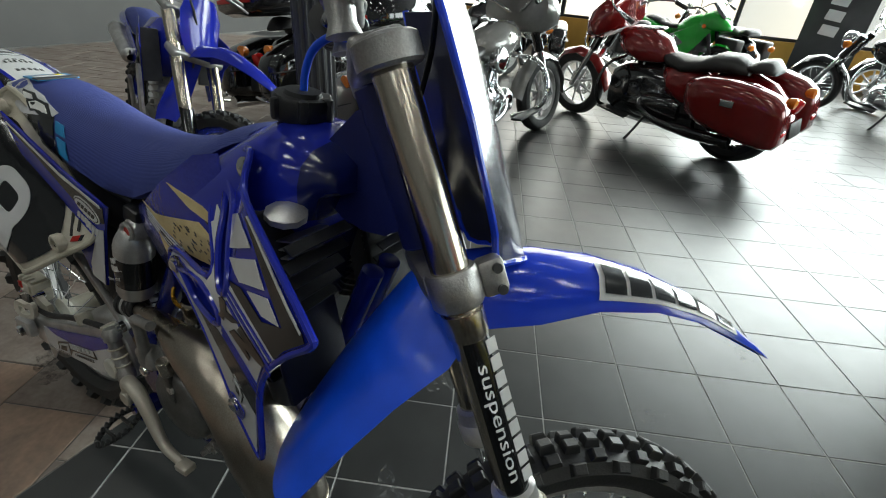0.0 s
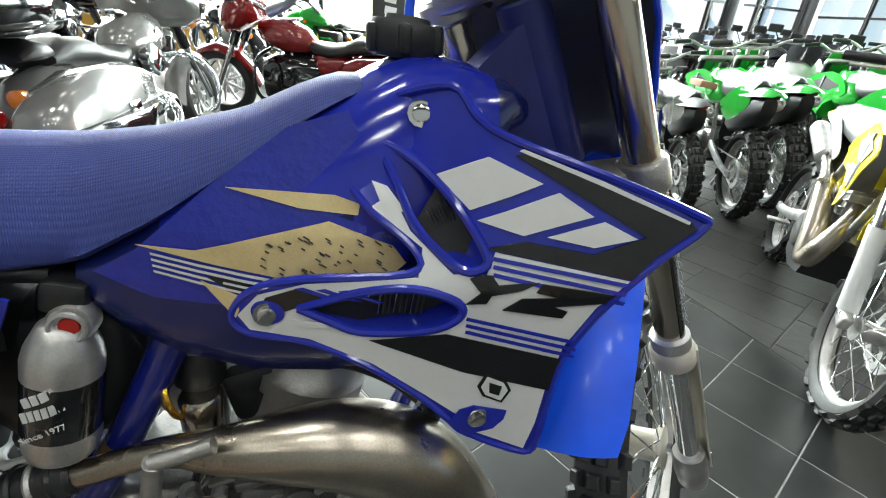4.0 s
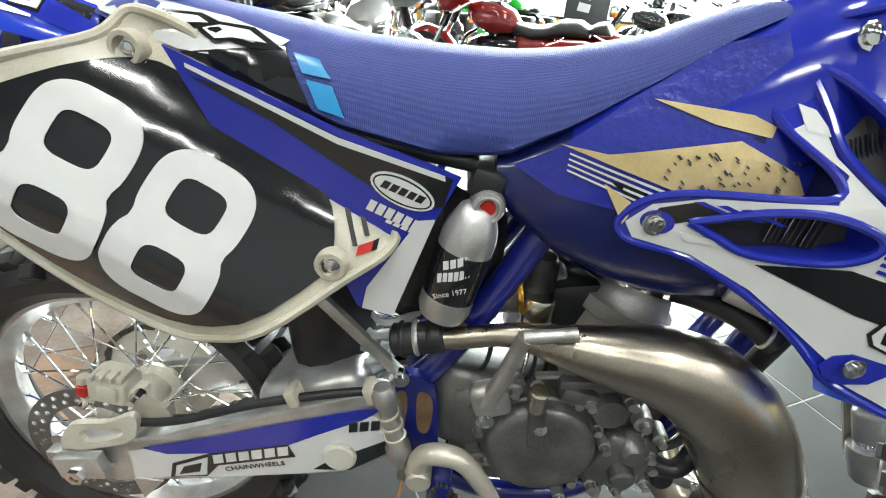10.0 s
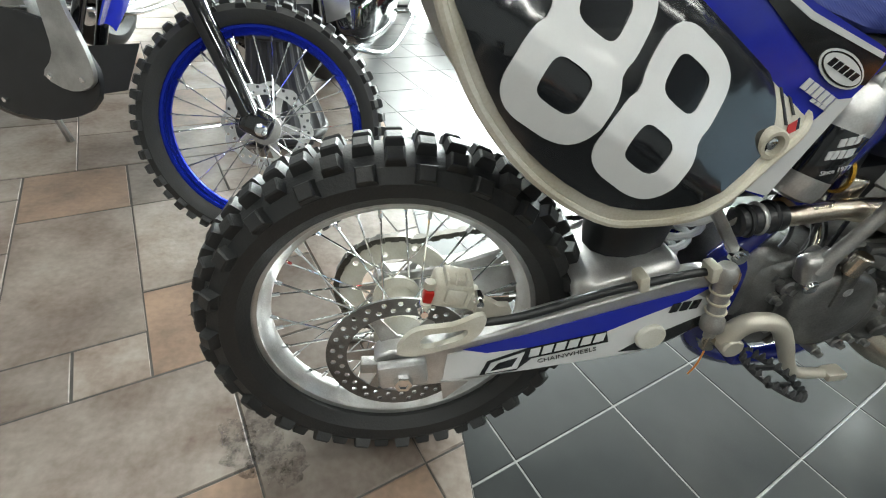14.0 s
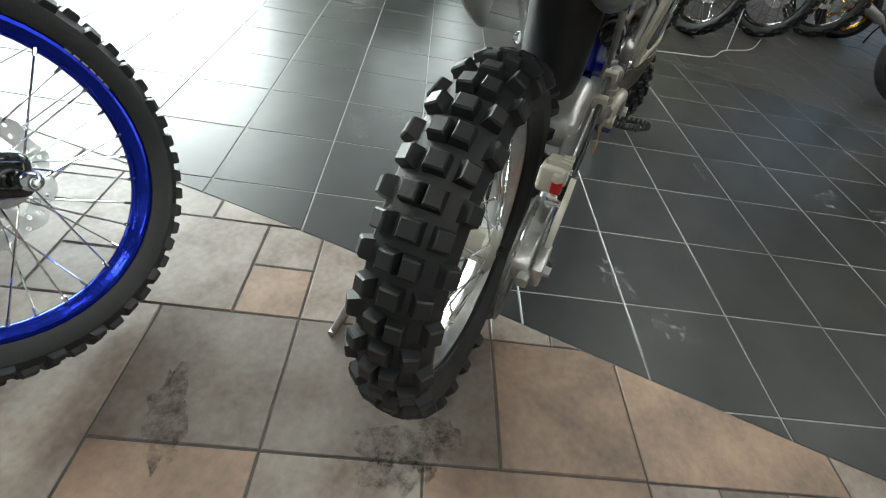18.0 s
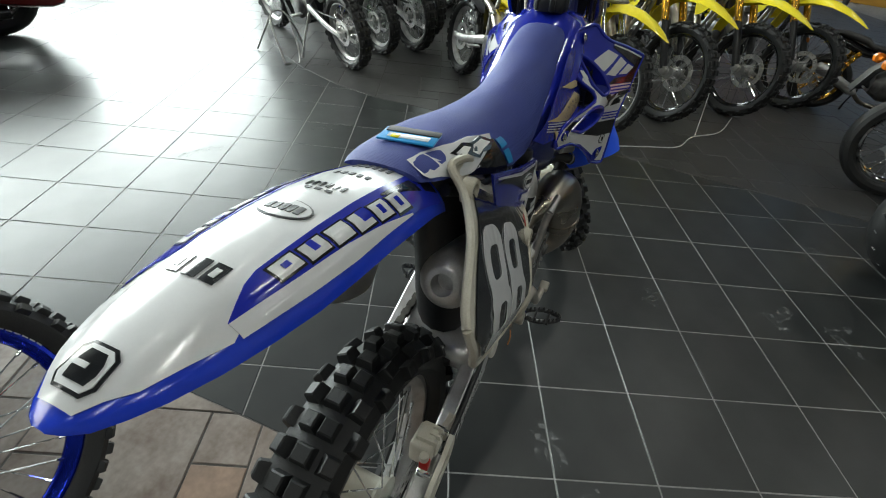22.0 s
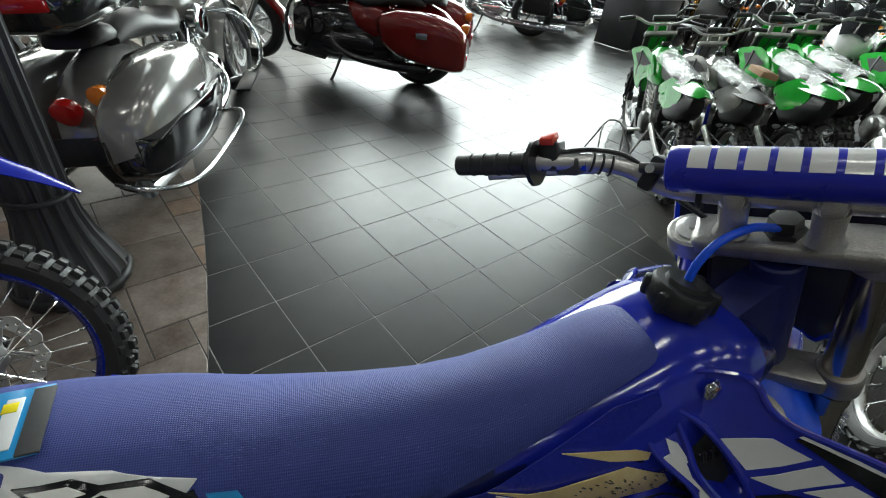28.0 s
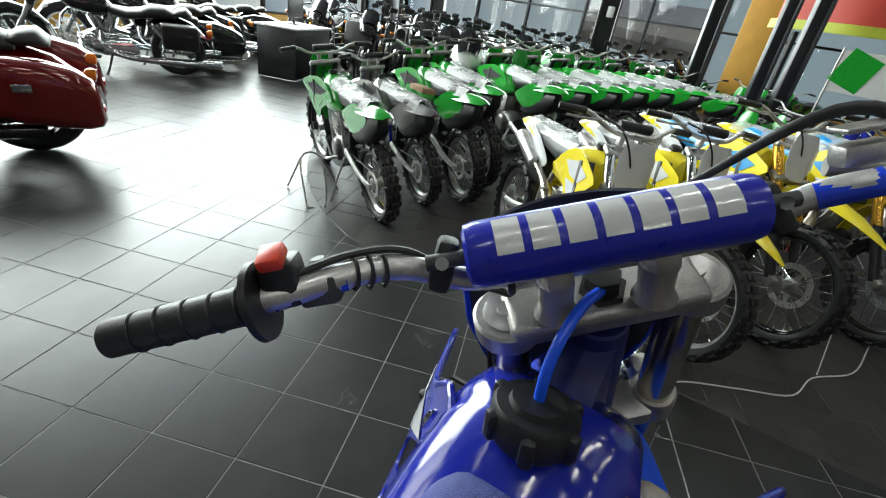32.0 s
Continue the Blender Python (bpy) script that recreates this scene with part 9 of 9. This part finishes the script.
# ---------------------------------------------------------------- the other bikes: places
mx_bike("dirt_bike", "blue dirt bike with blue rims and bronze forks", "blue dirt bikes", Matrix.Translation((0, 0, 0.02)) @ at(-1.712, 1.298, -22.0, 9.3, 1.0), BLUE, BLUE, BLUE, SEATM, BLUERIM, BRONZE, rows=46, single=True, badge=WHITE, pipe=False, steer=29, lift=0.075, split=0.60)

# pillar behind the second blue bike
pillar = thing("pillar_1", "dark fluted round pillar with a flared base", "pillar", kind="structure", m=pose(-0.452, 1.60, 0))
rings = []
for z, r in ((0.0, 0.19), (0.05, 0.19), (0.09, 0.182), (0.16, 0.155), (0.24, 0.125), (0.33, 0.104), (0.42, 0.096), (6.4, 0.095)):
    rings.append([((r + (0.007 if k % 4 < 2 else -0.005)) * math.cos(2 * math.pi * k / 64), (r + (0.007 if k % 4 < 2 else -0.005)) * math.sin(2 * math.pi * k / 64), z) for k in range(64)])
part("shaft", loft(rings), COLM, pillar, smooth=30)
part("base_ring", ring_torus((0, 0, 0.035), (0, 0, 1), 0.188, 0.022, 48, 10), BLACKP, pillar)
part("collar", ring_torus((0, 0, 0.42), (0, 0, 1), 0.103, 0.012, 48, 8), BLACKP, pillar)

cruiser("touring_motorcycle", "silver-grey touring bike with big panniers and chrome engine guard", "touring bikes", at(-0.28, 2.38, 78), SILVERP, CHROME, True, True, True)
cruiser("touring_motorcycle", "black touring bike with panniers beside the dark pillar", "touring bikes", at(-1.55, 2.65, 84), BLACKPNT, CHROME, True, True, True)
cruiser("touring_motorcycle", "deep red touring bike with red panniers and black seat", "touring bikes", at(1.68, 4.33, 157), REDP, BLACKPNT, True, False, False, guard_m=BLACKPNT)
dark = cruiser("cruiser_motorcycle", "black cruiser with studded leather bags on its side stand", "dark cruisers", at(4.02, 6.80, 150), BLACKPNT, CHROME, False, False, False, spoked=True)
bag2 = cruiser("touring_motorcycle", "dark touring bike with panniers in a row of cruisers", "dark cruisers", at(4.75, 7.45, 150), BLACKPNT, BLACKPNT, True, False, True)
far_copy(bag2, at(6.45, 8.6, 150))
far_copy(dark, at(5.45, 8.0, 150))
for x, y, h in ((0.2, 7.6, 120), (-1.2, 7.4, 110), (1.6, 8.4, 130), (-1.6, 4.8, 80)):
    far_copy(dark if x > 0 else bag2, at(x, y, h))

green = mx_bike("dirt_bike", "green motocross bike with clear film over its seat", "green dirt bikes", at(2.85, 2.00, 66, 9, 0.88), GREEN, GREEN, GREEN, BLACKP, ALU, BLACKP, True, rows=28)
mx_bike("dirt_bike", "silver-grey small dirt bike wrapped in clear film", "green dirt bikes", at(3.35, 2.03, 66, 8, 0.84), SILVERP, SILVERP, GREY, BLACKP, ALU, CHROME, True, rows=27)
for x, y, h, s in ((3.65, 1.86, 62, 0.95), (4.12, 1.98, 60, 0.97), (4.85, 1.75, 58, 1.0), (5.45, 1.68, 58, 1.0), (6.1, 1.55, 57, 1.0), (6.75, 1.42, 57, 1.0), (7.4, 1.25, 57, 1.0), (8.1, 1.0, 57, 1.0), (8.9, 0.6, 60, 0.9), (9.6, 0.3, 60, 0.85)):
    ob = (copy_thing if x < 4.5 else far_copy)(green, at(x, y, h, 5, s / 0.88))
    ob.scale = (s, s, s)
for x, y, h, s in ((5.3, 2.2, 238, 1.0), (6.0, 2.35, 238, 1.0), (6.8, 2.2, 238, 1.0), (7.6, 2.1, 238, 1.0), (9.6, 2.0, 238, 0.95), (10.4, 1.6, 240, 0.9)):
    ob = far_copy(green, at(x + 0.9, y + 1.4, h, 5, 1))
    ob.scale = (s, s, s)

yel = mx_bike("dirt_bike", "yellow dirt bike with white panels and film on the seat", "yellow dirt bikes", at(3.36, 1.28, 226, 5, 0.92), YELLOW, WHITE, YELLOW, GREY, ALU, CHROME, True, rows=29, badge=WHITE)
copy_thing(yel, at(3.81, 1.04, 228, 5))
yel2 = mx_bike("dirt_bike", "yellow motocross bike with gold forks and black rims", "yellow dirt bikes", at(4.41, 0.77, 228, 5, 1.0), YELLOW, WHITE, YELLOW, SKYBLUE, BLACKPNT, GOLD, True, rows=31, badge=SKYBLUE)
copy_thing(yel2, at(4.94, 0.26, 228, 5))
copy_thing(yel2, at(5.50, -0.20, 228, 5))

road1 = roadster("street_motorcycle", "black street bike with wide tyre and cast wheels", "street bikes", at(2.03, -1.60, -98, 4), BLACKPNT, BLACKP, BLACKPNT, fairing=False)
road2 = roadster("street_motorcycle", "black retro bike with chrome silencer and gold shocks", "street bikes", at(3.10, -1.69, -98, 4), BLACKPNT, BLACKP, CHROME, spoked=True, fairing=False)
copy_thing(road1, at(3.9, -2.4, -98, 4))
copy_thing(road2, at(1.0, -2.6, -98, 4))
small = roadster("small_motorcycle", "small black bike with gold rims", "street bikes", at(4.75, -1.55, -95, 4, 0.72), BLACKPNT, BLACKP, GOLD, fairing=False)
sport = roadster("sport_motorcycle", "green sport bike with pointed nose fairing", "sport bikes", at(0.2, 8.9, -35, 4), GREEN, BLACKP, BLACKPNT, screen=True)
sport_b = roadster("sport_motorcycle", "black sport bike with pointed nose fairing", "sport bikes", at(7.0, 4.6, 215, 4), BLACKPNT, BLACKP, BLACKPNT, screen=True)
sport_w = roadster("sport_motorcycle", "white sport bike with pointed nose fairing", "sport bikes", at(6.4, 3.9, 215, 4), WHITE, BLACKP, BLACKPNT, screen=True)
naked_g = roadster("street_motorcycle", "grey street bike with black cast wheels", "street bikes", at(7.6, 5.1, 215, 4), SILVERP, ALUM, BLACKPNT, fairing=False)
rng = random.Random(11)
kinds = [sport_b, naked_g, road1, sport_b, road2, sport_w, naked_g, road2, road1]
k = 0
for row, (y0, n) in enumerate(((5.2, 9), (6.6, 9), (8.0, 8), (9.2, 7))):
    for i in range(n):
        x = 7.2 + 0.72 * i + 0.3 * row
        if x > 13.6:
            continue
        far_copy(kinds[k % len(kinds)], at(x + rng.uniform(-0.08, 0.08), y0 - 0.18 * i + rng.uniform(-0.06, 0.06), 215 + rng.uniform(-5, 5), 4))
        k += 1
for i in range(6):
    far_copy((green, sport_b, naked_g)[i % 3], at(10.2 + 0.62 * i, 3.7 - 0.2 * i, 225 + rng.uniform(-5, 5), 4))
blue_small = mx_bike("dirt_bike", "small blue and red dirt bike in a far row", "blue dirt bikes", at(8.9, -0.5, 150, 5, 0.75), BLUE, BLUE, BLUE, SEATM, ALU, CHROME, False, rows=25, badge=RED, spokes=20)
for x, y in ((9.6, -0.7), (10.3, -0.9), (8.2, -0.9), (9.0, -1.5), (6.4, -0.6)):
    far_copy(blue_small, at(x, y, 150 + 4 * x, 5))
for x, y in ((11.2, 0.2), (11.8, -0.1), (12.4, -0.5), (6.9, -0.2), (7.6, -0.5)):
    ob = far_copy(green, at(x, y, 150, 5, 1))

# flat carton left on the silver bike's seat
carton = thing("cardboard_box", "small flat brown cardboard box on a wrapped bike seat", "box", m=pose(3.41, 2.20, 0.822, 6, 0, 66))
part("carton_body", box((0, 0, 0), (0.20, 0.11, 0.036), 0.003), CARTONM, carton)
part("carton_flap", box((0, 0, 0.0195), (0.194, 0.052, 0.003), 0.001), CARTONM, carton)

# hanging tag on the yellow bike's fork
tag = thing("price_tag", "white printed card hanging from a yellow bike's bars", "tag", m=pose(2.86, 0.50, 0.93, 78, 8, -72))
part("card", box((0, 0, 0), (0.13, 0.17, 0.002), 0.0008), CARD, tag, smooth=0)
for k in range(9):
    part("printed_line", box((-0.008 * (k % 3), 0.055 - 0.014 * k, 0.002), (0.10 - 0.016 * (k % 3), 0.004, 0.0012)), PRINT, tag, smooth=0)
part("tie", tube([(0, 0.08, 0), (0.005, 0.12, 0.01), (0.0, 0.16, 0.0)], 0.0018, 6, 3), CARD, tag)

# wire stand and a cable on the slate
stand_w = thing("wire_stand", "thin bent wire paddock stand beside a green bike", "stand", m=pose(2.62, 2.48, 0))
part("loop", tube([(-0.06, -0.05, 0.008), (0.06, -0.10, 0.008), (0.14, 0.05, 0.30), (0.02, 0.12, 0.30), (-0.06, -0.05, 0.008)], 0.007, 8, 4), ALUM, stand_w)
part("leg", tube([(0.14, 0.05, 0.30), (0.26, 0.06, 0.15), (0.34, 0.08, 0.008)], 0.007, 8, 3), ALUM, stand_w)
part("leg", tube([(0.02, 0.12, 0.30), (0.06, 0.24, 0.15), (0.08, 0.34, 0.008)], 0.007, 8, 3), ALUM, stand_w)
cable = part("cable", tube([(2.56, 0.02, 0.006), (2.69, -0.07, 0.006), (2.85, -0.30, 0.006), (3.0, -0.51, 0.006), (3.25, -0.60, 0.006), (3.49, -0.79, 0.006), (3.9, -0.9, 0.006)], 0.004, 6, 6), CARD, None)
tagged(cable, "thin white cable lying on the slate paving", "cable")
cable2 = part("cable", tube([(3.3, -0.62, 0.006), (3.52, -0.62, 0.20), (3.72, -0.60, 0.46)], 0.003, 6, 6), CARD, None)
tagged(cable2, "thin white cable hanging from a yellow bike", "cable")


def office_chair(m):
    c = thing("visitor_chair", "black cantilever office chair with armrests", "chair", "visitor chairs", m)
    part("seat", box((0, 0, 0.46), (0.46, 0.48, 0.06), 0.02, (0, -3, 0), 3), LEATHER, c)
    part("backrest", box((-0.24, 0, 0.74), (0.06, 0.46, 0.44), 0.025, (0, -10, 0), 3), LEATHER, c)
    for s in (-1, 1):
        part("frame", tube([(-0.26, s * 0.25, 0.56), (-0.20, s * 0.26, 0.68), (0.12, s * 0.26, 0.66), (0.24, s * 0.26, 0.50), (0.22, s * 0.25, 0.06), (0.16, s * 0.25, 0.015), (-0.24, s * 0.25, 0.015)], 0.012, 10, 4), BLACKP, c)
        part("armrest", box((-0.03, s * 0.26, 0.68), (0.26, 0.05, 0.025), 0.01), BLACKP, c)
    part("rear_bar", rod((-0.24, -0.25, 0.015), (-0.24, 0.25, 0.015), 0.012, 10), BLACKP, c)
    return c


chair = office_chair(pose(6.25, 5.85, 0, 0, 0, 200))
copy_thing(chair, pose(6.75, 6.35, 0, 0, 0, 190))
desk = thing("desk", "dark office desk with a pale top", "desk", m=pose(5.9, 6.75, 0, 0, 0, 25))
part("desktop", box((0, 0, 0.74), (1.3, 0.7, 0.03), 0.008), CARD, desk)
part("front_panel", box((0, -0.30, 0.37), (1.24, 0.02, 0.70), 0.004), COLM, desk)
for s in (-1, 1):
    part("side_panel", box((s * 0.62, 0, 0.37), (0.03, 0.62, 0.72), 0.004), COLM, desk)
part("monitor", box((0.1, 0.05, 1.02), (0.5, 0.03, 0.32), 0.01, (0, 0, 180)), BLACKP, desk)
part("monitor_foot", join(box((0.1, 0.08, 0.81), (0.05, 0.03, 0.14), 0.006), box((0.1, 0.06, 0.762), (0.22, 0.16, 0.012), 0.004)), BLACKP, desk)

# steel columns
for n, (x, y, w) in enumerate(((10.2, 3.22, 0.34), (11.0, 1.55, 0.22), (9.6, 0.42, 0.16), (10.8, 0.05, 0.2), (8.6, 7.2, 0.22), (13.6, 9.6, 0.3))):
    col = thing("column_%d" % (n + 1), "dark grey steel column", "column", kind="structure", m=pose(x, y, 0, 0, 0, 20))
    for s in (-1, 1):
        part("flange", box((0, s * w / 2, 3.2), (w, 0.03, 6.38), 0.004), COLM, col)
    part("web", box((0, 0, 3.2), (0.03, w - 0.04, 6.38), 0.003), COLM, col)
    part("foot_plate", box((0, 0, 0.01), (w + 0.12, w + 0.12, 0.02), 0.004), COLM, col)
    if n == 0:
        part("notice", box((-w / 2 - 0.004, -0.02, 1.75), (0.004, 0.12, 0.18), 0.001), CARD, col)

# banner pillar before the north windows
ban = thing("banner", "dark banner hung on a pillar before the windows", "banner", m=pose(2.85, 10.0, 0, 0, 0, -8))
part("cloth", box((0, 0, 1.75), (0.85, 0.03, 3.4), 0.006), COLM, ban)
part("base", box((0, 0, 0.03), (0.9, 0.4, 0.06), 0.01), BLACKP, ban)
for k in range(5):
    part("maker_block", box((-0.06, -0.02, 1.75 - 0.22 * k), (0.24, 0.006, 0.15), 0.002, (0, 8, 0)), WHITE, ban, smooth=0)

# ochre wall end, red and lime canopy, white and green banner
ow = part("wall_pier", box((13.4, 0.85, 3.2), (0.3, 0.9, 6.36), 0.01), OCHRE, None)
tagged(ow, "ochre painted wall pier beside the windows", "wall", kind="structure")
can = thing("canopy", "red canopy with a lime edge over a service counter", "canopy", m=pose(12.6, -1.6, 0))
rr = [[(0.55 * math.cos(a) * 2.2, 2.3 * math.sin(a), z) for a in np.linspace(math.pi / 2, 3 * math.pi / 2, 25)] for z in (2.15, 3.4)]
part("red_face", sheet(rr, 0.05), SIGNRED, can, "curved red face", 60)
rr = [[(0.6 * math.cos(a) * 2.2, 2.4 * math.sin(a), z) for a in np.linspace(math.pi / 2, 3 * math.pi / 2, 25)] for z in (1.98, 2.14)]
part("lime_edge", sheet(rr, 0.06), SIGNLIME, can, "lime green edge", 60)
part("soffit", box((0.2, 0, 3.44), (1.6, 4.6, 0.06), 0.01), SIGNRED, can)
for s in (-1, 1):
    part("support", rod((0.3, s * 1.9, 0), (0.3, s * 1.9, 2.0), 0.06, 16), COLM, can)
wb = thing("banner", "white and green banner with plain blocks on a frame", "banner", m=pose(9.6, -1.25, 0, 0, 0, -82))
part("cloth", box((0, 0, 1.42), (1.7, 0.012, 0.55), 0.003), CARD, wb, smooth=0)
part("green_field", box((-0.62, -0.010, 1.45), (0.42, 0.006, 0.46), 0.002, (0, 20, 0)), GREEN, wb, smooth=0)
for k in range(4):
    part("maker_block", box((0.0 + 0.22 * k, -0.010, 1.36), (0.16, 0.006, 0.22), 0.002), GREEN, wb, smooth=0)
for s in (-1, 1):
    part("post", rod((s * 0.86, 0, 0), (s * 0.86, 0, 1.72), 0.014, 10), ALUM, wb)

# pavilion tent outside the east windows
tent = thing("pavilion_tent", "white and grey pavilion tent on the forecourt", "tent", m=pose(21.0, 5.3, 0, 0, 0, 20))
bm = bmesh.new()
apex = bm.verts.new((0, 0, 3.9))
c4 = [bm.verts.new(p) for p in ((-2, -2, 2.5), (2, -2, 2.5), (2, 2, 2.5), (-2, 2, 2.5))]
l4 = [bm.verts.new(p) for p in ((-2, -2, 2.2), (2, -2, 2.2), (2, 2, 2.2), (-2, 2, 2.2))]
for k in range(4):
    bm.faces.new((apex, c4[k], c4[(k + 1) % 4]))
    bm.faces.new((c4[k], l4[k], l4[(k + 1) % 4], c4[(k + 1) % 4]))
part("roof", bm, SILVERP, tent, smooth=0)
for a, c in ((-2, -2), (2, -2), (2, 2), (-2, 2)):
    part("pole", rod((a, c, 0), (a, c, 2.3), 0.03, 10), ALUM, tent)
